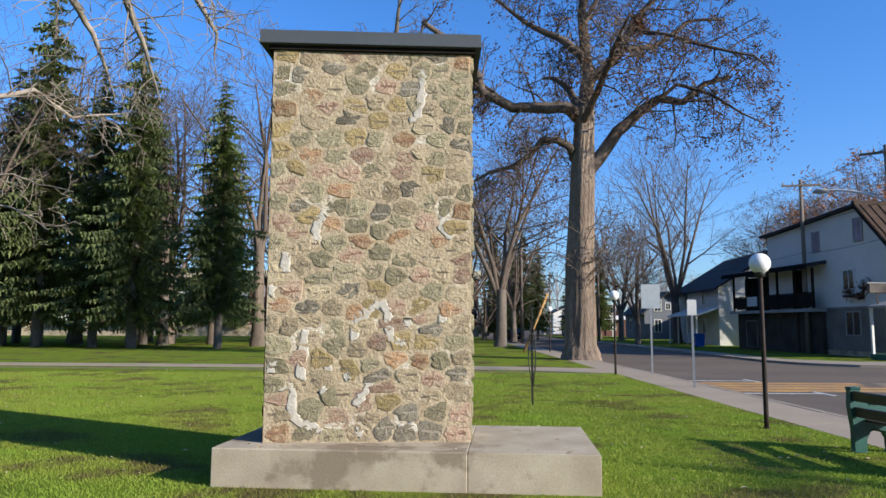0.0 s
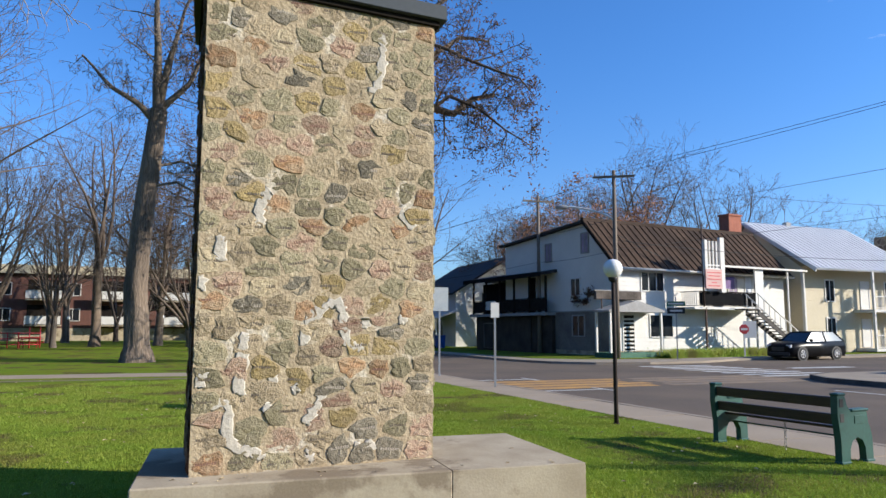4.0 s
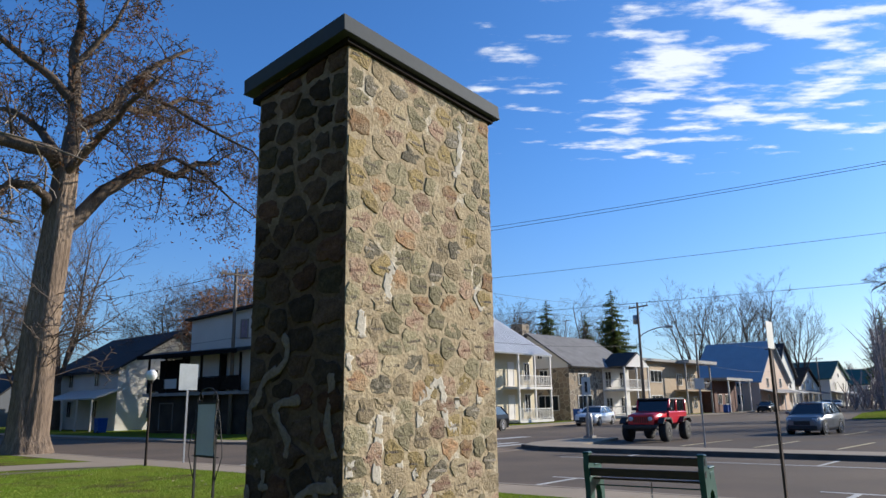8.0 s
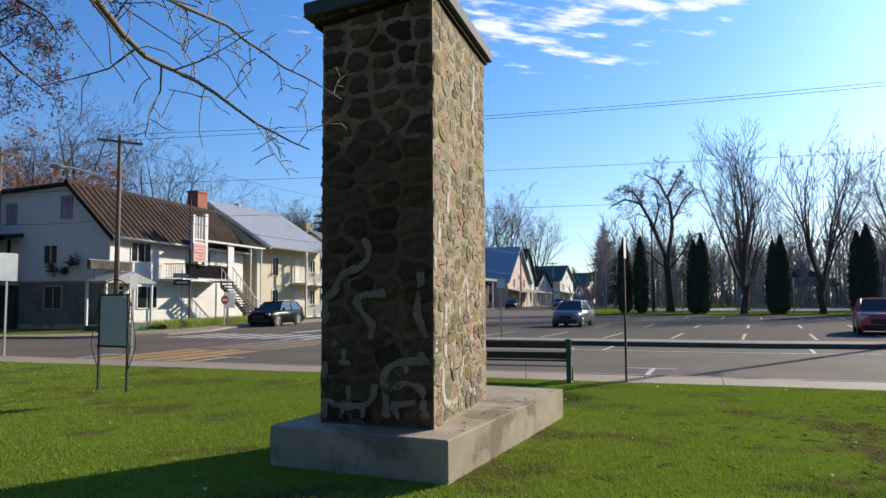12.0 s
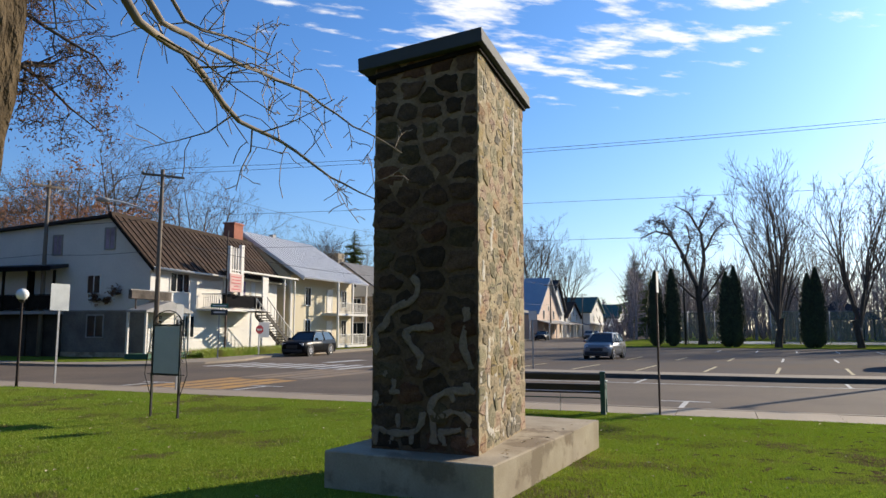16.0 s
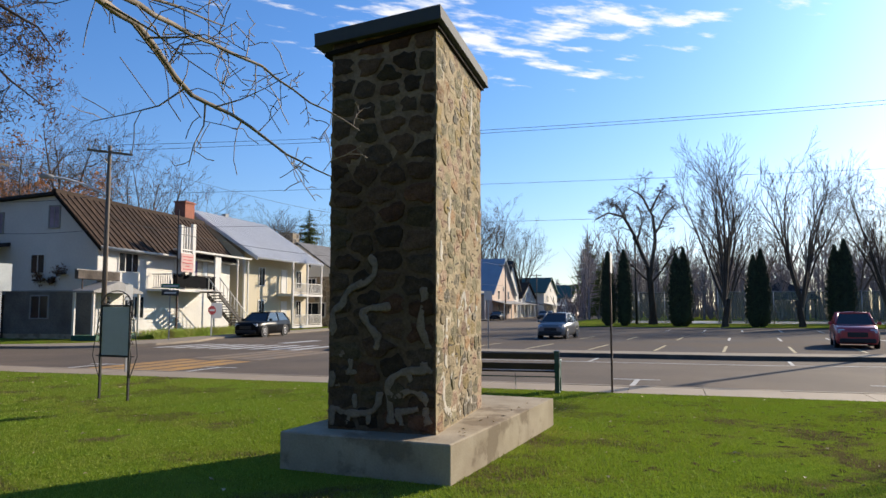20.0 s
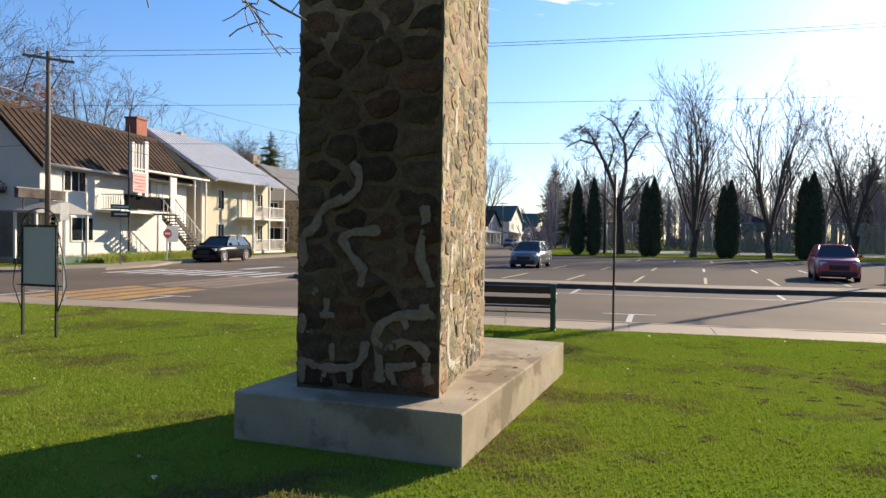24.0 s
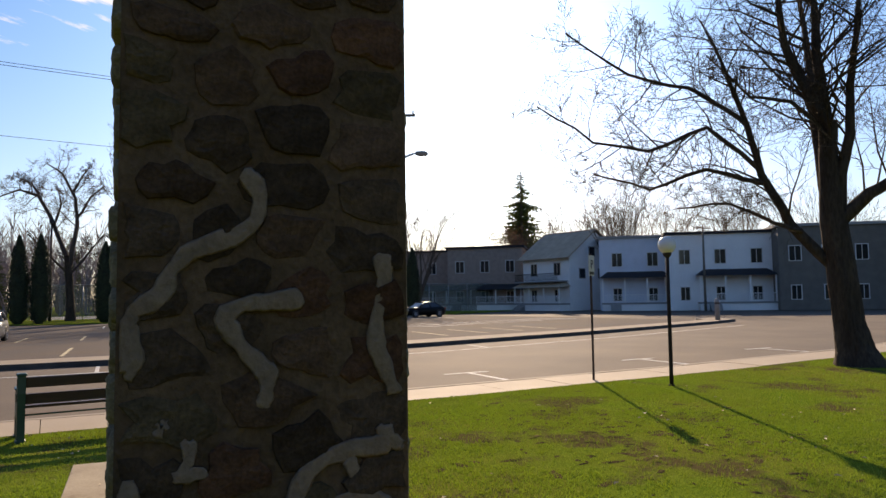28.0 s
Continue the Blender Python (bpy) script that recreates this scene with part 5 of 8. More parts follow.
# the flat beige house and the red brick one
E = house("beige_house", "beige brick house with a flat overhanging roof", 77.5, 30.6, -3)
part("wall", MB().box(0, 17, 0, 9, 0, 6.4), M_BEIGE, E)
part("roof", MB().box(-0.7, 9.3, -0.7, 9.4, 6.4, 6.7), M_TRIMGREY, E)
part("gallery_roof", MB().box(9.3, 18.6, -2.2, 9.4, 6.35, 6.75), M_TRIMGREY, E)
for u, z, w in ((4.2, 3.9, 3.2), (4.2, 0.9, 3.2), (11.0, 3.6, 1.6), (11.0, 0.7, 1.6), (15.6, 3.6, 1.2), (15.6, 0.7, 1.2)):
    opening(E, "y", u, z, w, 1.5, bars=2)
for z in (3.1,):
    part("gallery_floor", MB().box(9.3, 17.4, -1.7, -0.02, z - 0.25, z - 0.05), M_BEIGE, E)
    rail(E, 9.3, -1.65, 17.4, -1.65, z - 0.05, M_TRIMGREY)
for px in (9.4, 13.4, 17.3):
    post(E, px, -1.6, 0, 6.4, M_TRIMGREY, 0.18)
opening(E, "y", 13.4, 3.15, 1.0, 2.05, kind="door", bars=0, pane=M_DARKWOOD)
E2 = house("brick_bungalow", "low red brick house with a flat canopy", 97, 28.5, 0)
part("wall", MB().box(0, 10, 0, 8, 0, 4.3), M_REDBRICK, E2)
part("roof", MB().box(-1.0, 11, -2.2, 8.4, 4.3, 4.65), M_TRIMGREY, E2)
for u in (2.2, 5.4):
    opening(E2, "y", u, 1.1, 1.6, 1.4)
for px in (0, 5, 10.5):
    post(E2, min(px, 9.8), -2.0, 0, 4.3, M_WHITE, 0.18)


def gable_front(name, label, x, y, w, deep, eave, ridge, wall, roof, porch=None, turn=0):
    """A house whose gable looks to -y, with its ridge running away along y."""
    h = house(name, label, x, y, turn)
    part("wall", MB().prism([(0, 0), (w, 0), (w, eave), (w / 2, ridge), (0, eave)], 0, deep, "y"), wall, h)
    k = (ridge - eave) / (w / 2)
    for s in (0, 1):
        xa, xb = (-0.5, w / 2) if s == 0 else (w + 0.5, w / 2)
        za = eave - 0.5 * k
        part("roof", MB().prism([(xa, za), (xb, ridge + 0.03), (xb, ridge + 0.25), (xa, za + 0.2)], -0.5, deep + 0.4, "y"), roof, h)
    for u in (w * 0.28, w * 0.72):
        opening(h, "y", u, 0.9, 0.95, 1.6)
        opening(h, "y", u, 3.5, 0.95, 1.5)
    if ridge - eave > 2:
        opening(h, "y", w / 2, eave + 0.3, 0.7, 0.9)
    for u in (deep * 0.3, deep * 0.7):
        opening(h, "x", u, 1.0, 0.95, 1.5)
        if eave > 4.5:
            opening(h, "x", u, 3.6, 0.95, 1.4)
    if porch:
        part("porch_roof", MB().prism([(-2.2, 2.6), (0, 3.1), (0, 3.25), (-2.2, 2.72)], 0.1, w - 0.1, "x"), porch, h)
        for k in range(4):
            post(h, 0.3 + k * (w - 0.6) / 3, -2.05, 0, 2.62, M_WHITE, 0.13)
    return h


F = gable_front("white_gable_house", "white gabled house with a dark shingle roof", 26.0, 53.2, 10.5, 13, 5.0, 8.2, M_WHITE, M_ROOFDARK, None, -3)
part("lean_to_roof", MB().prism([(-2.0, 2.5), (0, 3.2), (0, 3.35), (-2.0, 2.62)], -0.4, 9, "y"), M_WHITE, F)
for k in range(4):
    post(F, -1.85, 0.2 + k * 2.8, 0, 2.5, M_WHITE)
gable_front("grey_house", "dark grey clapboard house with white trim", 28.0, 82, 6, 9, 3.4, 5.8, M_GREYSIDING, M_ROOFDARK, None, 0)
gable_front("grey_house", "dark grey clapboard house with white trim", 33, 78, 7, 10, 3.2, 4.6, M_GREYSIDING, M_ROOFGREY, None, 0)
gable_front("brick_house", "small red brick house at the end of the street", 23, 104, 9, 9, 3.2, 5.2, M_REDBRICK, M_ROOFGREY, M_WHITE, 0)
gable_front("grey_house", "grey block house far down the street", 10, 150, 9, 9, 4.0, 6.0, M_BLOCKWALL, M_ROOFGREY, None, 0)
gable_front("white_house", "white house far down the street", 26, 140, 9, 9, 4.2, 6.2, M_WHITE, M_ROOFDARK, None, 0)
gable_front("blue_roof_house", "white house with a blue sheet metal roof and a porch", 112, 26.5, 13.5, 10, 4.6, 10.6, M_PEACH, M_ROOFBLUE, M_TRIMGREY, -4)
gable_front("white_porch_house", "white gabled house with a dark roof and porch", 126.5, 27.5, 9.5, 12, 5.8, 11.0, M_WHITE, M_ROOFDARK, M_WHITE, -4)
gable_front("white_porch_house", "white gabled house with a low porch", 144, 28, 12, 12, 4.2, 7.4, M_WHITE, M_ROOFBROWN, M_ROOFGREY, -4)
gable_front("white_porch_house", "white gabled house with a low porch", 165, 26.5, 14, 12, 5.8, 9.4, M_WHITE, M_ROOFGREEN, M_WHITE, -4)
gable_front("far_house", "pale house closing the view along the street", 196, 24, 12, 12, 5.0, 8.5, M_WHITE, M_ROOFGREEN, M_WHITE, -4)


# the row of houses beyond the parking lot, backlit
def row_house(name, label, head, dist, w, h, wall, roof_kind, roof, porch_z=0.0, corner=None, porch=(0.0, 1.0)):
    a = radians(head)
    x, y = -3.0 + dist * math.sin(a), 1.4 + dist * math.cos(a)
    m = pose(x, y, -0.04, 0, 0, 229) @ Matrix.Translation((-w / 2, 0, 0))
    if corner:
        m = pose(corner[0], corner[1], -0.04, 0, 0, 186) @ Matrix.Translation((-w, 0, 0))
    t = thing(name, label, "house", m=m)
    if roof_kind == "gable":
        part("wall", MB().prism([(0, 0), (9, 0), (9, h * 0.68), (4.5, h), (0, h * 0.68)], 0, w, "x"), wall, t)
        slope(t, -0.5, w + 0.5, -0.7, h * 0.68 - 0.45, 4.5, h + 0.05, roof)
        slope(t, -0.5, w + 0.5, 9.7, h * 0.68 - 0.45, 4.5, h + 0.05, roof)
    else:
        part("wall", MB().box(0, w, 0, 9, 0, h), wall, t)
        part("roof", MB().box(-0.3, w + 0.3, -0.3, 9.3, h, h + 0.3), roof, t)
    n = max(2, int(w / 3.2))
    for k in range(n):
        u = (k + 0.5) * w / n
        opening(t, "y", u, 1.1, 1.1, 1.6)
        opening(t, "y", u, 4.4 if roof_kind == "gable" else 5.2, 1.3, 1.7)
    if porch_z:
        p0, p1 = porch[0] * w, porch[1] * w
        hip = [(p0 - 0.2, -2.0, porch_z - 0.45), (p1 + 0.2, -2.0, porch_z - 0.45), (p1 + 0.2, -0.01, porch_z - 0.35), (p0 - 0.2, -0.01, porch_z - 0.35),
               (p0 + 0.7, -0.9, porch_z + 0.2), (p1 - 0.7, -0.9, porch_z + 0.2), (p1 - 0.7, -0.01, porch_z + 0.32), (p0 + 0.7, -0.01, porch_z + 0.32)]
        part("porch_roof", MB().add(hip, [(3, 2, 1, 0), (4, 5, 6, 7), (0, 1, 5, 4), (1, 2, 6, 5), (2, 3, 7, 6), (3, 0, 4, 7)]), roof if roof_kind == "gable" else M_ROOFDARK, t)
        part("porch_floor", MB().box(p0, p1, -1.8, -0.02, 0.75, 0.95), M_TRIMGREY, t)
        part("porch_skirt", MB().box(p0 + 0.05, p1 - 0.05, -1.72, -0.03, 0, 0.75), M_WHITEROW, t)
        rail(t, p0, -1.75, p1, -1.75, 0.95, M_WHITEROW)
        for k in range(4):
            post(t, p0 + 0.15 + k * (p1 - p0 - 0.3) / 3, -1.7, 0.95, porch_z - 0.4, M_WHITEROW, 0.15)
        for k in range(4):
            part("porch_step", MB().box(p0 + 1.0, p0 + 2.2, -1.85 - 0.28 * (4 - k), -1.82, 0, 0.19 * (k + 1)), M_TRIMGREY, t)
    return t


row_house("brick_row_house", "dark brick row house with galleries beyond the lot", 117.2, 104, 13, 8.4, M_BROWNBRICK, "flat", M_ROOFDARK, 3.3)
row_house("brick_row_house", "dark brick row house with galleries beyond the lot", 122.3, 99, 10.5, 8.6, M_BROWNBRICK, "flat", M_ROOFDARK, 3.3)
tan = row_house("white_row_house", "white gabled house with a tan roof and a gallery", 127.8, 92, 8.6, 10.2, M_WHITEROW, "gable", M_ROOFTAN, 3.4, (66.9, -55.2))
for u, z in ((2.2, 4.0), (5.6, 4.0), (4.0, 6.8)):
    win = part("window", MB().box(8.59, 8.66, u - 0.55, u + 0.55, z, z + 1.3), M_TRIMGREY, tan)
    part("pane", MB().box(8.6, 8.68, u - 0.45, u + 0.45, z + 0.1, z + 1.2), M_GLASS, win)
part("balcony_floor", MB().box(0.2, 8.4, -1.8, -0.02, 3.6, 3.75), M_TRIMGREY, tan)
rail(tan, 0.2, -1.75, 8.4, -1.75, 3.75, M_DARKWOOD)
row_house("blue_row_house", "pale blue flat house with a porch", 134.0, 88, 8.2, 8.6, M_PALEBLUE, "flat", M_TRIMGREY, 4.3, porch=(0.02, 0.98))
row_house("white_row_house", "white flat house with a dark porch roof", 140.2, 86, 11.5, 8.6, M_WHITEROW, "flat", M_ROOFDARK, 4.3, porch=(0.28, 0.98))
row_house("grey_row_house", "beige flat house in the shade", 148.4, 86, 13, 8.9, M_BLOCKWALL, "flat", M_TRIMGREY)
row_house("grey_row_house", "beige flat house in the shade", 158, 88, 14, 9.2, M_BEIGE, "flat", M_TRIMGREY)

# the brick apartments behind the park
G = house("apartment_block", "long two-storey brick apartment block with white balconies", -62, 96, 0)
part("wall", MB().box(0, 70, 0, 11, 0, 8.4), M_REDBRICK, G)
part("base", MB().box(-0.05, 70.05, -0.05, 3, 0, 1.6), M_CONCRETE, G)
part("roof", MB().box(-0.4, 70.4, -0.6, 11.4, 8.4, 9.5), M_CREAM, G)
for k in range(9):
    u = 4.2 + k * 7.7
    for z in (2.0, 5.2):
        opening(G, "y", u + 3.2, z + 0.5, 1.7, 1.6)
        part("loggia", MB().box(u - 1.9, u + 1.9, -0.03, 0.05, z, z + 2.5), M_DARKWOOD, G)
        part("balcony_floor", MB().box(u - 2, u + 2, -1.5, -0.04, z - 0.15, z), M_CONCRETE, G)
        rail(G, u - 2, -1.45, u + 2, -1.45, z, M_WHITE, 1.1, panel=M_WHITE)


# ---- trees ----
TWIG = [0.004, 0.012]  # the thinnest twig, and a side branch's radius for each metre of its length


def perp(d, rng):
    v = Vector(rng.normal(0, 1, 3))
    v = v - d * v.dot(d)
    return v.normalized() if v.length > 1e-6 else Vector((1, 0, 0))


def grow(mb, start, d, length, r0, rng, level, droop, tips, spread=0.7, twigs=True, segs=4, sub=(5, 5, 4), wander=0.16):
    """A branch with its own side branches."""
    pts, rad, p, v = [start], [r0], start.copy(), d.normalized()
    for k in range(segs):
        v = (v + Vector(rng.normal(0, wander, 3)) + Vector((0, 0, droop * (k + 1) / segs))).normalized()
        p = p + v * (length / segs)
        pts.append(p.copy())
        rad.append(max(TWIG[0], r0 * (1 - 0.8 * (k + 1) / segs)))
    mb.tube(pts, rad, 6 if r0 > 0.08 else (4 if r0 > 0.025 else 3), caps=False)
    branch_off(mb, pts, rad, rng, level, droop, tips, spread, sub, wander, 0.25)


def branch_off(mb, pts, rad, rng, level, droop, tips, spread=0.7, sub=(5, 5, 4), wander=0.16, first=0.25, scale=0.55):
    if level <= 0:
        tips.append((pts[-1], pts[-1] - pts[-2]))
        return
    total = sum((b - a).length for a, b in zip(pts, pts[1:]))
    for k in range(sub[-level] if level <= len(sub) else sub[0]):
        t = first + (1 - first) * (k + rng.uniform(0.2, 0.9)) / sub[-level]
        f = min(t, 0.999) * (len(pts) - 1)
        i = int(f)
        p = pts[i].lerp(pts[i + 1], f - i)
        d = (pts[i + 1] - pts[i]).normalized()
        out = (d * (1 - spread) + perp(d, rng) * spread + Vector((0, 0, 0.12))).normalized()
        grow(mb, p, out, total * scale * (1.15 - 0.6 * t) * rng.uniform(0.7, 1.2), max(TWIG[0], min((rad[i] * (1 - f + i) + rad[i + 1] * (f - i)) * 0.55, total * scale * TWIG[1])), rng, level - 1, droop, tips, spread, segs=3, sub=sub, wander=wander)


def limb(mb, line, r0, r1, rng, level, droop, tips, sub=(5, 5, 4), spread=0.72, scale=0.5, first=0.15, wander=0.18):
    """A main limb along given points, roughened, with side branches."""
    pts = []
    for a, b in zip(line, line[1:]):
        a, b = Vector(a), Vector(b)
        for k in range(3):
            pts.append(a.lerp(b, k / 3) + Vector(rng.normal(0, 0.012, 3)) * (b - a).length)
    pts.append(Vector(line[-1]))
    rad = [r0 + (r1 - r0) * k / (len(pts) - 1) for k in range(len(pts))]
    mb.tube(pts, rad, 8, caps=False)
    branch_off(mb, pts, rad, rng, level, droop, tips, spread, sub, wander, first, scale)


def trunk_tube(mb, line, radii, rng, n=14, rough=0.06, ridge=0.0):
    """A trunk with a flared, furrowed foot."""
    pts, rad = [], []
    for (a, ra), (b, rb) in zip(zip(line, radii), zip(line[1:], radii[1:])):
        for k in range(5):
            pts.append(Vector(a).lerp(Vector(b), k / 5))
            rad.append(ra + (rb - ra) * k / 5)
    pts.append(Vector(line[-1]))
    rad.append(radii[-1])
    o = len(mb.v)
    mb.tube(pts, rad, n, caps=False)
    for i in range(o, len(mb.v)):
        k = (i - o) // n
        c = pts[k]
        v = Vector(mb.v[i]) - c
        a = math.atan2(v.y, v.x)
        s = 1 + rough * math.sin(a * 5 + k * 0.35) + ridge * math.sin(a * 17 + 2.2 * math.sin(k * 0.55)) + rng.normal(0, rough * 0.4)
        mb.v[i] = tuple(c + v * s)


def bare_tree(seed, height, girth, label, group="", forks=5, droop=0.04, sub=(6, 5, 4), level=3, lean=0.25, clear=0.22, leaves=0, bark=None, spread=0.62, twig=None, leaf=None):
    """A leafless broad tree standing at the origin."""
    rng = np.random.default_rng(seed)
    t = thing("tree", label, "tree", group)
    wood, twigs, tips = MB(), MB(), []
    h0 = height * clear
    trunk_tube(wood, [(0, 0, -0.2), (0.05, 0, h0 * 0.15), (rng.normal(0, 0.1), rng.normal(0, 0.1), h0)], [girth * 1.35, girth, girth * 0.85], rng, 10)
    top = Vector((0, 0, h0 * 0.96))
    for k in range(forks):
        a = 2 * math.pi * (k + rng.uniform(0, 0.6)) / forks
        out = Vector((math.cos(a) * lean, math.sin(a) * lean, 1.0))
        grow(twigs, top - Vector((0, 0, rng.uniform(0, h0 * 0.25))), out, height * (1 - clear) * rng.uniform(0.75, 1.0), girth * rng.uniform(0.4, 0.55), rng, level, droop, tips, spread, segs=5, sub=sub, wander=0.1)
    part("trunk", wood, bark or M_BARK, t)
    part("crown", raw_mesh("crown", twigs, twig or M_TWIG), None, t)
    if leaves:
        part("foliage", raw_mesh("foliage", leaf_cloud(tips, rng, leaves, 0.2 if leaf else 0.09, 0.3), leaf or M_DEADLEAF), None, t, "last brown leaves")
    return t


def spruce(seed, height, wide, label, clear=0.08, group=""):
    rng = np.random.default_rng(seed)
    t = thing("spruce", label, "tree", group)
    wood, fol = MB(), MB()
    wood.tube([(0, 0, -0.2), (0, 0, height * 0.5), (0, 0, height)], [height * 0.016, height * 0.01, 0.02], 8, caps=False)
    z = height * clear
    while z < height * 0.99:
        f = 1 - (z / height)
        r = wide * (f ** 0.7) * rng.uniform(0.7, 1.1) + 0.15
        for k in range(7):
            a = rng.uniform(0, 2 * math.pi)
            L = r * rng.uniform(0.65, 1.1)
            d = Vector((math.cos(a), math.sin(a), 0))
            side = Vector((-d.y, d.x, 0))
            tip = d * L + Vector((0, 0, z - L * rng.uniform(0.18, 0.42)))
            base = Vector((0, 0, z))
            n = max(4, int(L * 4.5))
            for j in range(n):
                s = (j + rng.uniform(0, 1)) / n
                p = base.lerp(tip, s) + Vector((0, 0, -0.12 * math.sin(s * 3.1) * L * 0.5))
                w = (0.22 + 0.3 * (1 - s)) * rng.uniform(0.7, 1.3) * min(1.0, L * 0.6)
                for sg in (-1, 1):
                    q = p + side * sg * w + d * w * 0.7 + Vector((0, 0, -w * rng.uniform(0.25, 0.9)))
                    fol.add([tuple(p - d * w * 0.25), tuple(p + d * w * 0.45 + Vector((0, 0, 0.03))), tuple(q)], [(0, 1, 2)])
                q = p + Vector((rng.normal(0, 0.1), rng.normal(0, 0.1), -w * 1.3))
                fol.add([tuple(p - d * w * 0.4), tuple(p + d * w * 0.4), tuple(q)], [(0, 1, 2)])
        z += height * 0.0125 + 0.06
    part("trunk", wood, M_BARK, t)
    part("needles", raw_mesh("needles", fol, M_SPRUCE), None, t, "dark green needles on drooping boughs")
    return t


def cedar(seed, height, wide, tops=2):
    """A columnar cedar with one or two points."""
    rng = np.random.default_rng(seed)
    t = thing("cedar", "dark green columnar cedar at the lot edge", "tree", "cedars along the lot")
    core, fol = MB(), MB()
    for s in range(tops):
        ox, hh = (s - (tops - 1) / 2) * wide * 0.4, height * (1 - 0.07 * s)
        prof = [(0.3, 0.0), (0.82, 0.06), (1.0, 0.25), (0.92, 0.55), (0.62, 0.8), (0.06, 1.0)]
        core.lathe([(wide * 0.5 * r * 0.8, z * hh) for r, z in prof], 10, at=(ox, 0, 0))
        for _ in range(1900):
            z = rng.uniform(0, 1) ** 0.9
            r = float(np.interp(z, [q[1] for q in prof], [q[0] for q in prof])) * wide * 0.5 * rng.uniform(0.78, 1.12)
            a = rng.uniform(0, 2 * math.pi)
            p = Vector((ox + r * math.cos(a), r * math.sin(a), z * hh))
            s2 = rng.uniform(0.12, 0.3)
            tang = Vector((-math.sin(a), math.cos(a), 0)) * s2 * 0.5
            up = Vector((math.cos(a) * 0.25, math.sin(a) * 0.25, 1)) * s2
            fol.add([tuple(p - tang), tuple(p + tang), tuple(p + up)], [(0, 1, 2)])
    part("inner_growth", core, M_CEDAR, t)
    part("foliage", raw_mesh("foliage", fol, M_CEDAR), None, t)
    return t


TWIG[:] = [0.0155, 0.019]
# the great tree by the street, with its last leaves
rng = np.random.default_rng(77)
great = thing("great_tree", "huge old tree with furrowed bark and a few dead leaves", "tree")
wood, twigs, tips = MB(), MB(), []
gx, gy = 8.9, 27.2
trunk_tube(wood, [(gx, gy, -0.1), (gx - 0.05, gy, 0.7), (gx, gy, 4.5), (gx + 0.2, gy - 0.3, 9.4), (gx + 0.35, gy - 0.3, 12.5)], [1.02, 0.76, 0.67, 0.56, 0.45], rng, 72, 0.05, 0.022)
GREAT_BOUGHS = [([(0.1, 0, 12.0), (-0.6, -0.8, 12.3), (-2.1, -1.1, 12.2), (-3.3, -0.85, 12.3), (-4.8, -0.8, 13.0), (-5.1, -1.0, 13.9), (-5.8, -1.2, 14.7), (-6.7, -1.5, 15.6), (-7.8, -1.7, 16.3)], 0.34, 0.12),
         ([(-0.2, 0, 9.9), (-0.5, -0.6, 10.4), (-1.2, -0.8, 10.7), (-1.9, -0.6, 10.7), (-2.4, -0.3, 10.1), (-3.3, 0, 9.5), (-4.4, 0.3, 9.3), (-5.3, 0.5, 8.8)], 0.22, 0.07),
         ([(3.0, -0.7, 12.2), (4.6, -1.5, 13.3), (6.1, -2.0, 12.6), (7.2, -2.5, 11.6), (8.3, -3.2, 10.7)], 0.12, 0.025), ([(2.7, -0.4, 16.6), (4.4, -1.7, 15.6), (6.3, -2.9, 14.5), (7.4, -3.7, 13.9), (8.1, -4.0, 13.0)], 0.12, 0.025), ([(-3.3, -0.85, 12.3), (-4.4, -0.3, 13.3), (-5.9, 0.2, 13.0), (-7.2, 0.5, 13.8)], 0.14, 0.04),
         ([(0.45, -0.3, 9.2), (1.9, -0.5, 11.2), (3.0, -0.7, 12.2), (3.9, -0.8, 12.8), (5.1, -0.9, 12.6), (6.1, -1.0, 13.5), (7.3, -1.2, 13.8)], 0.34, 0.1),
         ([(0.3, -0.2, 12.2), (0.6, 0, 14.2), (0.4, 0.3, 16.7), (0.6, 0.4, 19.5), (0.3, 0.5, 22)], 0.42, 0.1),
         ([(0.6, -0.1, 14.0), (2.1, -0.2, 15.2), (2.7, -0.4, 16.6), (3.8, -0.6, 18), (5.5, -0.8, 19.5)], 0.28, 0.08),
         ([(0.4, 0, 15.2), (-0.8, 0.6, 16.5), (-2.4, 1.0, 17.4), (-4.2, 1.2, 19.0)], 0.24, 0.07),
         ([(2.3, -0.3, 15.5), (4.2, 0.2, 15.9), (6.0, 0.5, 17.4), (8.0, 0.8, 17.6)], 0.18, 0.06),
         ([(0.2, -0.3, 11.5), (0.6, -2.0, 12.8), (0.9, -4.0, 14.0), (1.0, -6.0, 14.6)], 0.22, 0.07),
         ([(0.2, 0.3, 12.5), (0.0, 2.0, 14.2), (-0.4, 4.2, 15.6), (-0.8, 6.0, 16.2)], 0.24, 0.07),
         ([(0.5, 0, 17.0), (1.6, -0.6, 19.2), (2.4, -1.0, 21.5)], 0.16, 0.05)]
for line, r0, r1 in GREAT_BOUGHS:
    limb(twigs, [(gx + x, gy + y, z) for x, y, z in line], r0, r1, rng, 3, -0.1, tips, sub=(13, 7, 5), scale=0.36, wander=0.24)
part("trunk", wood, M_GREATBARK, great, "pale furrowed trunk")
part("crown", raw_mesh("crown", twigs, M_CROWN), None, great)
part("foliage", raw_mesh("foliage", leaf_cloud(tips[::2], rng, 3, 0.125, 0.3, 0.7), M_DEADLEAF), None, great, "sparse dead brown leaves")
sprouts, stips = MB(), []
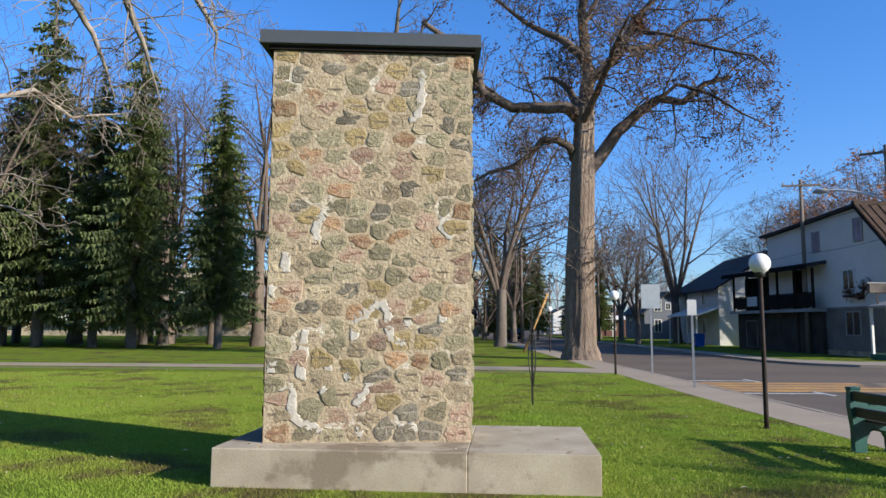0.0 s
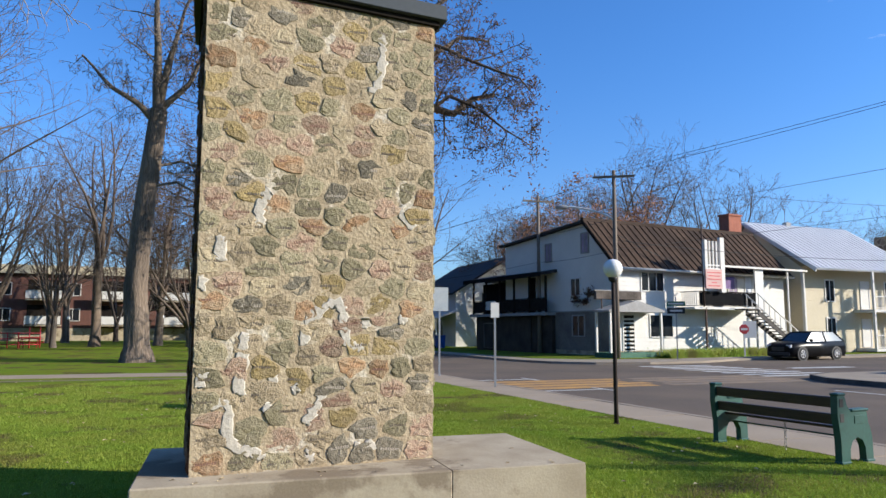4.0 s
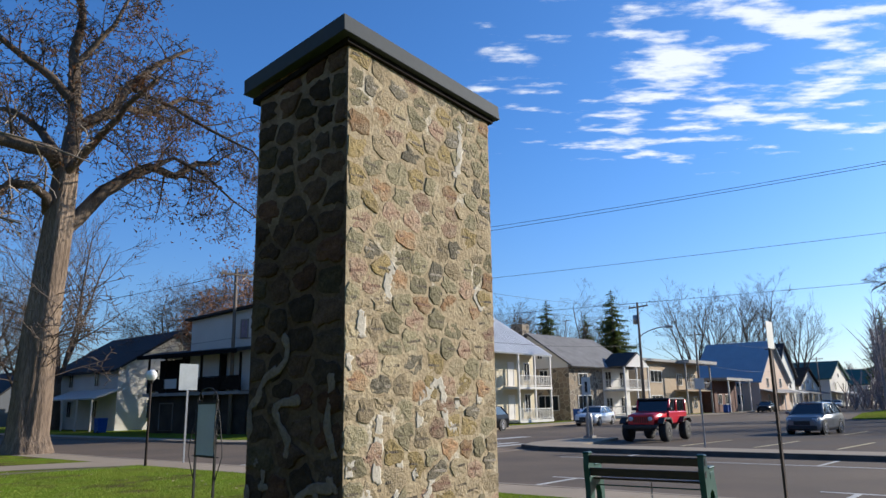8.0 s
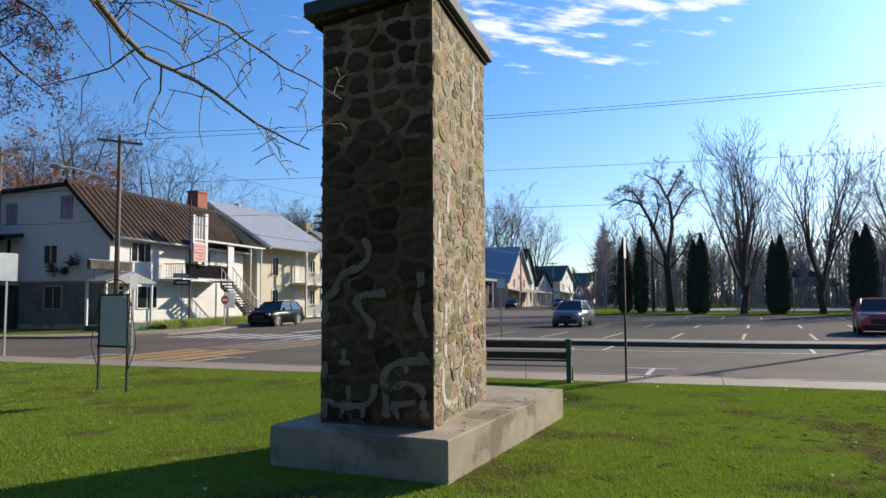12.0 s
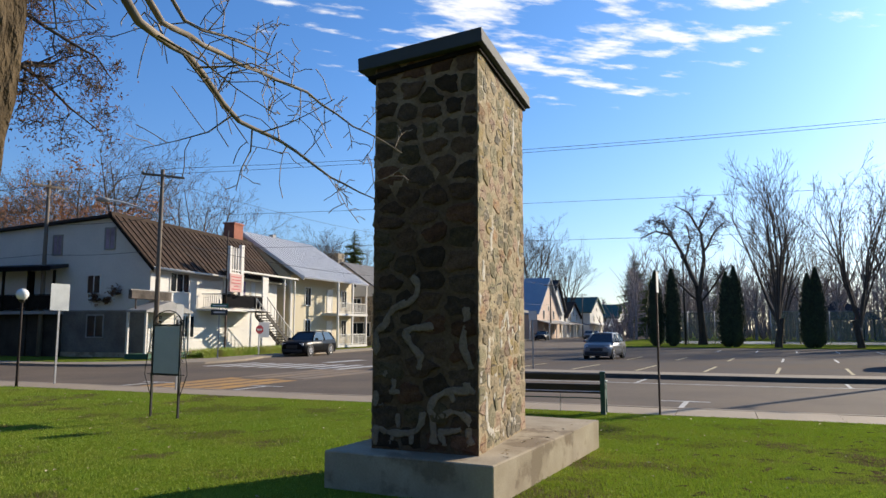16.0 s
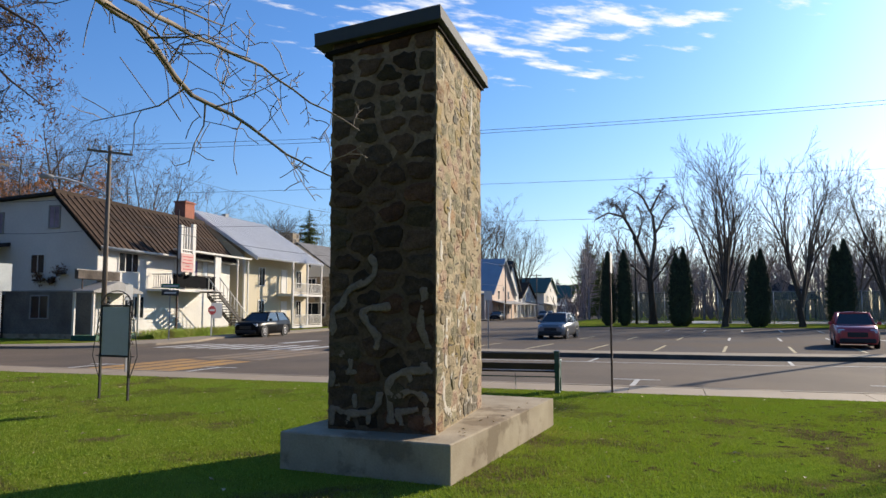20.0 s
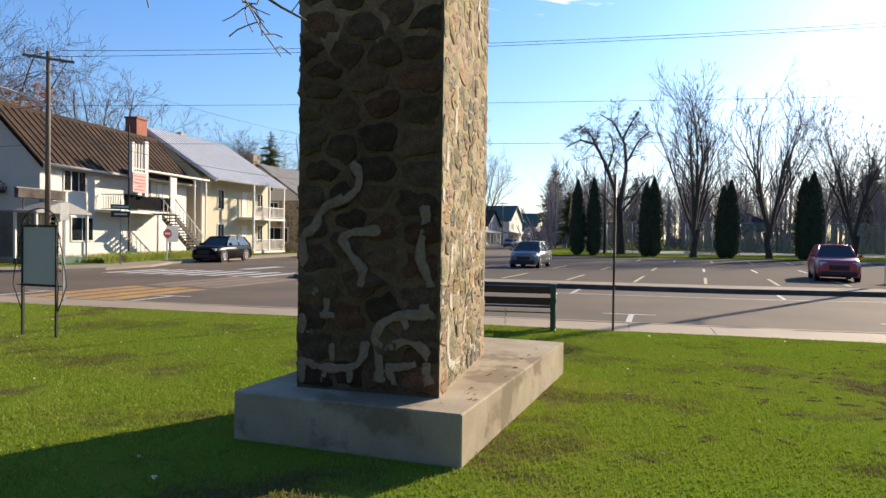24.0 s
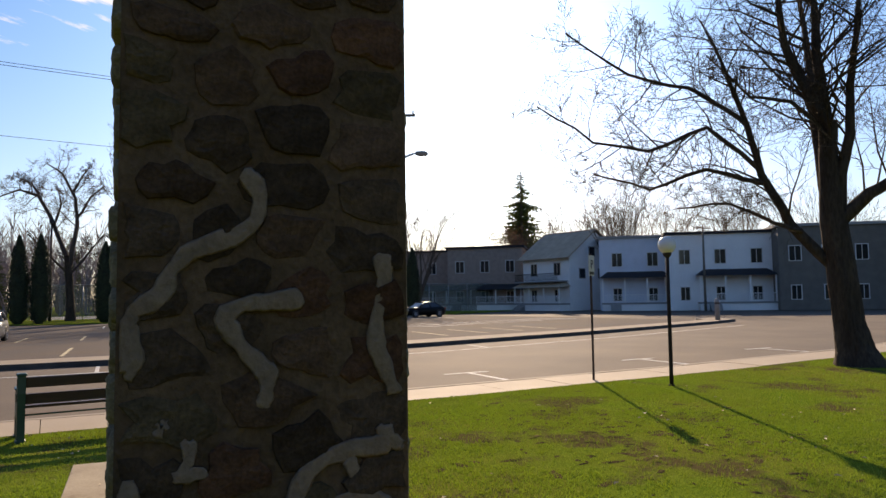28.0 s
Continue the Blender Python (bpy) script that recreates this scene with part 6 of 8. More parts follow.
for k in range(26):
    a, z = rng.uniform(0, 6.28), rng.uniform(2.0, 6.5)
    grow(sprouts, Vector((gx + math.cos(a) * 0.62, gy + math.sin(a) * 0.62, z)), Vector((math.cos(a), math.sin(a), 0.5)), rng.uniform(1.2, 3.2), 0.025, rng, 2, -0.06, stips, sub=(4, 4))
part("sprout_growth", raw_mesh("sprout_growth", sprouts, M_TWIG), None, great)
solid("squirrel_nest", leaf_cloud([(Vector((0, 0, 0)), Vector((0, 0, 1)))], rng, 500, 0.14, 0.24), M_DEADLEAF, "ball of dead leaves caught in a fork", "nest", m=pose(gx + 3.1, gy - 0.5, 16.8))

# the leaning maple behind the path
TWIG[:] = [0.01, 0.014]
rng = np.random.default_rng(61)
maple = thing("leaning_tree", "tall pale-barked maple with spreading bare limbs", "tree")
wood, twigs, tips = MB(), MB(), []
mx, my = -0.5, 31.0
trunk_tube(wood, [(mx, my, -0.1), (mx - 0.05, my, 0.8), (mx - 0.2, my, 3.5), (mx + 0.0, my - 0.3, 7.0), (mx + 0.45, my - 0.9, 12.2)], [0.85, 0.58, 0.52, 0.47, 0.4], rng, 56, 0.05, 0.022)
for line, r in (([(0.4, -0.9, 12.0), (0.9, -1.1, 12.6), (1.8, -1.4, 13.5), (2.2, -1.8, 14.6), (2.8, -2.5, 16.6)], 0.2), ([(0.45, -0.9, 12.1), (0.7, -1.5, 13.9), (1.0, -1.9, 15.2), (1.6, -2.3, 17.5)], 0.24), ([(0.4, -0.9, 12.0), (0.3, -1.5, 14.0), (0.2, -2.1, 17.0), (0.4, -2.4, 20.0)], 0.26), ([(0.3, -0.85, 11.6), (-0.5, -1.0, 12.4), (-1.6, -1.1, 12.9), (-3.0, -1.0, 14.4)], 0.2), ([(0.2, -0.5, 9.4), (1.6, 0.4, 10.0), (3.0, 0.8, 9.8)], 0.08), ([(0.1, -0.5, 8.4), (1.4, -1.2, 8.6), (2.6, -1.8, 7.9)], 0.07)):
    limb(twigs, [(mx + x, my + y, z) for x, y, z in line], r, 0.05, rng, 3, -0.03, tips, sub=(12, 7, 5), scale=0.4, wander=0.22)
part("trunk", wood, M_BARK_PALE, maple, "pale furrowed trunk")
part("crown", raw_mesh("crown", twigs, M_BARK), None, maple)

TWIG[:] = [0.0035, 0.012]
# the near tree whose bough hangs over the lawn
rng = np.random.default_rng(31)
near = thing("near_tree", "rough-barked old tree with a drooping bare bough", "tree")
wood, twigs, tips = MB(), MB(), []
trunk_tube(wood, [(-5.76, 0.4, -0.1), (-5.75, 0.38, 0.5), (-5.72, 0.36, 1.6), (-5.64, 0.3, 2.8), (-5.55, 0.24, 5.5)], [0.62, 0.45, 0.41, 0.405, 0.385], rng, 96, 0.04, 0.05)
limb(twigs, [(-5.5, 0.2, 4.9), (-5.1, 0.6, 4.2)] + [(-4.54, 0.23, 3.19), (-4.07, 0.35, 3.21), (-3.41, 0.47, 3.03), (-3.08, 0.39, 2.98), (-2.68, 0.22, 2.79), (-2.41, -0.01, 2.66)], 0.03, 0.005, rng, 2, -0.16, tips, sub=(15, 4), scale=0.16, first=0.3, wander=0.26)
limb(twigs, [(-5.5, 0.2, 5.1), (-5.0, 0.6, 4.4)] + [(-4.34, 0.28, 3.29), (-3.96, 0.33, 3.32), (-3.43, 0.33, 3.34), (-2.98, 0.24, 3.33), (-2.6, 0.09, 3.18), (-2.12, -0.1, 3.07)], 0.024, 0.004, rng, 2, -0.14, tips, sub=(14, 4), scale=0.095, first=0.35, wander=0.26)
limb(twigs, [(-5.5, 0.2, 5.2), (-4.9, 0.7, 4.6)] + [(-4.06, 0.37, 3.42), (-3.62, 0.33, 3.46), (-3.34, 0.29, 3.48)], 0.018, 0.004, rng, 2, -0.16, tips, sub=(10, 4), scale=0.16, first=0.35, wander=0.26)
for line, r in (([(-5.5, 0.2, 5.4), (-6.4, 1.6, 8.0), (-7.4, 2.4, 11.0)], 0.26), ([(-5.5, 0.2, 5.4), (-5.2, 0.0, 8.5), (-4.6, -0.2, 12.5)], 0.3), ([(-5.5, 0.2, 5.4), (-7.2, -0.6, 7.5), (-9.0, -1.0, 9.5)], 0.2)):
    limb(twigs, line, r, 0.03, rng, 2, -0.02, tips, sub=(8, 4), scale=0.3, first=0.3)
part("trunk", wood, M_BARK_ROUGH, near, "deeply furrowed grey-brown trunk")
part("crown", raw_mesh("crown", twigs, M_TWIGPALE), None, near)

TWIG[:] = [0.006, 0.012]
# a tree at the park edge whose twigs hang over the lawn
rng = np.random.default_rng(33)
edge_tree = thing("park_edge_tree", "bare park tree with long hanging branches", "tree")
wood, twigs, tips = MB(), MB(), []
trunk_tube(wood, [(-13.2, 7.6, -0.1), (-13.2, 7.6, 0.6), (-13.1, 7.5, 3.0), (-13.0, 7.4, 7.0)], [0.62, 0.45, 0.4, 0.34], rng, 16, 0.05)
for line, r in (([(-13, 7.4, 6.6), (-9, 6, 11)] + [(-4.37, 3.33, 7.43), (-4.22, 3.62, 7.0), (-4.1, 4.1, 6.61), (-4.0, 4.48, 6.05), (-3.96, 4.78, 5.58)], 0.12), ([(-13, 7.4, 6.8), (-9, 5.5, 11.5)] + [(-3.22, 2.82, 7.17), (-3.12, 3.38, 6.6), (-3.01, 3.73, 6.17), (-2.9, 4.14, 5.43)], 0.13), ([(-13, 7.4, 7), (-9, 6.5, 12)] + [(-2.51, 3.99, 7.8), (-2.39, 4.28, 7.32), (-2.12, 4.58, 6.83), (-2.2, 4.74, 6.37)], 0.13),
                ([(-13.1, 7.5, 4.2), (-9, 4, 4.6)] + [(-4.11, 1.02, 4.42), (-3.94, 2.18, 4.96), (-3.61, 2.68, 4.7), (-3.02, 3.23, 4.95)], 0.07), ([(-13, 7.4, 6.8), (-13.5, 9, 10), (-12.5, 11, 14)], 0.25), ([(-13, 7.4, 6.8), (-15, 7, 10), (-17, 6, 13)], 0.22)):
    limb(twigs, line, r, 0.008, rng, 2, -0.2, tips, sub=(16, 5), scale=0.09, first=0.4, wander=0.25)
part("trunk", wood, M_BARK_PALE, edge_tree)
part("crown", raw_mesh("crown", twigs, M_TWIGPALE), None, edge_tree)

TWIG[:] = [0.005, 0.013]
# the tree at the street bend, seen against the sun
rng = np.random.default_rng(52)
bend = thing("bend_tree", "dark bare maple with ascending limbs by the pavement", "tree")
wood, twigs, tips = MB(), MB(), []
trunk_tube(wood, [(6.98, -15.2, -0.1), (7.05, -15.15, 0.35), (7.12, -15.1, 1.0), (7.28, -14.97, 3.4), (7.2, -14.72, 5.6)], [0.6, 0.42, 0.34, 0.3, 0.17], rng, 48, 0.04, 0.02)
for line, r in [([(7.38, -14.97, 2.4), (7.95, -14.3, 3.35), (8.2, -13.6, 4.6), (8.15, -13.1, 5.8), (8.05, -12.4, 6.8), (8.1, -11.6, 8.0)], 0.2),
                ([(7.28, -14.95, 3.5), (7.1, -14.7, 5.6), (7.4, -13.8, 7.1), (7.3, -13.2, 8.6), (7.3, -12.4, 11)], 0.26), ([(7.28, -14.95, 3.5), (7.19, -14.7, 5.6), (7.2, -14.5, 7.4), (7.1, -14.3, 9), (7.0, -14, 13)], 0.28),
                ([(7.2, -15.0, 3.4), (6.6, -15.3, 4.0), (6.0, -15.6, 4.4), (4.8, -16.4, 6.5), (4.2, -17, 9)], 0.25), ([(7.3, -14.9, 3.5), (7.9, -15.4, 6), (8.8, -16.4, 9), (9.2, -17, 12)], 0.24), ([(7.2, -15, 3.5), (6.6, -14.9, 6.5), (6.0, -14.6, 10)], 0.22),
                ([(8.16, -13.05, 5.84), (8.77, -11.9, 6.61), (9.49, -10.62, 6.98), (10.03, -9.2, 7.96)], 0.085), ([(8.23, -13.52, 4.73), (8.71, -12.37, 5.75), (9.55, -11.33, 5.2), (10.2, -10.12, 5.49), (10.72, -8.83, 6.31)], 0.085), ([(8.17, -13.63, 4.38), (8.86, -12.49, 4.75), (9.75, -11.49, 4.33), (10.48, -10.33, 4.72)], 0.085), ([(7.7, -14.37, 3.19), (8.07, -13.85, 3.42), (8.7, -13.04, 3.93), (9.46, -12.13, 3.84)], 0.085), ([(7.11, -14.75, 5.45), (7.51, -13.91, 6.26), (7.94, -13.05, 6.4), (8.26, -11.93, 7.29)], 0.085)]:
    limb(twigs, line, r * 0.74, 0.02, rng, 3, 0.02, tips, sub=(18, 9, 5), scale=0.34, spread=0.62, first=0.2, wander=0.2)
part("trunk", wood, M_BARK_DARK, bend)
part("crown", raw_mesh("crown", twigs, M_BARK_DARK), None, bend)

TWIG[:] = [0.011, 0.012]
# spruces and bare trees of the park
s1, s2, s3 = spruce(1, 20, 4.2, "tall dark spruce in the park", 0.13, "park spruces"), spruce(2, 22, 4.6, "tall dark spruce in the park", 0.1, "park spruces"), spruce(3, 19, 4.3, "tall dark spruce in the park", 0.14, "park spruces")
for ob, x, y, r in ((s1, -17.5, 56, 0), (s3, -13, 41.3, 40), (s2, -27, 44.5, 90)):
    ob.matrix_basis = pose(x, y, 0, 0, 0, r)
for ob, x, y, r, k in ((s2, -22, 51, 20, 1.05), (s3, -22.6, 43.6, 150, 1.1), (s3, -34, 54, 10, 1.3), (s1, -31, 47, 100, 1.1), (s3, -25, 60, 310, 1.1), (s1, -42, 58, 60, 1.25), (s2, -19, 41.6, 70, 1.07), (s1, 12.5, 92, 10, 0.7), (s3, 17, 105, 60, 0.75), (s2, 6, 110, 200, 0.65),
                       (s1, 118, 58, 0, 0.9), (s2, 83, 46, 0, 0.72), (s3, 66, 47, 30, 0.65), (s3, 175, -3, 30, 0.9), (s1, 98.9, -70.8, 80, 1.2), (s1, 88, 38.5, 200, 0.85), (s1, 20.2, 90.0, 298, 0.55), (s3, 22.7, 83.2, 360, 0.62), (s2, 8.7, 75.9, 150, 0.6), (s3, 11.4, 71.4, 215, 0.66), (s1, 14.2, 79.0, 240, 0.6), (s2, 118, 8.5, 70, 0.5), (s2, 132, -42, 10, 0.8)):
    c = copy_thing(ob, pose(x, y, 0, 0, 0, r) @ Matrix.Diagonal((k, k, k, 1)))
    broad = k * (1.5 if x > 60 else 1.0)
    c.scale = (broad, broad, k)
# unseen belt of spruces added round the park behind the walk, blocking sky light
for i in range(26):
    a = radians(198 + i * 5.0)
    d = 40 + 9 * (i % 3) + 2.5 * math.sin(i * 2.1)
    k = 0.95 + 0.2 * math.sin(i * 1.7)
    c = copy_thing((s1, s2, s3)[i % 3], pose(-3 + d * math.sin(a), d * math.cos(a), 0, 0, 0, i * 53))
    c.scale = (k * 1.25, k * 1.25, k)
far_spruce = copy_thing(s1, pose(170, 16.5, 0, 0, 0, 70))
far_spruce.scale = (1.5, 1.5, 1.0)
t1 = bare_tree(11, 20, 0.4, "tall bare tree with upright limbs", "bare trees", 5, 0.03, sub=(9, 6, 4))
t2 = bare_tree(12, 17, 0.34, "tall bare tree with upright limbs", "bare trees", 6, 0.05, lean=0.34, sub=(8, 6, 4), spread=0.5)
t3 = bare_tree(13, 14, 0.27, "slender bare tree with fine twigs", "bare trees", 7, 0.06, lean=0.26, clear=0.16, sub=(8, 6, 3), spread=0.4, bark=M_BARK_DARK, twig=M_TWIGDARK)
t4 = bare_tree(14, 16, 0.36, "bare tree with reddish leaf remains", "bare trees", 7, -0.07, lean=0.32, leaves=4, sub=(10, 7, 5))
t5 = bare_tree(15, 13, 0.3, "bare shrubby tree with drooping twigs", "bare trees", 8, -0.06, lean=0.7, clear=0.12, leaves=1, spread=0.75)
for ob, x, y in ((t1, -19.5, 48.5), (t2, -11.1, 59), (t3, 66.5, -7.4), (t4, 6.8, 47.5), (t5, 3.6, 60)):
    ob.matrix_basis = pose(x, y, 0)
s2.scale = (1.25, 1.25, 1.28)
t3.scale = (1.15, 1.15, 1.2)
t4.scale = (1.2, 1.2, 1.25)
rust = bare_tree(18, 13.6, 0.3, "broad tree still holding rusty orange leaves", "", 8, -0.03, lean=0.6, clear=0.2, leaves=4, sub=(8, 6, 4), spread=0.7, leaf=M_RUSTLEAF)
rust.matrix_basis = pose(34.0, 44.0, 0)
t6 = bare_tree(16, 25, 0.46, "tall bare tree with a long clear trunk", "bare trees", 5, 0.03, lean=0.22, clear=0.34, sub=(9, 6, 4), bark=M_BARK_PALE)
t6.matrix_basis = pose(-11.7, 46.8, 0)
MORE = [(t2, -6.9, 60, 200, 0.72), (t1, -8.0, 83, 30, 1.0), (t2, -9.5, 82, 80, 0.9), (t1, -31, 42, 120, 1.1), (t2, -37, 50, 200, 1.2), (t3, -13.5, 62, 10, 1.2), (t4, -29, 66, 60, 1.2), (t2, 9.8, 66, 20, 0.95), (t1, 10.2, 110, 60, 0.9), (t5, 7.2, 72, 100, 1.0),
        (t2, 22.5, 72, 140, 0.95), (t4, 36, 62, 10, 0.9), (t4, 33, 50, 210, 0.8), (t1, 44, 56, 300, 0.75), (t2, 52, 58, 30, 0.75), (t3, 60, 50, 30, 0.9), (t1, 72, 52, 80, 0.75), (t2, 100, 58, 10, 0.9), (t3, 92, 56, 40, 1.1), (t1, 112, 60, 140, 0.9), (t3, 135, 60, 0, 1.2),
        (t2, 145.1, 47.2, 70, 1.45), (t3, 153.6, 43.8, 120, 1.6), (t2, 150.5, 36.4, 175, 1.5), (t3, 161.9, 31.6, 240, 1.5), (t2, 25.8, 63.4, 33, 1.25), (t4, 45.8, 57.6, 70, 1.2),
        (t1, 45.9, 52, 20, 1.02), (t2, 53.3, 48.6, 130, 1.05), (t2, 90.6, 53.6, 20, 1.0), (t1, 96.7, 47.2, 20, 0.9),
        (t2, 84.5, -70.4, 20, 1.0), (t1, 78, -73.7, 70, 0.9), (t2, 73, -78, 150, 1.0), (t2, 66, -84, 250, 1.0),
        (t6, -20.8, 53.3, 60, 1.0), (t6, -16.5, 51.6, 200, 0.9), (t6, -27.5, 51, 130, 1.1), (t6, -4.0, 63, 30, 0.9), (t6, 5.6, 74, 80, 0.75), (t4, 1.2, 66, 80, 1.1),
        (t3, 67, -14.2, 130, 1.12),  (t3, 84, -9, 220, 1.0), (t1, 98, -14, 10, 0.7), (t3, 68, -21.5, 300, 1.0), (t2, 90, -24, 45, 0.8), (t3, 82, -31, 140, 1.05), (t1, 102, -30, 90, 0.75), (t3, 70, -36, 90, 0.95), (t2, 90, -40, 190, 0.85),
        (t3, 66, -62, 10, 1.1), (t2, 74, -70, 60, 0.9), (t1, 58, -76, 120, 0.8), (t3, 48, -80, 200, 1.0), (t4, 84, -60, 30, 0.8), (t2, 40, -88, 10, 0.9), (t4, 19.5, 55, 60, 0.7), (t3, 0, 70, 60, 1.1), (t1, -45, 70, 60, 1.1), (t3, -3, 88, 160, 1.1), (t5, -30, 80, 20, 1.2)]
for ob, x, y, r, k in MORE:
    c = copy_thing(ob, pose(x, y, 0, 0, 0, r))
    c.scale = (k, k, k)
# the contorted tree at the end of the lot
TWIG[:] = [0.012, 0.016]
rng = np.random.default_rng(88)
crooked = thing("crooked_tree", "dark crooked bare tree with arching limbs and dense twigs", "tree")
wood, twigs, tips = MB(), MB(), []
trunk_tube(wood, [(76, -0.6, -0.1), (76, -0.6, 0.8), (76, -0.4, 4.0), (76, -0.2, 6.4)], [0.55, 0.4, 0.34, 0.28], rng, 18, 0.05)
for line, r in (([(0, 0.3, 5.6), (0.4, 1.5, 9.2), (0, 3.0, 12.2), (-0.5, 4.6, 12.6), (-0.6, 6.2, 11.8)], 0.24), ([(0, 0.2, 5.4), (-0.3, -0.4, 9.4), (0.3, -0.2, 12.2), (0.2, 1.0, 14.6), (0, 2.4, 15.4)], 0.24),
                ([(0, 2.4, 11.2), (0.4, 3.6, 13.4), (0.2, 5.0, 14.0)], 0.13), ([(-0.1, -0.3, 10.0), (0.6, -1.6, 12.4), (0.4, -2.8, 13.6)], 0.14), ([(0.1, 0, 12.8), (0.5, -0.9, 14.6), (0.2, -1.6, 15.6)], 0.12),
                ([(0, 0.2, 4.4), (0.5, -1.4, 6.6), (0.2, -2.8, 8.6)], 0.14), ([(0, 0.4, 4.8), (-0.6, 2.4, 6.8), (-0.3, 3.8, 8.4)], 0.13), ([(0.2, 1.6, 9.4), (1.4, 1.0, 11.6), (2.2, 1.4, 13.6)], 0.13)):
    limb(twigs, [(76 + x, -0.6 + y, z) for x, y, z in line], r, 0.05, rng, 3, 0.0, tips, sub=(15, 9, 5), scale=0.32, wander=0.3)
part("trunk", wood, M_BARK_DARK, crooked)
part("crown", raw_mesh("crown", twigs, M_TWIGDARK), None, crooked)
c1, c2 = cedar(21, 7.6, 1.8, 2), cedar(22, 7.4, 1.7, 1)
c1.matrix_basis, c2.matrix_basis = pose(67.2, -3.4, 0, 0, 0, 80), pose(67.6, 3.6, 0)
for ob, x, y, r, k in ((c2, 67.6, 2.0, 40, 1.02), (c1, 66.8, -10.4, 100, 0.95), (c1, 66.6, -17.4, 70, 1.05), (c1, 66.2, -25.8, 90, 1.08), (c2, 66, -33, 10, 0.95)):
    c = copy_thing(ob, pose(x, y, 0, 0, 0, r))
    c.scale = (k, k, k)

# the far woods, too many to count
rng = np.random.default_rng(9)
mb = MB()
for a0, a1, d0, d1, n in ((-60, 20, 125, 190, 90), (20, 60, 150, 240, 60), (55, 84, 190, 300, 40), (84, 116, 112, 200, 330), (116, 185, 125, 180, 110)):
    for _ in range(n):
        a, d = radians(rng.uniform(a0, a1)), rng.uniform(d0, d1)
        x, y, h = d * math.sin(a), d * math.cos(a), rng.uniform(9, 17)
        mb.tube([(x, y, -0.2), (x, y, h * 0.4), (x + rng.normal(0, 0.5), y + rng.normal(0, 0.5), h)], [0.25, 0.16, 0.02], 3, caps=False)
        for k in range(26):
            z = h * rng.uniform(0.2, 0.9)
            b, L = rng.uniform(0, 6.28), (h - z) * rng.uniform(0.3, 0.7) + 0.6
            mb.tube([(x, y, z), (x + math.cos(b) * L * 0.3, y + math.sin(b) * L * 0.3, z + L * 0.6), (x + math.cos(b) * L * 0.6, y + math.sin(b) * L * 0.6, z + L)], [0.06, 0.045, 0.01], 3, caps=False)
for _ in range(320):
    a, d = radians(rng.uniform(82, 118)), rng.uniform(112, 170)
    x, y, h = d * math.sin(a), d * math.cos(a), rng.uniform(2.5, 6.5)
    for k in range(5):
        b, L = rng.uniform(0, 6.28), h * rng.uniform(0.7, 1.1)
        mb.tube([(x, y, -0.1), (x + math.cos(b) * L * 0.2, y + math.sin(b) * L * 0.2, L * 0.6), (x + math.cos(b) * L * 0.45, y + math.sin(b) * L * 0.45, L)], [0.1, 0.08, 0.02], 3, caps=False)
tagged(part("far_woods", mb, M_FARWOOD, raw=True), "bare distant woods in a haze-paled grey", "woods", kind="stuff")


# ---- street furniture ----
def post_lamp(h):
    t = thing("post_lamp", "black post lamp with an opal white globe", "lamp", "globe lamps")
    part("post", MB().lathe([(0.04, -0.05), (0.038, 0.3), (0.036, h * 0.5), (0.034, h - 0.2)], 12), M_POST, t)
    part("collar", MB().lathe([(0.04, h - 0.24), (0.075, h - 0.2), (0.085, h - 0.16), (0.07, h - 0.13)], 14), M_BLACK, t)
    part("base_collar", MB().lathe([(0.06, -0.02), (0.058, 0.02), (0.04, 0.03)], 12), M_POST, t)
    prof = [(0.17 * math.sin(math.pi * k / 16) + 0.0005, -0.17 * math.cos(math.pi * k / 16)) for k in range(17)]
    part("globe", MB().lathe(prof, 24, at=(0, 0, h)), M_GLOBE, t, "opal white glass globe")
    return t


lamp = post_lamp(2.67)
lamp.matrix_basis = pose(7.16, 3.87, 0)
for x, y in ((7.92, 16.6), (6.82, -8.92), (9.0, 37.4), (-7.5, 80), (-9.5, 82), (1.5, 66)):
    copy_thing(lamp, pose(x, y, 0))


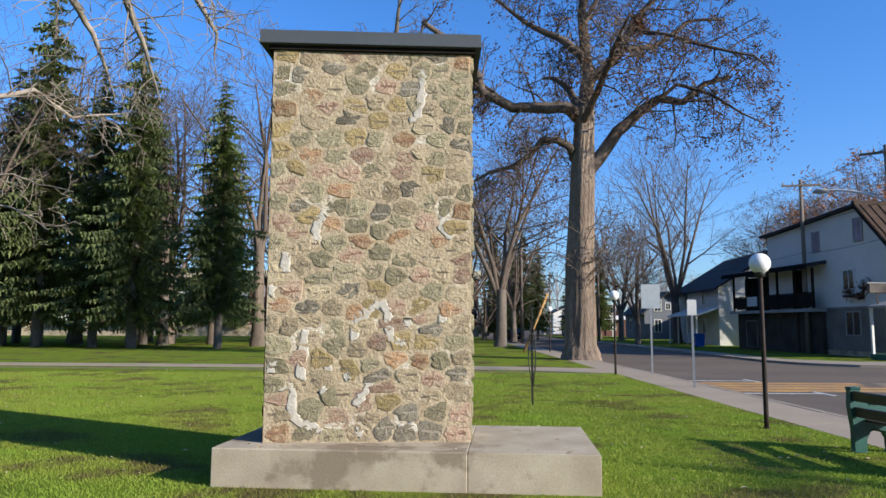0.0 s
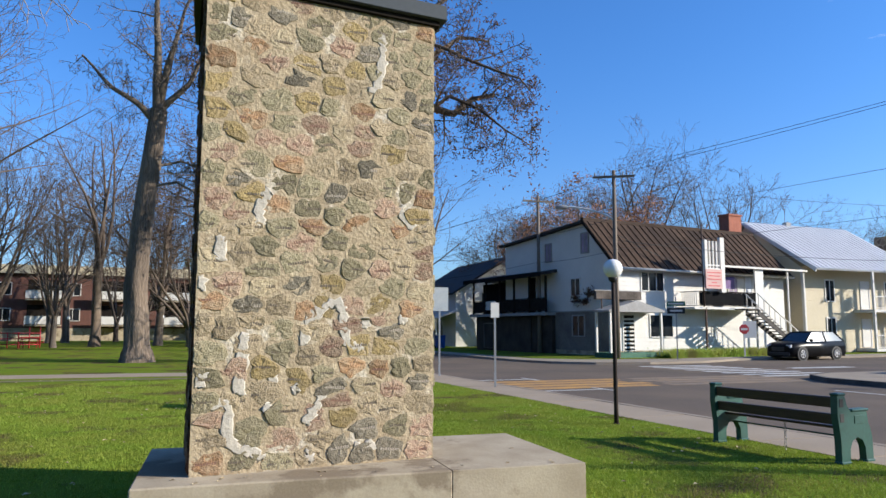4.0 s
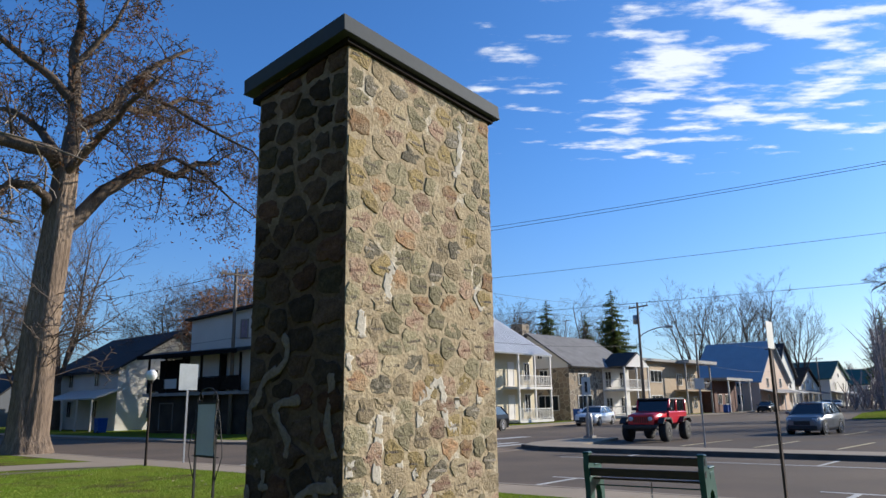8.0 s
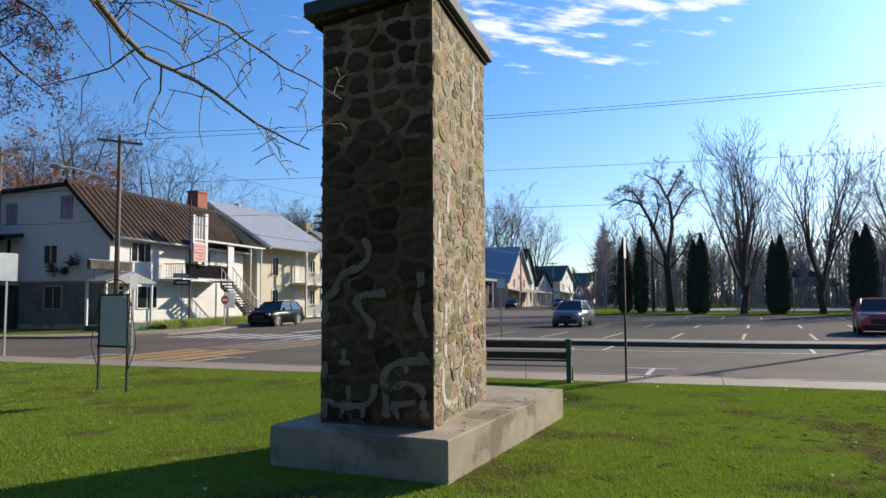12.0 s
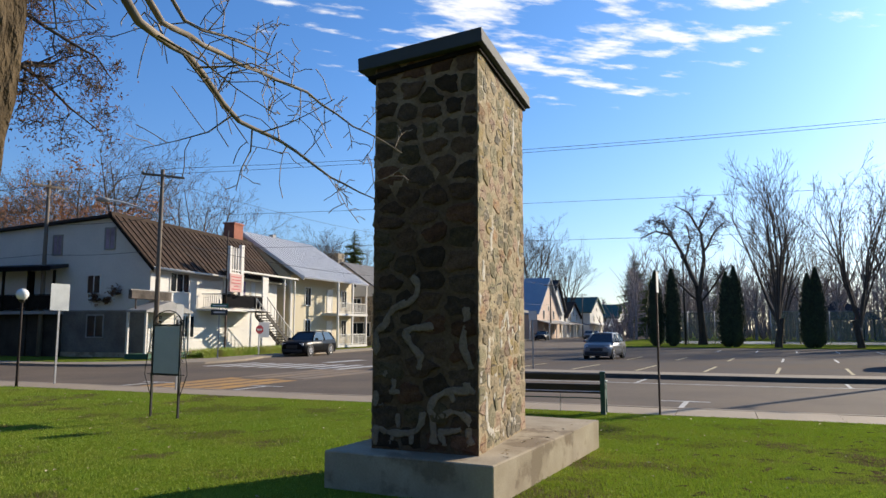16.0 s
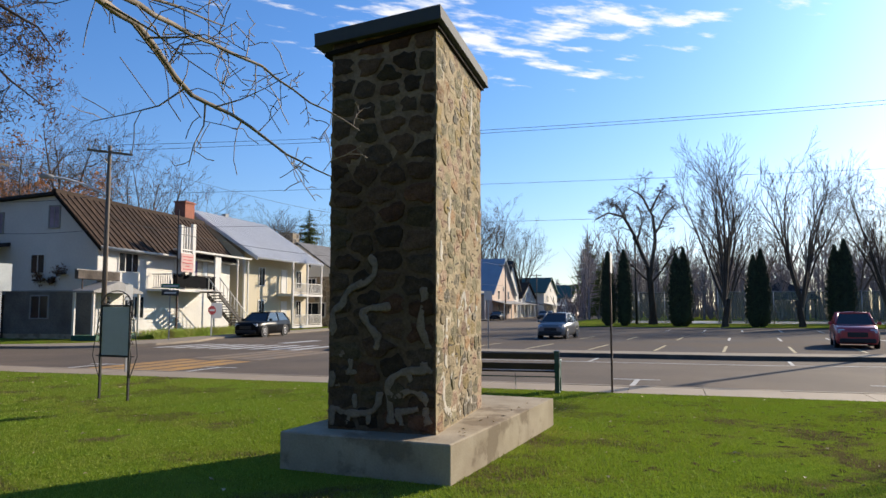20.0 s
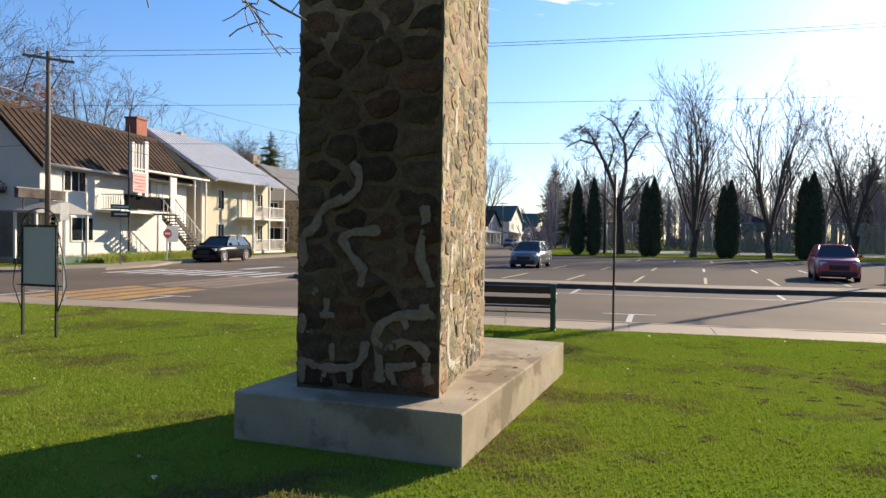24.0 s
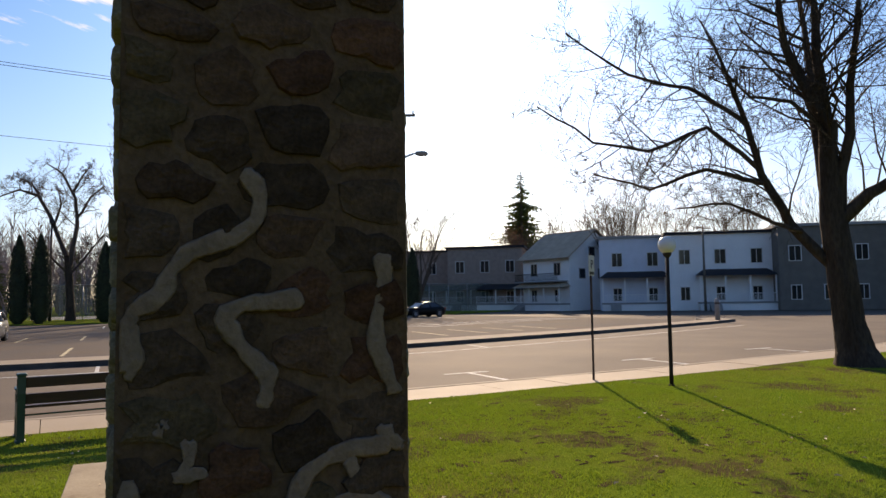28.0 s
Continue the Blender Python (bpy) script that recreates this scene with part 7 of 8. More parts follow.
bench = thing("park_bench", "green cast bench with dark wooden planks beside the pavement", "bench", m=pose(7.49, 0.0, 0, 0, 0, 4))
END = [(-0.07, 0.0), (0.09, 0.0), (0.1, 0.18), (0.15, 0.27), (0.25, 0.31), (0.34, 0.27), (0.39, 0.18), (0.4, 0.0), (0.54, 0.0), (0.53, 0.3), (0.5, 0.42), (0.47, 0.46), (0.45, 0.6), (0.4, 0.635),
       (0.2, 0.615), (0.12, 0.64), (0.07, 0.7), (0.04, 0.8), (0.0, 0.82), (-0.1, 0.82), (-0.11, 0.6), (-0.07, 0.3)]
for y, s_ in ((-0.16, -1), (1.72, 1)):
    e = part("bench_end", MB().prism(END, -0.045, 0.045, "y"), M_GREEN, bench, "green cast side with an arched foot")
    e.matrix_basis = pose(0, y, 0)
    part("armrest", MB().box(0.14, 0.48, -0.062, 0.062, 0.615, 0.65, b=0.014), M_GREEN, e)
    part("back_cap", MB().box(-0.115, 0.05, -0.06, 0.06, 0.815, 0.85, b=0.014), M_GREEN, e)
    part("foot", MB().box(-0.085, 0.1, -0.058, 0.058, -0.02, 0.03, b=0.01), M_GREEN, e)
    part("foot", MB().box(0.39, 0.555, -0.058, 0.058, -0.02, 0.03, b=0.01), M_GREEN, e)
    # thin proud plates; the black ones put the shade of recesses into colour
    for z0, z1 in ((0.5, 0.6), (0.68, 0.78)):
        part("recess_plate", MB().box(-0.07, 0.0, s_ * 0.047 - 0.004, s_ * 0.047 + 0.004, z0, z1, b=0.002), M_BLACK, e)
    part("recess_plate", MB().box(0.2, 0.42, s_ * 0.047 - 0.004, s_ * 0.047 + 0.004, 0.47, 0.57, b=0.002), M_GREEN, e)
for x, z in ((-0.035, 0.53), (-0.06, 0.735)):
    part("back_plank", MB().box(-0.02, 0.02, -0.115, 1.675, -0.065, 0.065, pose(x, 0, z, 0, -6, 0), b=0.008), M_SLAT, bench)
for k in range(4):
    part("seat_slat", MB().box(0.07 + k * 0.105, 0.16 + k * 0.105, -0.115, 1.675, 0.4, 0.435, b=0.008), M_SLAT, bench)
part("tie_rod", MB().tube([(0.2, -0.15, 0.3), (0.2, 1.72, 0.3)], 0.012), M_GREEN, bench)
chain = part("chain", MB().tube([(0.1, 0.7, 0.4), (0.1, 0.7, 0.36)], 0.006, 5), M_STEEL, bench)
for k in range(7):
    ring = [(0.018 * math.cos(a * 0.785), 0.0, 0.028 * math.sin(a * 0.785)) for a in range(9)]
    link = part("chain_link", MB().tube(ring, 0.005, 4, caps=False), M_STEEL, chain)
    link.matrix_basis = pose(0.1, 0.7, 0.34 - k * 0.046, 0, 0, 90 * (k % 2))

# the wrought iron notice frame
fr = thing("notice_frame", "wrought iron stand with scrolls and a blank grey panel", "sign stand", m=Matrix.Translation((3.84, 7.2, -0.05)) @ pose(0, 0, 0, 0, 0, 83))
for x in (0.0, 0.74):
    part("leg", MB().box(x - 0.018, x + 0.018, -0.018, 0.018, -0.05, 1.82), M_BLACK, fr)
for z in (0.86, 1.8):
    part("crossbar", MB().box(0.018, 0.722, -0.016, 0.016, z - 0.018, z + 0.018), M_BLACK, fr)
part("panel", MB().box(0.02, 0.72, -0.008, 0.008, 0.88, 1.78), M_CLOTH, fr, "blank pale grey panel")
for x, q in ((0.0, -1), (0.74, 1)):
    for d in (-1, 1):  # knee-shaped braces before and behind the panel
        brace = [(x, d * 0.01, 0.42), (x + q * 0.13, d * 0.07, 0.86), (x + q * 0.1, d * 0.08, 1.02), (x + q * 0.04, d * 0.05, 1.45), (x + q * 0.01, d * 0.01, 1.76)]
        part("brace", MB().tube(brace, 0.009, 5), M_BLACK, fr)
    part("knee_bar", MB().tube([(x, 0, 0.86), (x + q * 0.13, 0, 0.86)], 0.008, 5), M_BLACK, fr)
    for k in range(5):
        z = 1.12 + k * 0.13
        coil = [(x + q * (0.045 + 0.03 * math.cos(t * 0.7)), 0.03 * math.sin(t * 0.7), z + 0.04 * math.sin(t * 0.7)) for t in range(10)]
        part("scroll", MB().tube(coil, 0.006, 5), M_BLACK, fr)
    curl = [(x - q * (0.1 + 0.07 * math.cos(t)), 0, 1.9 + 0.07 * math.sin(t)) for t in [k * 0.45 for k in range(13)]]
    part("curl", MB().tube(curl, 0.008, 5), M_BLACK, fr)
part("arch", MB().tube([(0.37 - 0.4 * math.cos(math.pi * k / 16), 0, 1.8 + 0.28 * math.sin(math.pi * k / 16)) for k in range(17)], 0.01, 6), M_BLACK, fr)


def sign_post(name, label, x, y, h, plates, mat=None, turn=0, r=0.03):
    """A thin post with plates: (z, width, height, material, bars)."""
    t = thing(name, label, "sign", m=pose(x, y, -0.02, 0, 0, turn))
    part("post", MB().box(-r, r, -r * 0.5, r * 0.5, -0.2, h), mat or M_STEEL, t)
    for z, w, ph, pm, bars in plates:
        p = part("plate", MB().box(-w / 2, w / 2, -r * 0.5 - 0.008, -r * 0.5 - 0.002, z, z + ph), pm, t)
        for k, (bm, b0, b1, c0, c1) in enumerate(bars):
            part("bar", MB().box(w * b0, w * b1, -r * 0.5 - 0.011, -r * 0.5 - 0.008, z + ph * c0, z + ph * c1), bm, p)
    return t


sign_post("street_sign", "rusty perforated post with a sign seen edge-on", 7.94, -1.21, 2.87, [(2.45, 0.3, 0.42, M_WHITE, [])], M_RUSTIRON, -3, 0.036)
sign_post("street_sign", "grey post with a large blank sign back", 9.15, 16.55, 3.05, [(2.25, 0.62, 0.82, M_SIGNBACK, [])], M_STEEL, -6)
sign_post("street_sign", "grey post with two small white plates", 8.78, 11.6, 2.4, [(1.95, 0.24, 0.42, M_WHITE, [])], M_STEEL, -12)
ps = sign_post("parking_sign", "thin post with a small parking plate", 8.37, -8.35, 2.6, [(2.15, 0.3, 0.42, M_WHITE, [(M_BLACK, -0.4, 0.4, 0.06, 0.2)])], M_RUSTIRON, -62, 0.028)
txt = bpy.data.curves.new("letter", "FONT")
txt.body, txt.size, txt.extrude, txt.align_x = "P", 0.26, 0.002, "CENTER"
txt.materials.append(M_BLACK)
letter = new("letter", txt)
letter.parent, letter.matrix_basis = ps, Matrix.Translation((0, -0.029, 2.3)) @ pose(0, 0, 0, 90, 0, 0)
sign_post("lot_sign", "thin steel post with a small white plate", 23.46, 5.23, 2.5, [(2.1, 0.35, 0.4, M_WHITE, [])], M_STEEL, -80)
sign_post("crossing_sign", "steel post with a white walking-signal plate", 26.3, 11.4, 2.9, [(2.0, 0.4, 0.8, M_WHITE, [(M_BLACK, -0.15, 0.15, 0.15, 0.75)])], M_STEEL, -75)
sign_post("lot_sign", "thin steel post with a small white plate", 26.0, -11.2, 2.4, [(2.0, 0.35, 0.4, M_WHITE, [])], M_STEEL, -22)
sign_post("street_name_sign", "grey post with a green street plate and a one-way arrow", 25.6, 23.6, 3.3, [(2.85, 0.95, 0.24, M_GREENSIGN, [(M_WHITE, -0.4, 0.4, 0.35, 0.65)]), (2.45, 0.9, 0.3, M_BLACK, [(M_WHITE, -0.35, 0.35, 0.35, 0.65)])], M_STEEL, -40)
stop = thing("stop_sign", "small red octagonal stop sign with a white plate", "sign", m=pose(32.6, 25.9, 0, 0, 0, -22))
part("post", MB().box(-0.04, 0.04, -0.02, 0.02, -0.1, 2.0), M_WHITE, stop)
part("back_plate", MB().box(-0.05, 0.75, -0.03, -0.022, 1.1, 2.1), M_WHITE, stop)
octa = [(0.3 * math.cos(radians(22.5 + 45 * k)), 1.62 + 0.3 * math.sin(radians(22.5 + 45 * k))) for k in range(8)]
face = part("octagon", MB().prism(octa, -0.05, -0.035, "y"), M_REDPAINT, stop, "red octagon")
part("bar", MB().box(-0.19, 0.19, -0.056, -0.05, 1.56, 1.68), M_WHITE, face)

# the play area before the apartments
play = thing("play_frame", "low red metal play frame on the park grass", "play frame", m=pose(-11.5, 59, 0, 0, 0, 8))
for k in range(6):
    part("post", MB().tube([(k * 0.75, 0, -0.05), (k * 0.75, 0, 1.25 if k < 4 else 1.7)], 0.05, 8), M_REDPAINT, play)
for z in (0.3, 0.75, 1.2):
    part("rail", MB().tube([(0, 0, z), (3.75, 0, z)], 0.04, 6), M_REDPAINT, play)
part("deck", MB().box(2.2, 3.8, -0.5, 0.6, 0.8, 0.9, b=0.02), M_REDPAINT, play)
picnic = thing("picnic_table", "red picnic table with benches on the park grass", "table", m=pose(-8.6, 60.5, 0, 0, 0, -5))
part("tabletop", MB().box(-0.9, 0.9, -0.36, 0.36, 0.72, 0.77, b=0.01), M_REDPAINT, picnic)
for y in (-0.65, 0.65):
    part("seat", MB().box(-0.9, 0.9, y - 0.13, y + 0.13, 0.42, 0.46, b=0.01), M_REDPAINT, picnic)
for x in (-0.6, 0.6):
    for q in (-1, 1):
        part("leg", MB().tube([(x, q * 0.55, 0), (x, q * 0.22, 0.72)], 0.035, 6), M_REDPAINT, picnic)
    part("cross_beam", MB().box(x - 0.03, x + 0.03, -0.75, 0.75, 0.37, 0.42), M_REDPAINT, picnic)

# signal boxes at the island at the island and a bollard
box = thing("signal_pedestal", "short grey steel pedestal on the island", "pedestal", m=pose(26.6, 11.5, 0.05))
part("column", MB().lathe([(0.16, 0), (0.16, 0.95), (0.12, 1.1), (0.02, 1.15)], 12), M_STEEL, box)
part("base", MB().box(-0.22, 0.22, -0.22, 0.22, 0, 0.12, b=0.02), M_TRIMGREY, box)
bol = thing("bollard", "pale concrete bollard at the lot corner", "bollard", m=pose(29.2, -36.8, 0.05))
part("shaft", MB().lathe([(0.16, 0), (0.155, 1.25), (0.13, 1.4), (0.03, 1.45)], 12), M_TRIMGREY, bol)
part("band", MB().lathe([(0.163, 1.05), (0.162, 1.15)], 12), M_RUSTIRON, bol)
for x, y, mat, label in ((30.6, -14.6, M_TRIMBLACK, "dark ribbed waste bin by the pole"), (29.6, -13.2, M_REDPAINT, "red waste box by the pole")):
    b = thing("waste_bin", label, "bin", m=pose(x, y, -0.04, 0, 0, 20))
    part("body", MB().box(-0.29, 0.29, -0.29, 0.29, 0, 1.2, b=0.06), mat, b)
    part("lid", MB().prism([(-0.32, 1.2), (0.32, 1.2), (0.3, 1.3), (0.12, 1.4), (-0.12, 1.4), (-0.3, 1.3)], -0.32, 0.32, "y"), mat, b)


def wheeled_bin(x, y, turn):
    b = thing("recycling_bin", "blue wheeled recycling bin", "bin", "blue bins", m=pose(x, y, 0, 0, 0, turn))
    part("body", MB().prism([(-0.3, 0.05), (0.3, 0.05), (0.36, 1.0), (-0.36, 1.0)], -0.3, 0.3, "y"), M_BLUEBIN, b)
    part("lid", MB().box(-0.4, 0.38, -0.34, 0.34, 1.0, 1.07, b=0.02), M_BLUEBIN, b)
    for s in (-0.26, 0.26):
        part("wheel", MB().lathe([(0.1, -0.03), (0.1, 0.03)], 10, at=(-0.28, s, 0.1), axis="y"), M_TYRE, b)
    return b


for x, y, r in ((27.2, 62, 10), (28.0, 62.4, 30), (22.5, 48.5, 0), (55.8, 27.6, 20), (56.6, 27.9, 0), (95, 26.5, 10), (96, 26.6, 40), (24, 100, 0), (21, 98, 10), (25.2, 100, 0)):
    wheeled_bin(x, y, r)


# ---- poles and wires ----
def utility_pole(x, y, h, arm_turn, label, light=None, tank=False):
    t = thing("utility_pole", label, "pole", "utility poles", m=pose(x, y, 0, 0, 0, arm_turn))
    part("shaft", MB().tube([(0, 0, -0.3), (0, 0, h)], [0.15, 0.1], 12), M_POLE, t)
    part("crossarm", MB().box(-1.15, 1.15, -0.16, -0.06, h - 0.45, h - 0.33), M_POLE, t)
    for k in (-1.05, -0.5, 0.5, 1.05):
        part("insulator", MB().lathe([(0.02, h - 0.33), (0.05, h - 0.28), (0.03, h - 0.22), (0.05, h - 0.18), (0.02, h - 0.12)], 8, at=(k, -0.11, 0)), M_TRIMGREY, t)
    for s in (-1, 1):
        part("brace", MB().tube([(s * 0.7, -0.12, h - 0.45), (0, -0.12, h - 1.1)], 0.02, 5), M_STEEL, t)
    if tank:
        part("transformer", MB().lathe([(0.05, h - 2.0), (0.24, h - 1.95), (0.24, h - 1.2), (0.1, h - 1.1)], 14, at=(0.35, 0, 0)), M_STEEL, t)
    if light:
        z, reach, dx, dy = light
        pts = [(dx * reach * s, dy * reach * s, z + 0.9 * math.sin(s * 1.57) ** 0.7) for s in [k / 8 for k in range(9)]]
        arm = part("lamp_arm", MB().tube(pts, 0.055, 8), M_ALU, t)
        head = MB().lathe([(0.02, -0.35), (0.11, -0.25), (0.15, 0.0), (0.12, 0.28), (0.02, 0.4)], 10, axis="x")
        hd = part("lamp_head", head, M_TRIMGREY, arm)
        hd.matrix_basis = Matrix.Translation((dx * reach, dy * reach, z + 0.88)) @ Matrix.Rotation(math.atan2(dy, dx), 4, "Z")
    return t


utility_pole(24.05, 26.6, 10.6, -35, "tall wooden utility pole with a street light arm", (7.7, 2.95, -1.0, 0.03))
utility_pole(24.55, 35.9, 10.75, -10, "wooden utility pole beside the porch")
utility_pole(29.6, -13.8, 11.5, 65, "tall wooden utility pole at the parking lot", (8.3, 1.5, -0.96, -0.26))
utility_pole(58.8, 22.4, 10.6, 70, "wooden utility pole with a transformer", (7.4, 2.6, -0.71, -0.70), True)
for x, y, h in ((85, 26.3, 10), (113, 24.4, 9.5), (150, 25.6, 9.5), (18.6, 66, 9.5), (19, 100, 9.5), (52, -62, 9.5), (10.2, 62, 10)):
    utility_pole(x, y, h, 80, "distant wooden utility pole by the street")
tall = thing("light_mast", "slim lattice mast with a floodlight", "mast", m=pose(76, 1.2, 0))
part("mast", MB().tube([(0, 0, 0), (0, 0, 9.6)], [0.14, 0.08], 8), M_TRIMBLACK, tall)
part("floodlight", MB().box(-0.9, 0.9, -0.2, 0.2, 9.5, 9.9), M_TRIMBLACK, tall)
lean = thing("leaning_prop", "yellow guy-wire sleeve leaning by the big tree", "guy wire", m=pose(7.2, 36.2, 0))
part("sleeve", MB().tube([(0, 0, -0.05), (1.6, 0.6, 3.6)], 0.07, 8), M_YELLOW, lean)


def wire(a, b, sag, r=0.011):
    a, b = Vector(a), Vector(b)
    pts = [a.lerp(b, k / 14) - Vector((0, 0, sag * 4 * (k / 14) * (1 - k / 14))) for k in range(15)]
    return solid("overhead_wire", MB().tube(pts, r, 4), M_WIRE, "thin black overhead wire between poles", "wire", "overhead wires")


S, U1, U2, PD_ = Vector((29.6, -13.8, 0)), Vector((24.05, 26.6, 0)), Vector((24.55, 35.9, 0)), Vector((58.8, 22.4, 0))
for z0, z1, sag, off in ((11.35, 10.75, 0.35, 0.9), (11.0, 10.2, 0.3, -0.9)):
    wire(S + Vector((off * 0.4, off, z0)), U1 + Vector((off * 0.6, -off * 0.3, z1)), sag)
    wire(U1 + Vector((off * 0.6, -off * 0.3, z1)), U2 + Vector((off, 0, z1)), 0.1)
    wire(U2 + Vector((off, 0, z1)), Vector((18.6 + off, 66, z1 - 1.2)), 0.3)
    wire(S + Vector((off * 0.4, off, z0)), Vector((52 + off, -62, z0 - 1.9)), 0.5)
for z0, z1 in ((8.05, 7.9), (6.15, 6.05)):
    wire(S + Vector((0, 0, z0)), U1 + Vector((0, 0, z1)), 0.12, 0.009)
    wire(U1 + Vector((0, 0, z1)), U2 + Vector((0, 0, z1 + 0.1)), 0.15, 0.012)
    wire(U2 + Vector((0, 0, z1 + 0.1)), Vector((18.6, 66, z1)), 0.5, 0.012)
wire(U1 + Vector((0, 0, 10.0)), PD_ + Vector((0, 0, 10.2)), 0.6)
wire(U1 + Vector((0, 0, 6.6)), PD_ + Vector((0, 0, 6.7)), 0.7, 0.014)
for z in (10.2, 6.7):
    wire(PD_ + Vector((0, 0, z)), Vector((85, 26.3, z - 0.4)), 0.5, 0.014)
    wire(Vector((85, 26.3, z - 0.4)), Vector((113, 24.4, z - 0.9)), 0.5, 0.014)
wire(U1 + Vector((0, 0, 7.0)), Vector((33.5, 28.6, 5.0)), 0.3, 0.014)

slab("court", [(82, 3), (82, -56), (101, -56), (101, 3)], -0.2, 0.035, M_COURT, "pale grey hard court behind the fence", "court")
# the tall fence of the court behind the lot
fence = thing("court_fence", "tall pale wire mesh fence round a court", "fence")
for k in range(22):
    part("fence_post", MB().tube([(80, 4 - k * 2.9, 0), (80, 4 - k * 2.9, 3.7)], 0.045, 6), M_STEEL, fence)
for k in range(21):
    if k != 3:
        part("screen", MB().box(79.97, 79.99, 4 - k * 2.9 - 2.85, 4 - k * 2.9 - 0.05, 0.06, 3.6), M_FENCE, fence)
part("top_rail", MB().tube([(80, 4, 3.65), (80, -56.9, 3.65)], 0.035, 6), M_STEEL, fence)
hut = thing("park_hut", "small open park shelter with a dark roof", "shelter", m=pose(118, -19.5, 0))
part("roof", MB().add([(-5, -5, 3.2), (5, -5, 3.2), (5, 5, 3.2), (-5, 5, 3.2), (0, 0, 6.4)], [(0, 1, 4), (1, 2, 4), (2, 3, 4), (3, 0, 4), (3, 2, 1, 0)]), M_ROOFDARK, hut)
for x in (-4, 4):
    for y in (-4, 4):
        post(hut, x, y, 0, 3.2, M_DARKWOOD, 0.25)

# weeds along the corner house and a hedge
rng = np.random.default_rng(14)
mb = MB()
for _ in range(5200):
    x = rng.uniform(27.0, 38.5)
    y = 25.6 + (x - 27) * 0.13 + abs(rng.normal(0, 0.7))
    h, a = rng.uniform(0.15, 0.6), rng.uniform(0, 6.28)
    mb.add([(x - 0.04, y, -0.02), (x + 0.04, y, -0.02), (x + math.cos(a) * h * 0.5, y + math.sin(a) * h * 0.5, h)], [(0, 1, 2)])
tagged(part("weeds", mb, M_BLADE, raw=True), "tall weeds and grass along the house front", "weeds", kind="stuff")


# ---- cars ----
def wheel(parent, x, y, r, w, rim=0.62, finish=None):
    s = 1 if y > 0 else -1
    t = part("wheel", MB().lathe([(r * 0.55, -w / 2), (r * 0.93, -w / 2), (r, -w * 0.35), (r, w * 0.35), (r * 0.93, w / 2), (r * 0.55, w / 2)], 20, at=(x, y, r), axis="y"), M_TYRE, parent)
    mb = MB().lathe([(r * rim, -0.02), (r * rim, 0.018), (r * rim * 0.86, 0.022), (r * rim * 0.84, -0.02)], 18, axis="y")
    mb.lathe([(r * 0.15, -0.02), (r * 0.15, 0.022), (0.01, 0.028)], 10, axis="y")
    for q in range(5):
        mb.box(0, r * rim * 0.88, 0.0, 0.016, -r * 0.075, r * 0.075, Matrix.Rotation(q * 2 * math.pi / 5 + 0.3, 4, "Y"))
    k = part("rim", mb, finish or M_RIM, t)
    k.matrix_basis = Matrix.Translation((x, y + s * (w / 2 - 0.012), r)) @ (Matrix.Identity(4) if s > 0 else Matrix.Rotation(math.pi, 4, "Z"))
    hub = part("brake_disc", MB().lathe([(r * 0.56, -0.01), (r * 0.56, 0.01), (0.01, 0.011)], 14, axis="y"), M_TRIMBLACK, t)
    hub.matrix_basis = Matrix.Translation((x, y + s * (w / 2 - 0.06), r)) @ (Matrix.Identity(4) if s > 0 else Matrix.Rotation(math.pi, 4, "Z"))
    return t


def loft(stations):
    """A skin through rings of equal count."""
    mb, n = MB(), len(stations[0])
    for ring in stations:
        mb.v += ring
    for i in range(len(stations) - 1):
        for k in range(n):
            a, b = i * n + k, i * n + (k + 1) % n
            mb.f.append((a, b, b + n, a + n))
            mb.s.append(True)
    mb.f += [tuple(range(n - 1, -1, -1)), tuple((len(stations) - 1) * n + k for k in range(n))]
    mb.s += [False, False]
    return mb


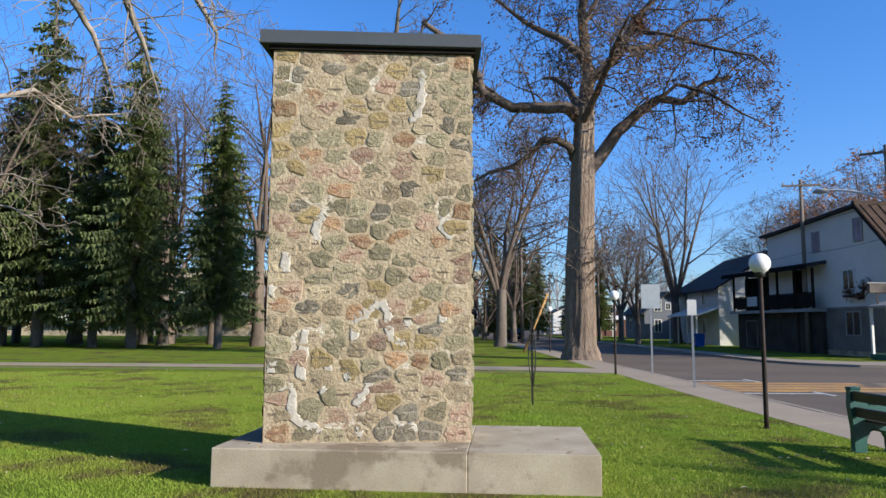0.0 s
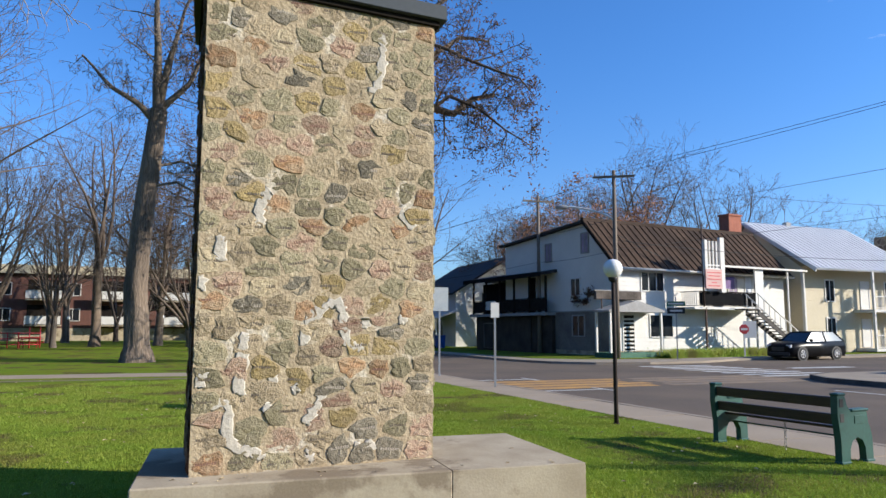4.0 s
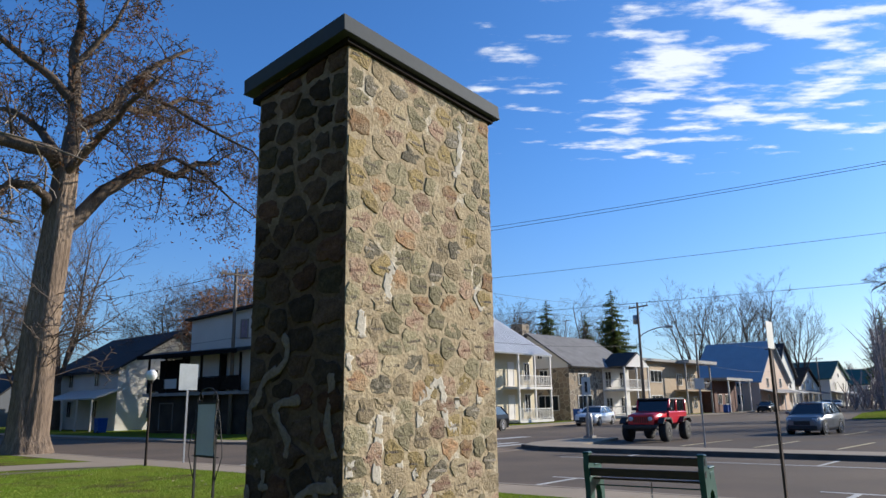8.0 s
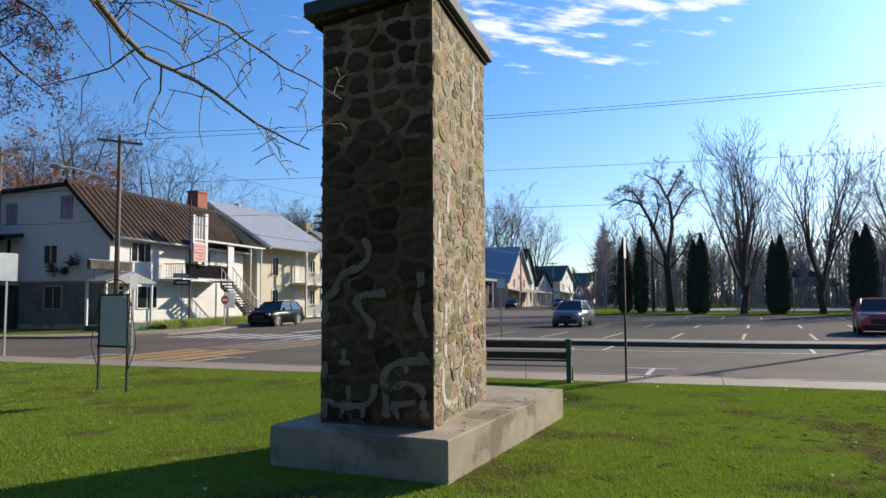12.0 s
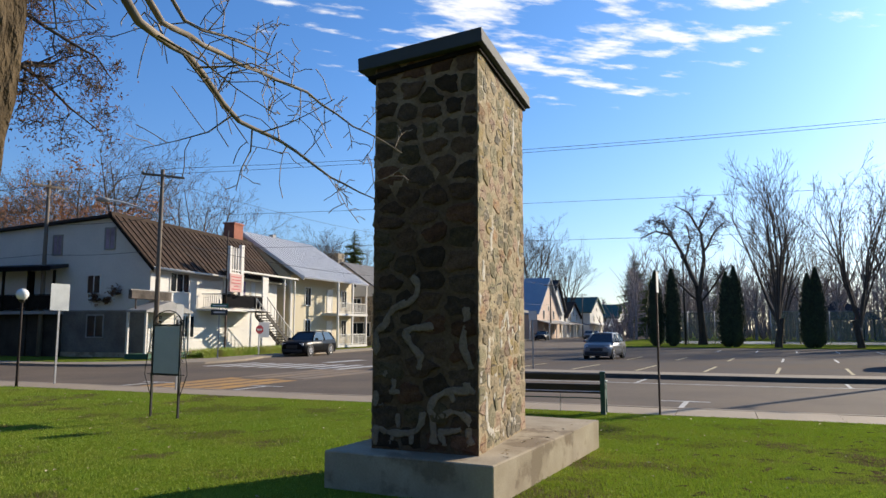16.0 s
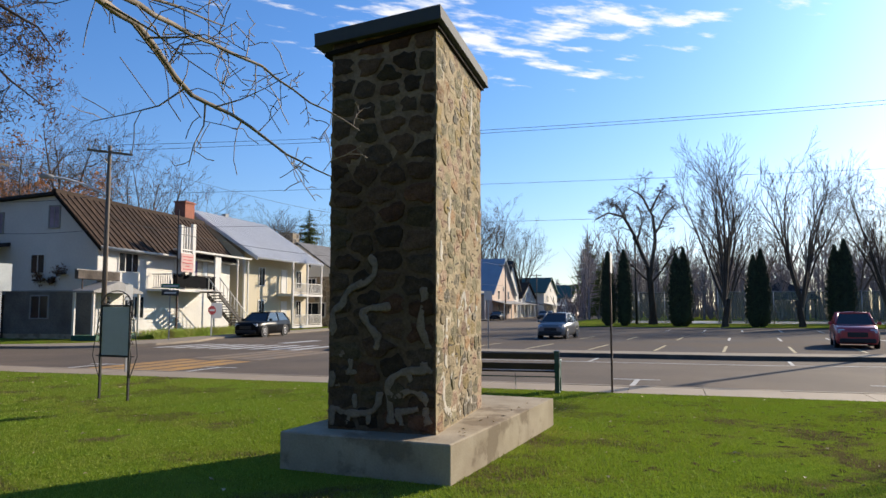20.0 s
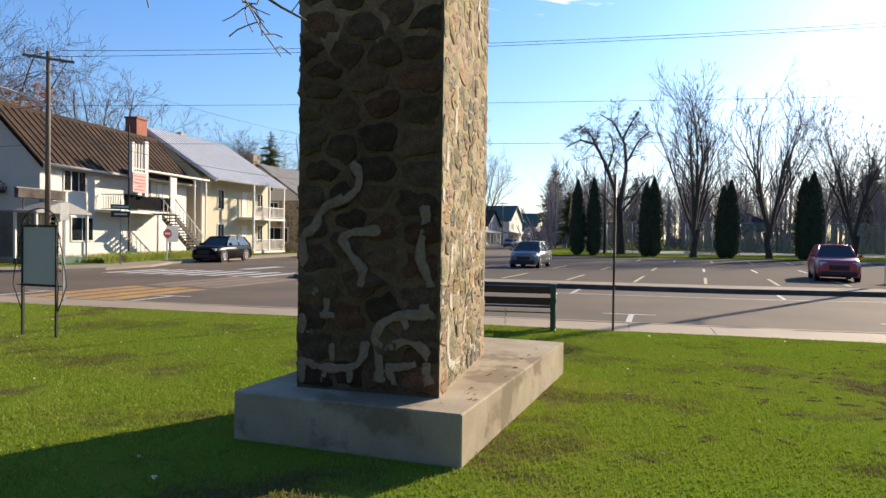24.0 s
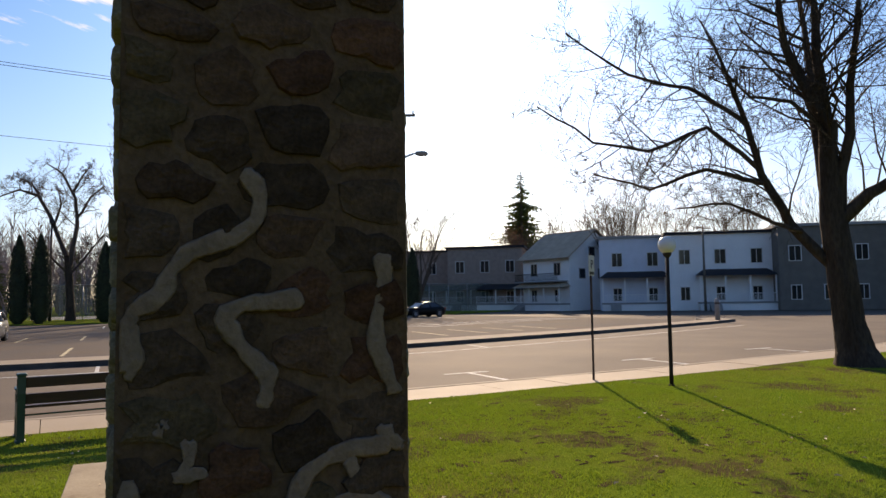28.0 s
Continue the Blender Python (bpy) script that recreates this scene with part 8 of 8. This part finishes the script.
def car(name, label, paint, L, W, belt, roof, hood, trunk, cabin, m, wr=0.33, clear=0.2, front=0.75):
    """A closed car, nose to +x. cabin: foot of the windscreen, its top, the roof's end, foot of the rear window, all from the nose as shares of the length."""
    t = thing(name, label, "car", m=m)
    hw = W / 2
    def ring(x, w, zt, zb=clear):
        return [(x, -w * 0.92, zb), (x, -w, zb + 0.18), (x, -w, zt * 0.72), (x, -w * 0.93, zt - 0.04), (x, -w * 0.8, zt), (x, w * 0.8, zt), (x, w * 0.93, zt - 0.04), (x, w, zt * 0.72), (x, w, zb + 0.18), (x, w * 0.92, zb)]
    X = lambda f: L / 2 - f * L
    c0, c1, c2, c3 = cabin
    body = loft([ring(X(0.0), hw * 0.74, hood * 0.74, clear + 0.1), ring(X(0.015), hw * 0.86, hood * 0.86), ring(X(0.06), hw * 0.95, hood * 0.95), ring(X(0.16), hw, hood), ring(X(c0), hw, belt), ring(X(0.5), hw * 1.01, belt), ring(X(c3), hw, max(trunk, belt * 0.98)), ring(X(0.95), hw * 0.95, trunk * 0.98), ring(X(1.0), hw * 0.82, trunk * 0.9, clear + 0.12)])
    b = part("body", body, paint, t)
    g = 0.86
    def gring(x, w, z):
        return [(x, -w, z), (x, w, z)]
    lo, hi = belt - 0.03, roof - 0.05
    cab = MB()
    bw, rw = hw * 0.9, hw * 0.7
    cab.v = [(X(c0), -bw, lo), (X(c0), bw, lo), (X(c1), rw, hi), (X(c1), -rw, hi), (X(c3), -bw, lo), (X(c3), bw, lo), (X(c2), rw, hi), (X(c2), -rw, hi)]
    cab.f = [(0, 1, 2, 3), (5, 4, 7, 6), (0, 3, 7, 4), (1, 5, 6, 2), (3, 2, 6, 7), (0, 4, 5, 1)]
    cab.s = [False] * 6
    part("glasshouse", cab, M_CARGLASS, t, "dark tinted windows")
    r = loft([[(x, -w, z - 0.05), (x, -w * 0.9, z + 0.02), (x, 0, z + 0.05), (x, w * 0.9, z + 0.02), (x, w, z - 0.05)] for x, w, z in ((X(c1) + 0.03, rw, hi), (X(c1) - 0.25, rw * 1.02, hi + 0.02), (X(c2) + 0.2, rw * 1.02, hi + 0.02), (X(c2) - 0.05, rw, hi))])
    part("roof", r, paint, t)
    mid = (c1 + c2) / 2
    for s in (-1, 1):
        for fa, fb in ((c0, c1), (mid, mid), (c3, c2)):
            part("pillar", MB().tube([(X(fa), s * bw * 1.0, lo), (X(fb), s * rw, hi)], 0.045, 6), paint, t)
        part("mirror", MB().box(X(c0) - 0.3, X(c0) - 0.12, s * hw * 1.02, s * (hw * 1.02 + 0.16), belt - 0.02, belt + 0.12, b=0.03) if s > 0 else MB().box(X(c0) - 0.3, X(c0) - 0.12, s * (hw * 1.02 + 0.16), s * hw * 1.02, belt - 0.02, belt + 0.12, b=0.03), paint, t)
        part("headlight", MB().box(X(0.05), X(0.008), min(s * hw * 0.55, s * hw * 0.86), max(s * hw * 0.55, s * hw * 0.86), hood * 0.68, hood * 0.85, b=0.02), M_HEADLIGHT, t)
        part("taillight", MB().box(X(1.0), X(0.965), min(s * hw * 0.62, s * hw * 0.9), max(s * hw * 0.62, s * hw * 0.9), trunk * 0.68, trunk * 0.9, b=0.02), M_TAILLIGHT, t)
        for f in (0.19, 0.81):
            part("wheel_arch", MB().lathe([(wr * 1.18, -0.05), (wr * 1.18, 0.05)], 20, at=(X(f), s * (hw - 0.045), wr), axis="y"), M_TRIMBLACK, t)
            wheel(t, X(f), s * (hw - 0.1), wr, 0.22)
    part("grille", MB().box(X(0.02), X(-0.004), -hw * 0.45, hw * 0.45, hood * 0.5, hood * 0.72, b=0.02), M_TRIMBLACK, t)
    part("bumper", MB().box(X(0.03), X(-0.012), -hw * 0.8, hw * 0.8, clear + 0.05, clear + 0.25, b=0.04), M_TRIMBLACK, t)
    part("number_plate", MB().box(X(1.0) - 0.02, X(1.0) + 0.0, -0.26, 0.26, trunk * 0.55, trunk * 0.55 + 0.13), M_PLATE, t)
    return t


car("compact_hatchback", "grey compact hatchback parked in the lot", P_SILVER, 3.85, 1.7, 0.98, 1.52, 0.92, 1.02, (0.2, 0.38, 0.85, 0.97), pose(36.5, 4.1, -0.045, 0, 0, 174))
car("retro_wagon", "dark red rounded wagon parked in the lot", P_MAROON, 4.45, 1.76, 1.05, 1.6, 1.0, 1.1, (0.28, 0.42, 0.86, 0.98), pose(30.6, -10.5, -0.045, 0, 0, 172))
car("black_crossover", "black crossover parked at the kerb", P_BLACK, 4.5, 1.8, 1.05, 1.58, 1.0, 1.08, (0.27, 0.42, 0.86, 0.98), pose(34.4, 23.2, ROAD, 0, 0, 183), 0.35)
car("white_saloon", "white saloon parked at the kerb", P_WHITE, 4.65, 1.8, 0.95, 1.42, 0.9, 1.0, (0.27, 0.45, 0.72, 0.9), pose(48.0, 21.9, ROAD, 0, 0, 186))
car("dark_saloon", "dark car parked before the beige house", P_BLACK, 4.6, 1.8, 0.95, 1.45, 0.9, 1.0, (0.27, 0.45, 0.72, 0.9), pose(75.5, 27.2, 0, 0, 0, 200))
car("dark_saloon", "dark car parked along the far street", P_BLACK, 4.6, 1.8, 0.95, 1.45, 0.9, 1.0, (0.27, 0.45, 0.72, 0.9), pose(104, 23.8, ROAD, 0, 0, 184))
car("pale_hatchback", "pale car driving far down the street", P_SILVER, 4.2, 1.75, 0.98, 1.52, 0.92, 1.02, (0.22, 0.4, 0.84, 0.96), pose(122, 19.5, ROAD, 0, 0, 184))
car("white_saloon", "white car far down the street", P_WHITE, 4.65, 1.8, 0.95, 1.42, 0.9, 1.0, (0.27, 0.45, 0.72, 0.9), pose(150, 23, ROAD, 0, 0, 186))
car("dark_saloon", "dark car parked under the far trees", P_BLACK, 4.6, 1.8, 0.95, 1.45, 0.9, 1.0, (0.27, 0.45, 0.72, 0.9), pose(58, -30, -0.045, 0, 0, 100))
car("dark_saloon", "dark car parked far up the street", P_BLACK, 4.6, 1.8, 0.95, 1.45, 0.9, 1.0, (0.27, 0.45, 0.72, 0.9), pose(10.6, 74, ROAD, 0, 0, 95))
car("dark_saloon", "dark car parked far up the street", P_BLACK, 4.6, 1.8, 0.95, 1.45, 0.9, 1.0, (0.27, 0.45, 0.72, 0.9), pose(11, 92, ROAD, 0, 0, 95))

# the red off-roader
J = thing("off_roader", "bright red boxy off-roader with a black soft roof and big tyres", "car", m=pose(27.6, 8.7, -0.03, 0, 0, 181))
part("tub", MB().box(-1.75, 0.55, -0.78, 0.78, 0.72, 1.25, b=0.05), P_RED, J)
part("bonnet", loft([[(x, -w, 0.78), (x, -w, z - 0.05), (x, -w * 0.85, z), (x, w * 0.85, z), (x, w, z - 0.05), (x, w, 0.78)] for x, w, z in ((0.5, 0.72, 1.24), (1.2, 0.64, 1.2), (1.72, 0.58, 1.14), (1.78, 0.57, 1.05))]), P_RED, J)
grille = part("grille", MB().box(1.75, 1.82, -0.56, 0.56, 0.72, 1.12, b=0.02), P_RED, J)
for k in range(7):
    part("slot", MB().box(1.815, 1.825, -0.3 + k * 0.1 - 0.03, -0.3 + k * 0.1 + 0.03, 0.8, 1.05), M_BLACK, grille)
part("cabin", MB().prism([(-1.72, 1.25), (0.42, 1.25), (0.2, 1.72), (-1.68, 1.72)], -0.7, 0.7, "y"), M_CARGLASS, J, "dark tinted windows")
part("roof", MB().box(-1.76, 0.3, -0.74, 0.74, 1.72, 1.82, b=0.04), M_TRIMBLACK, J)
for s in (-1, 1):
    for xa, xb in ((0.44, 0.22), (-0.55, -0.55), (-1.7, -1.7)):
        part("pillar", MB().tube([(xa, s * 0.71, 1.22), (xb, s * 0.71, 1.76)], 0.05, 6), P_RED, J)
    part("windscreen_hinge", MB().box(0.4, 0.55, min(s * 0.7, s * 0.9), max(s * 0.7, s * 0.9), 1.3, 1.42, b=0.02), M_TRIMBLACK, J)
    part("headlight", MB().lathe([(0.1, 0.0), (0.1, 0.03), (0.03, 0.05)], 14, at=(1.81, s * 0.43, 0.96), axis="x"), M_HEADLIGHT, J)
    for x in (1.2, -1.2):
        part("fender_flare", MB().prism([(x - 0.55, 0.78), (x - 0.38, 1.0), (x + 0.38, 1.02), (x + 0.6, 0.78), (x + 0.55, 0.74), (x + 0.35, 0.94), (x - 0.35, 0.94), (x - 0.5, 0.74)], min(s * 0.72, s * 0.98), max(s * 0.72, s * 0.98), "y"), M_TRIMBLACK, J)
        wheel(J, x, s * 0.82, 0.42, 0.3, 0.5, M_TRIMBLACK)
part("bumper", MB().box(1.85, 2.02, -0.78, 0.78, 0.55, 0.72, b=0.03), M_TRIMBLACK, J)
part("chassis", MB().box(-1.7, 1.8, -0.4, 0.4, 0.45, 0.75), M_TRIMBLACK, J)
part("spare_wheel", MB().lathe([(0.2, -0.13), (0.38, -0.13), (0.41, 0), (0.38, 0.13), (0.2, 0.13)], 18, at=(-1.93, 0, 1.05), axis="x"), M_TYRE, J)
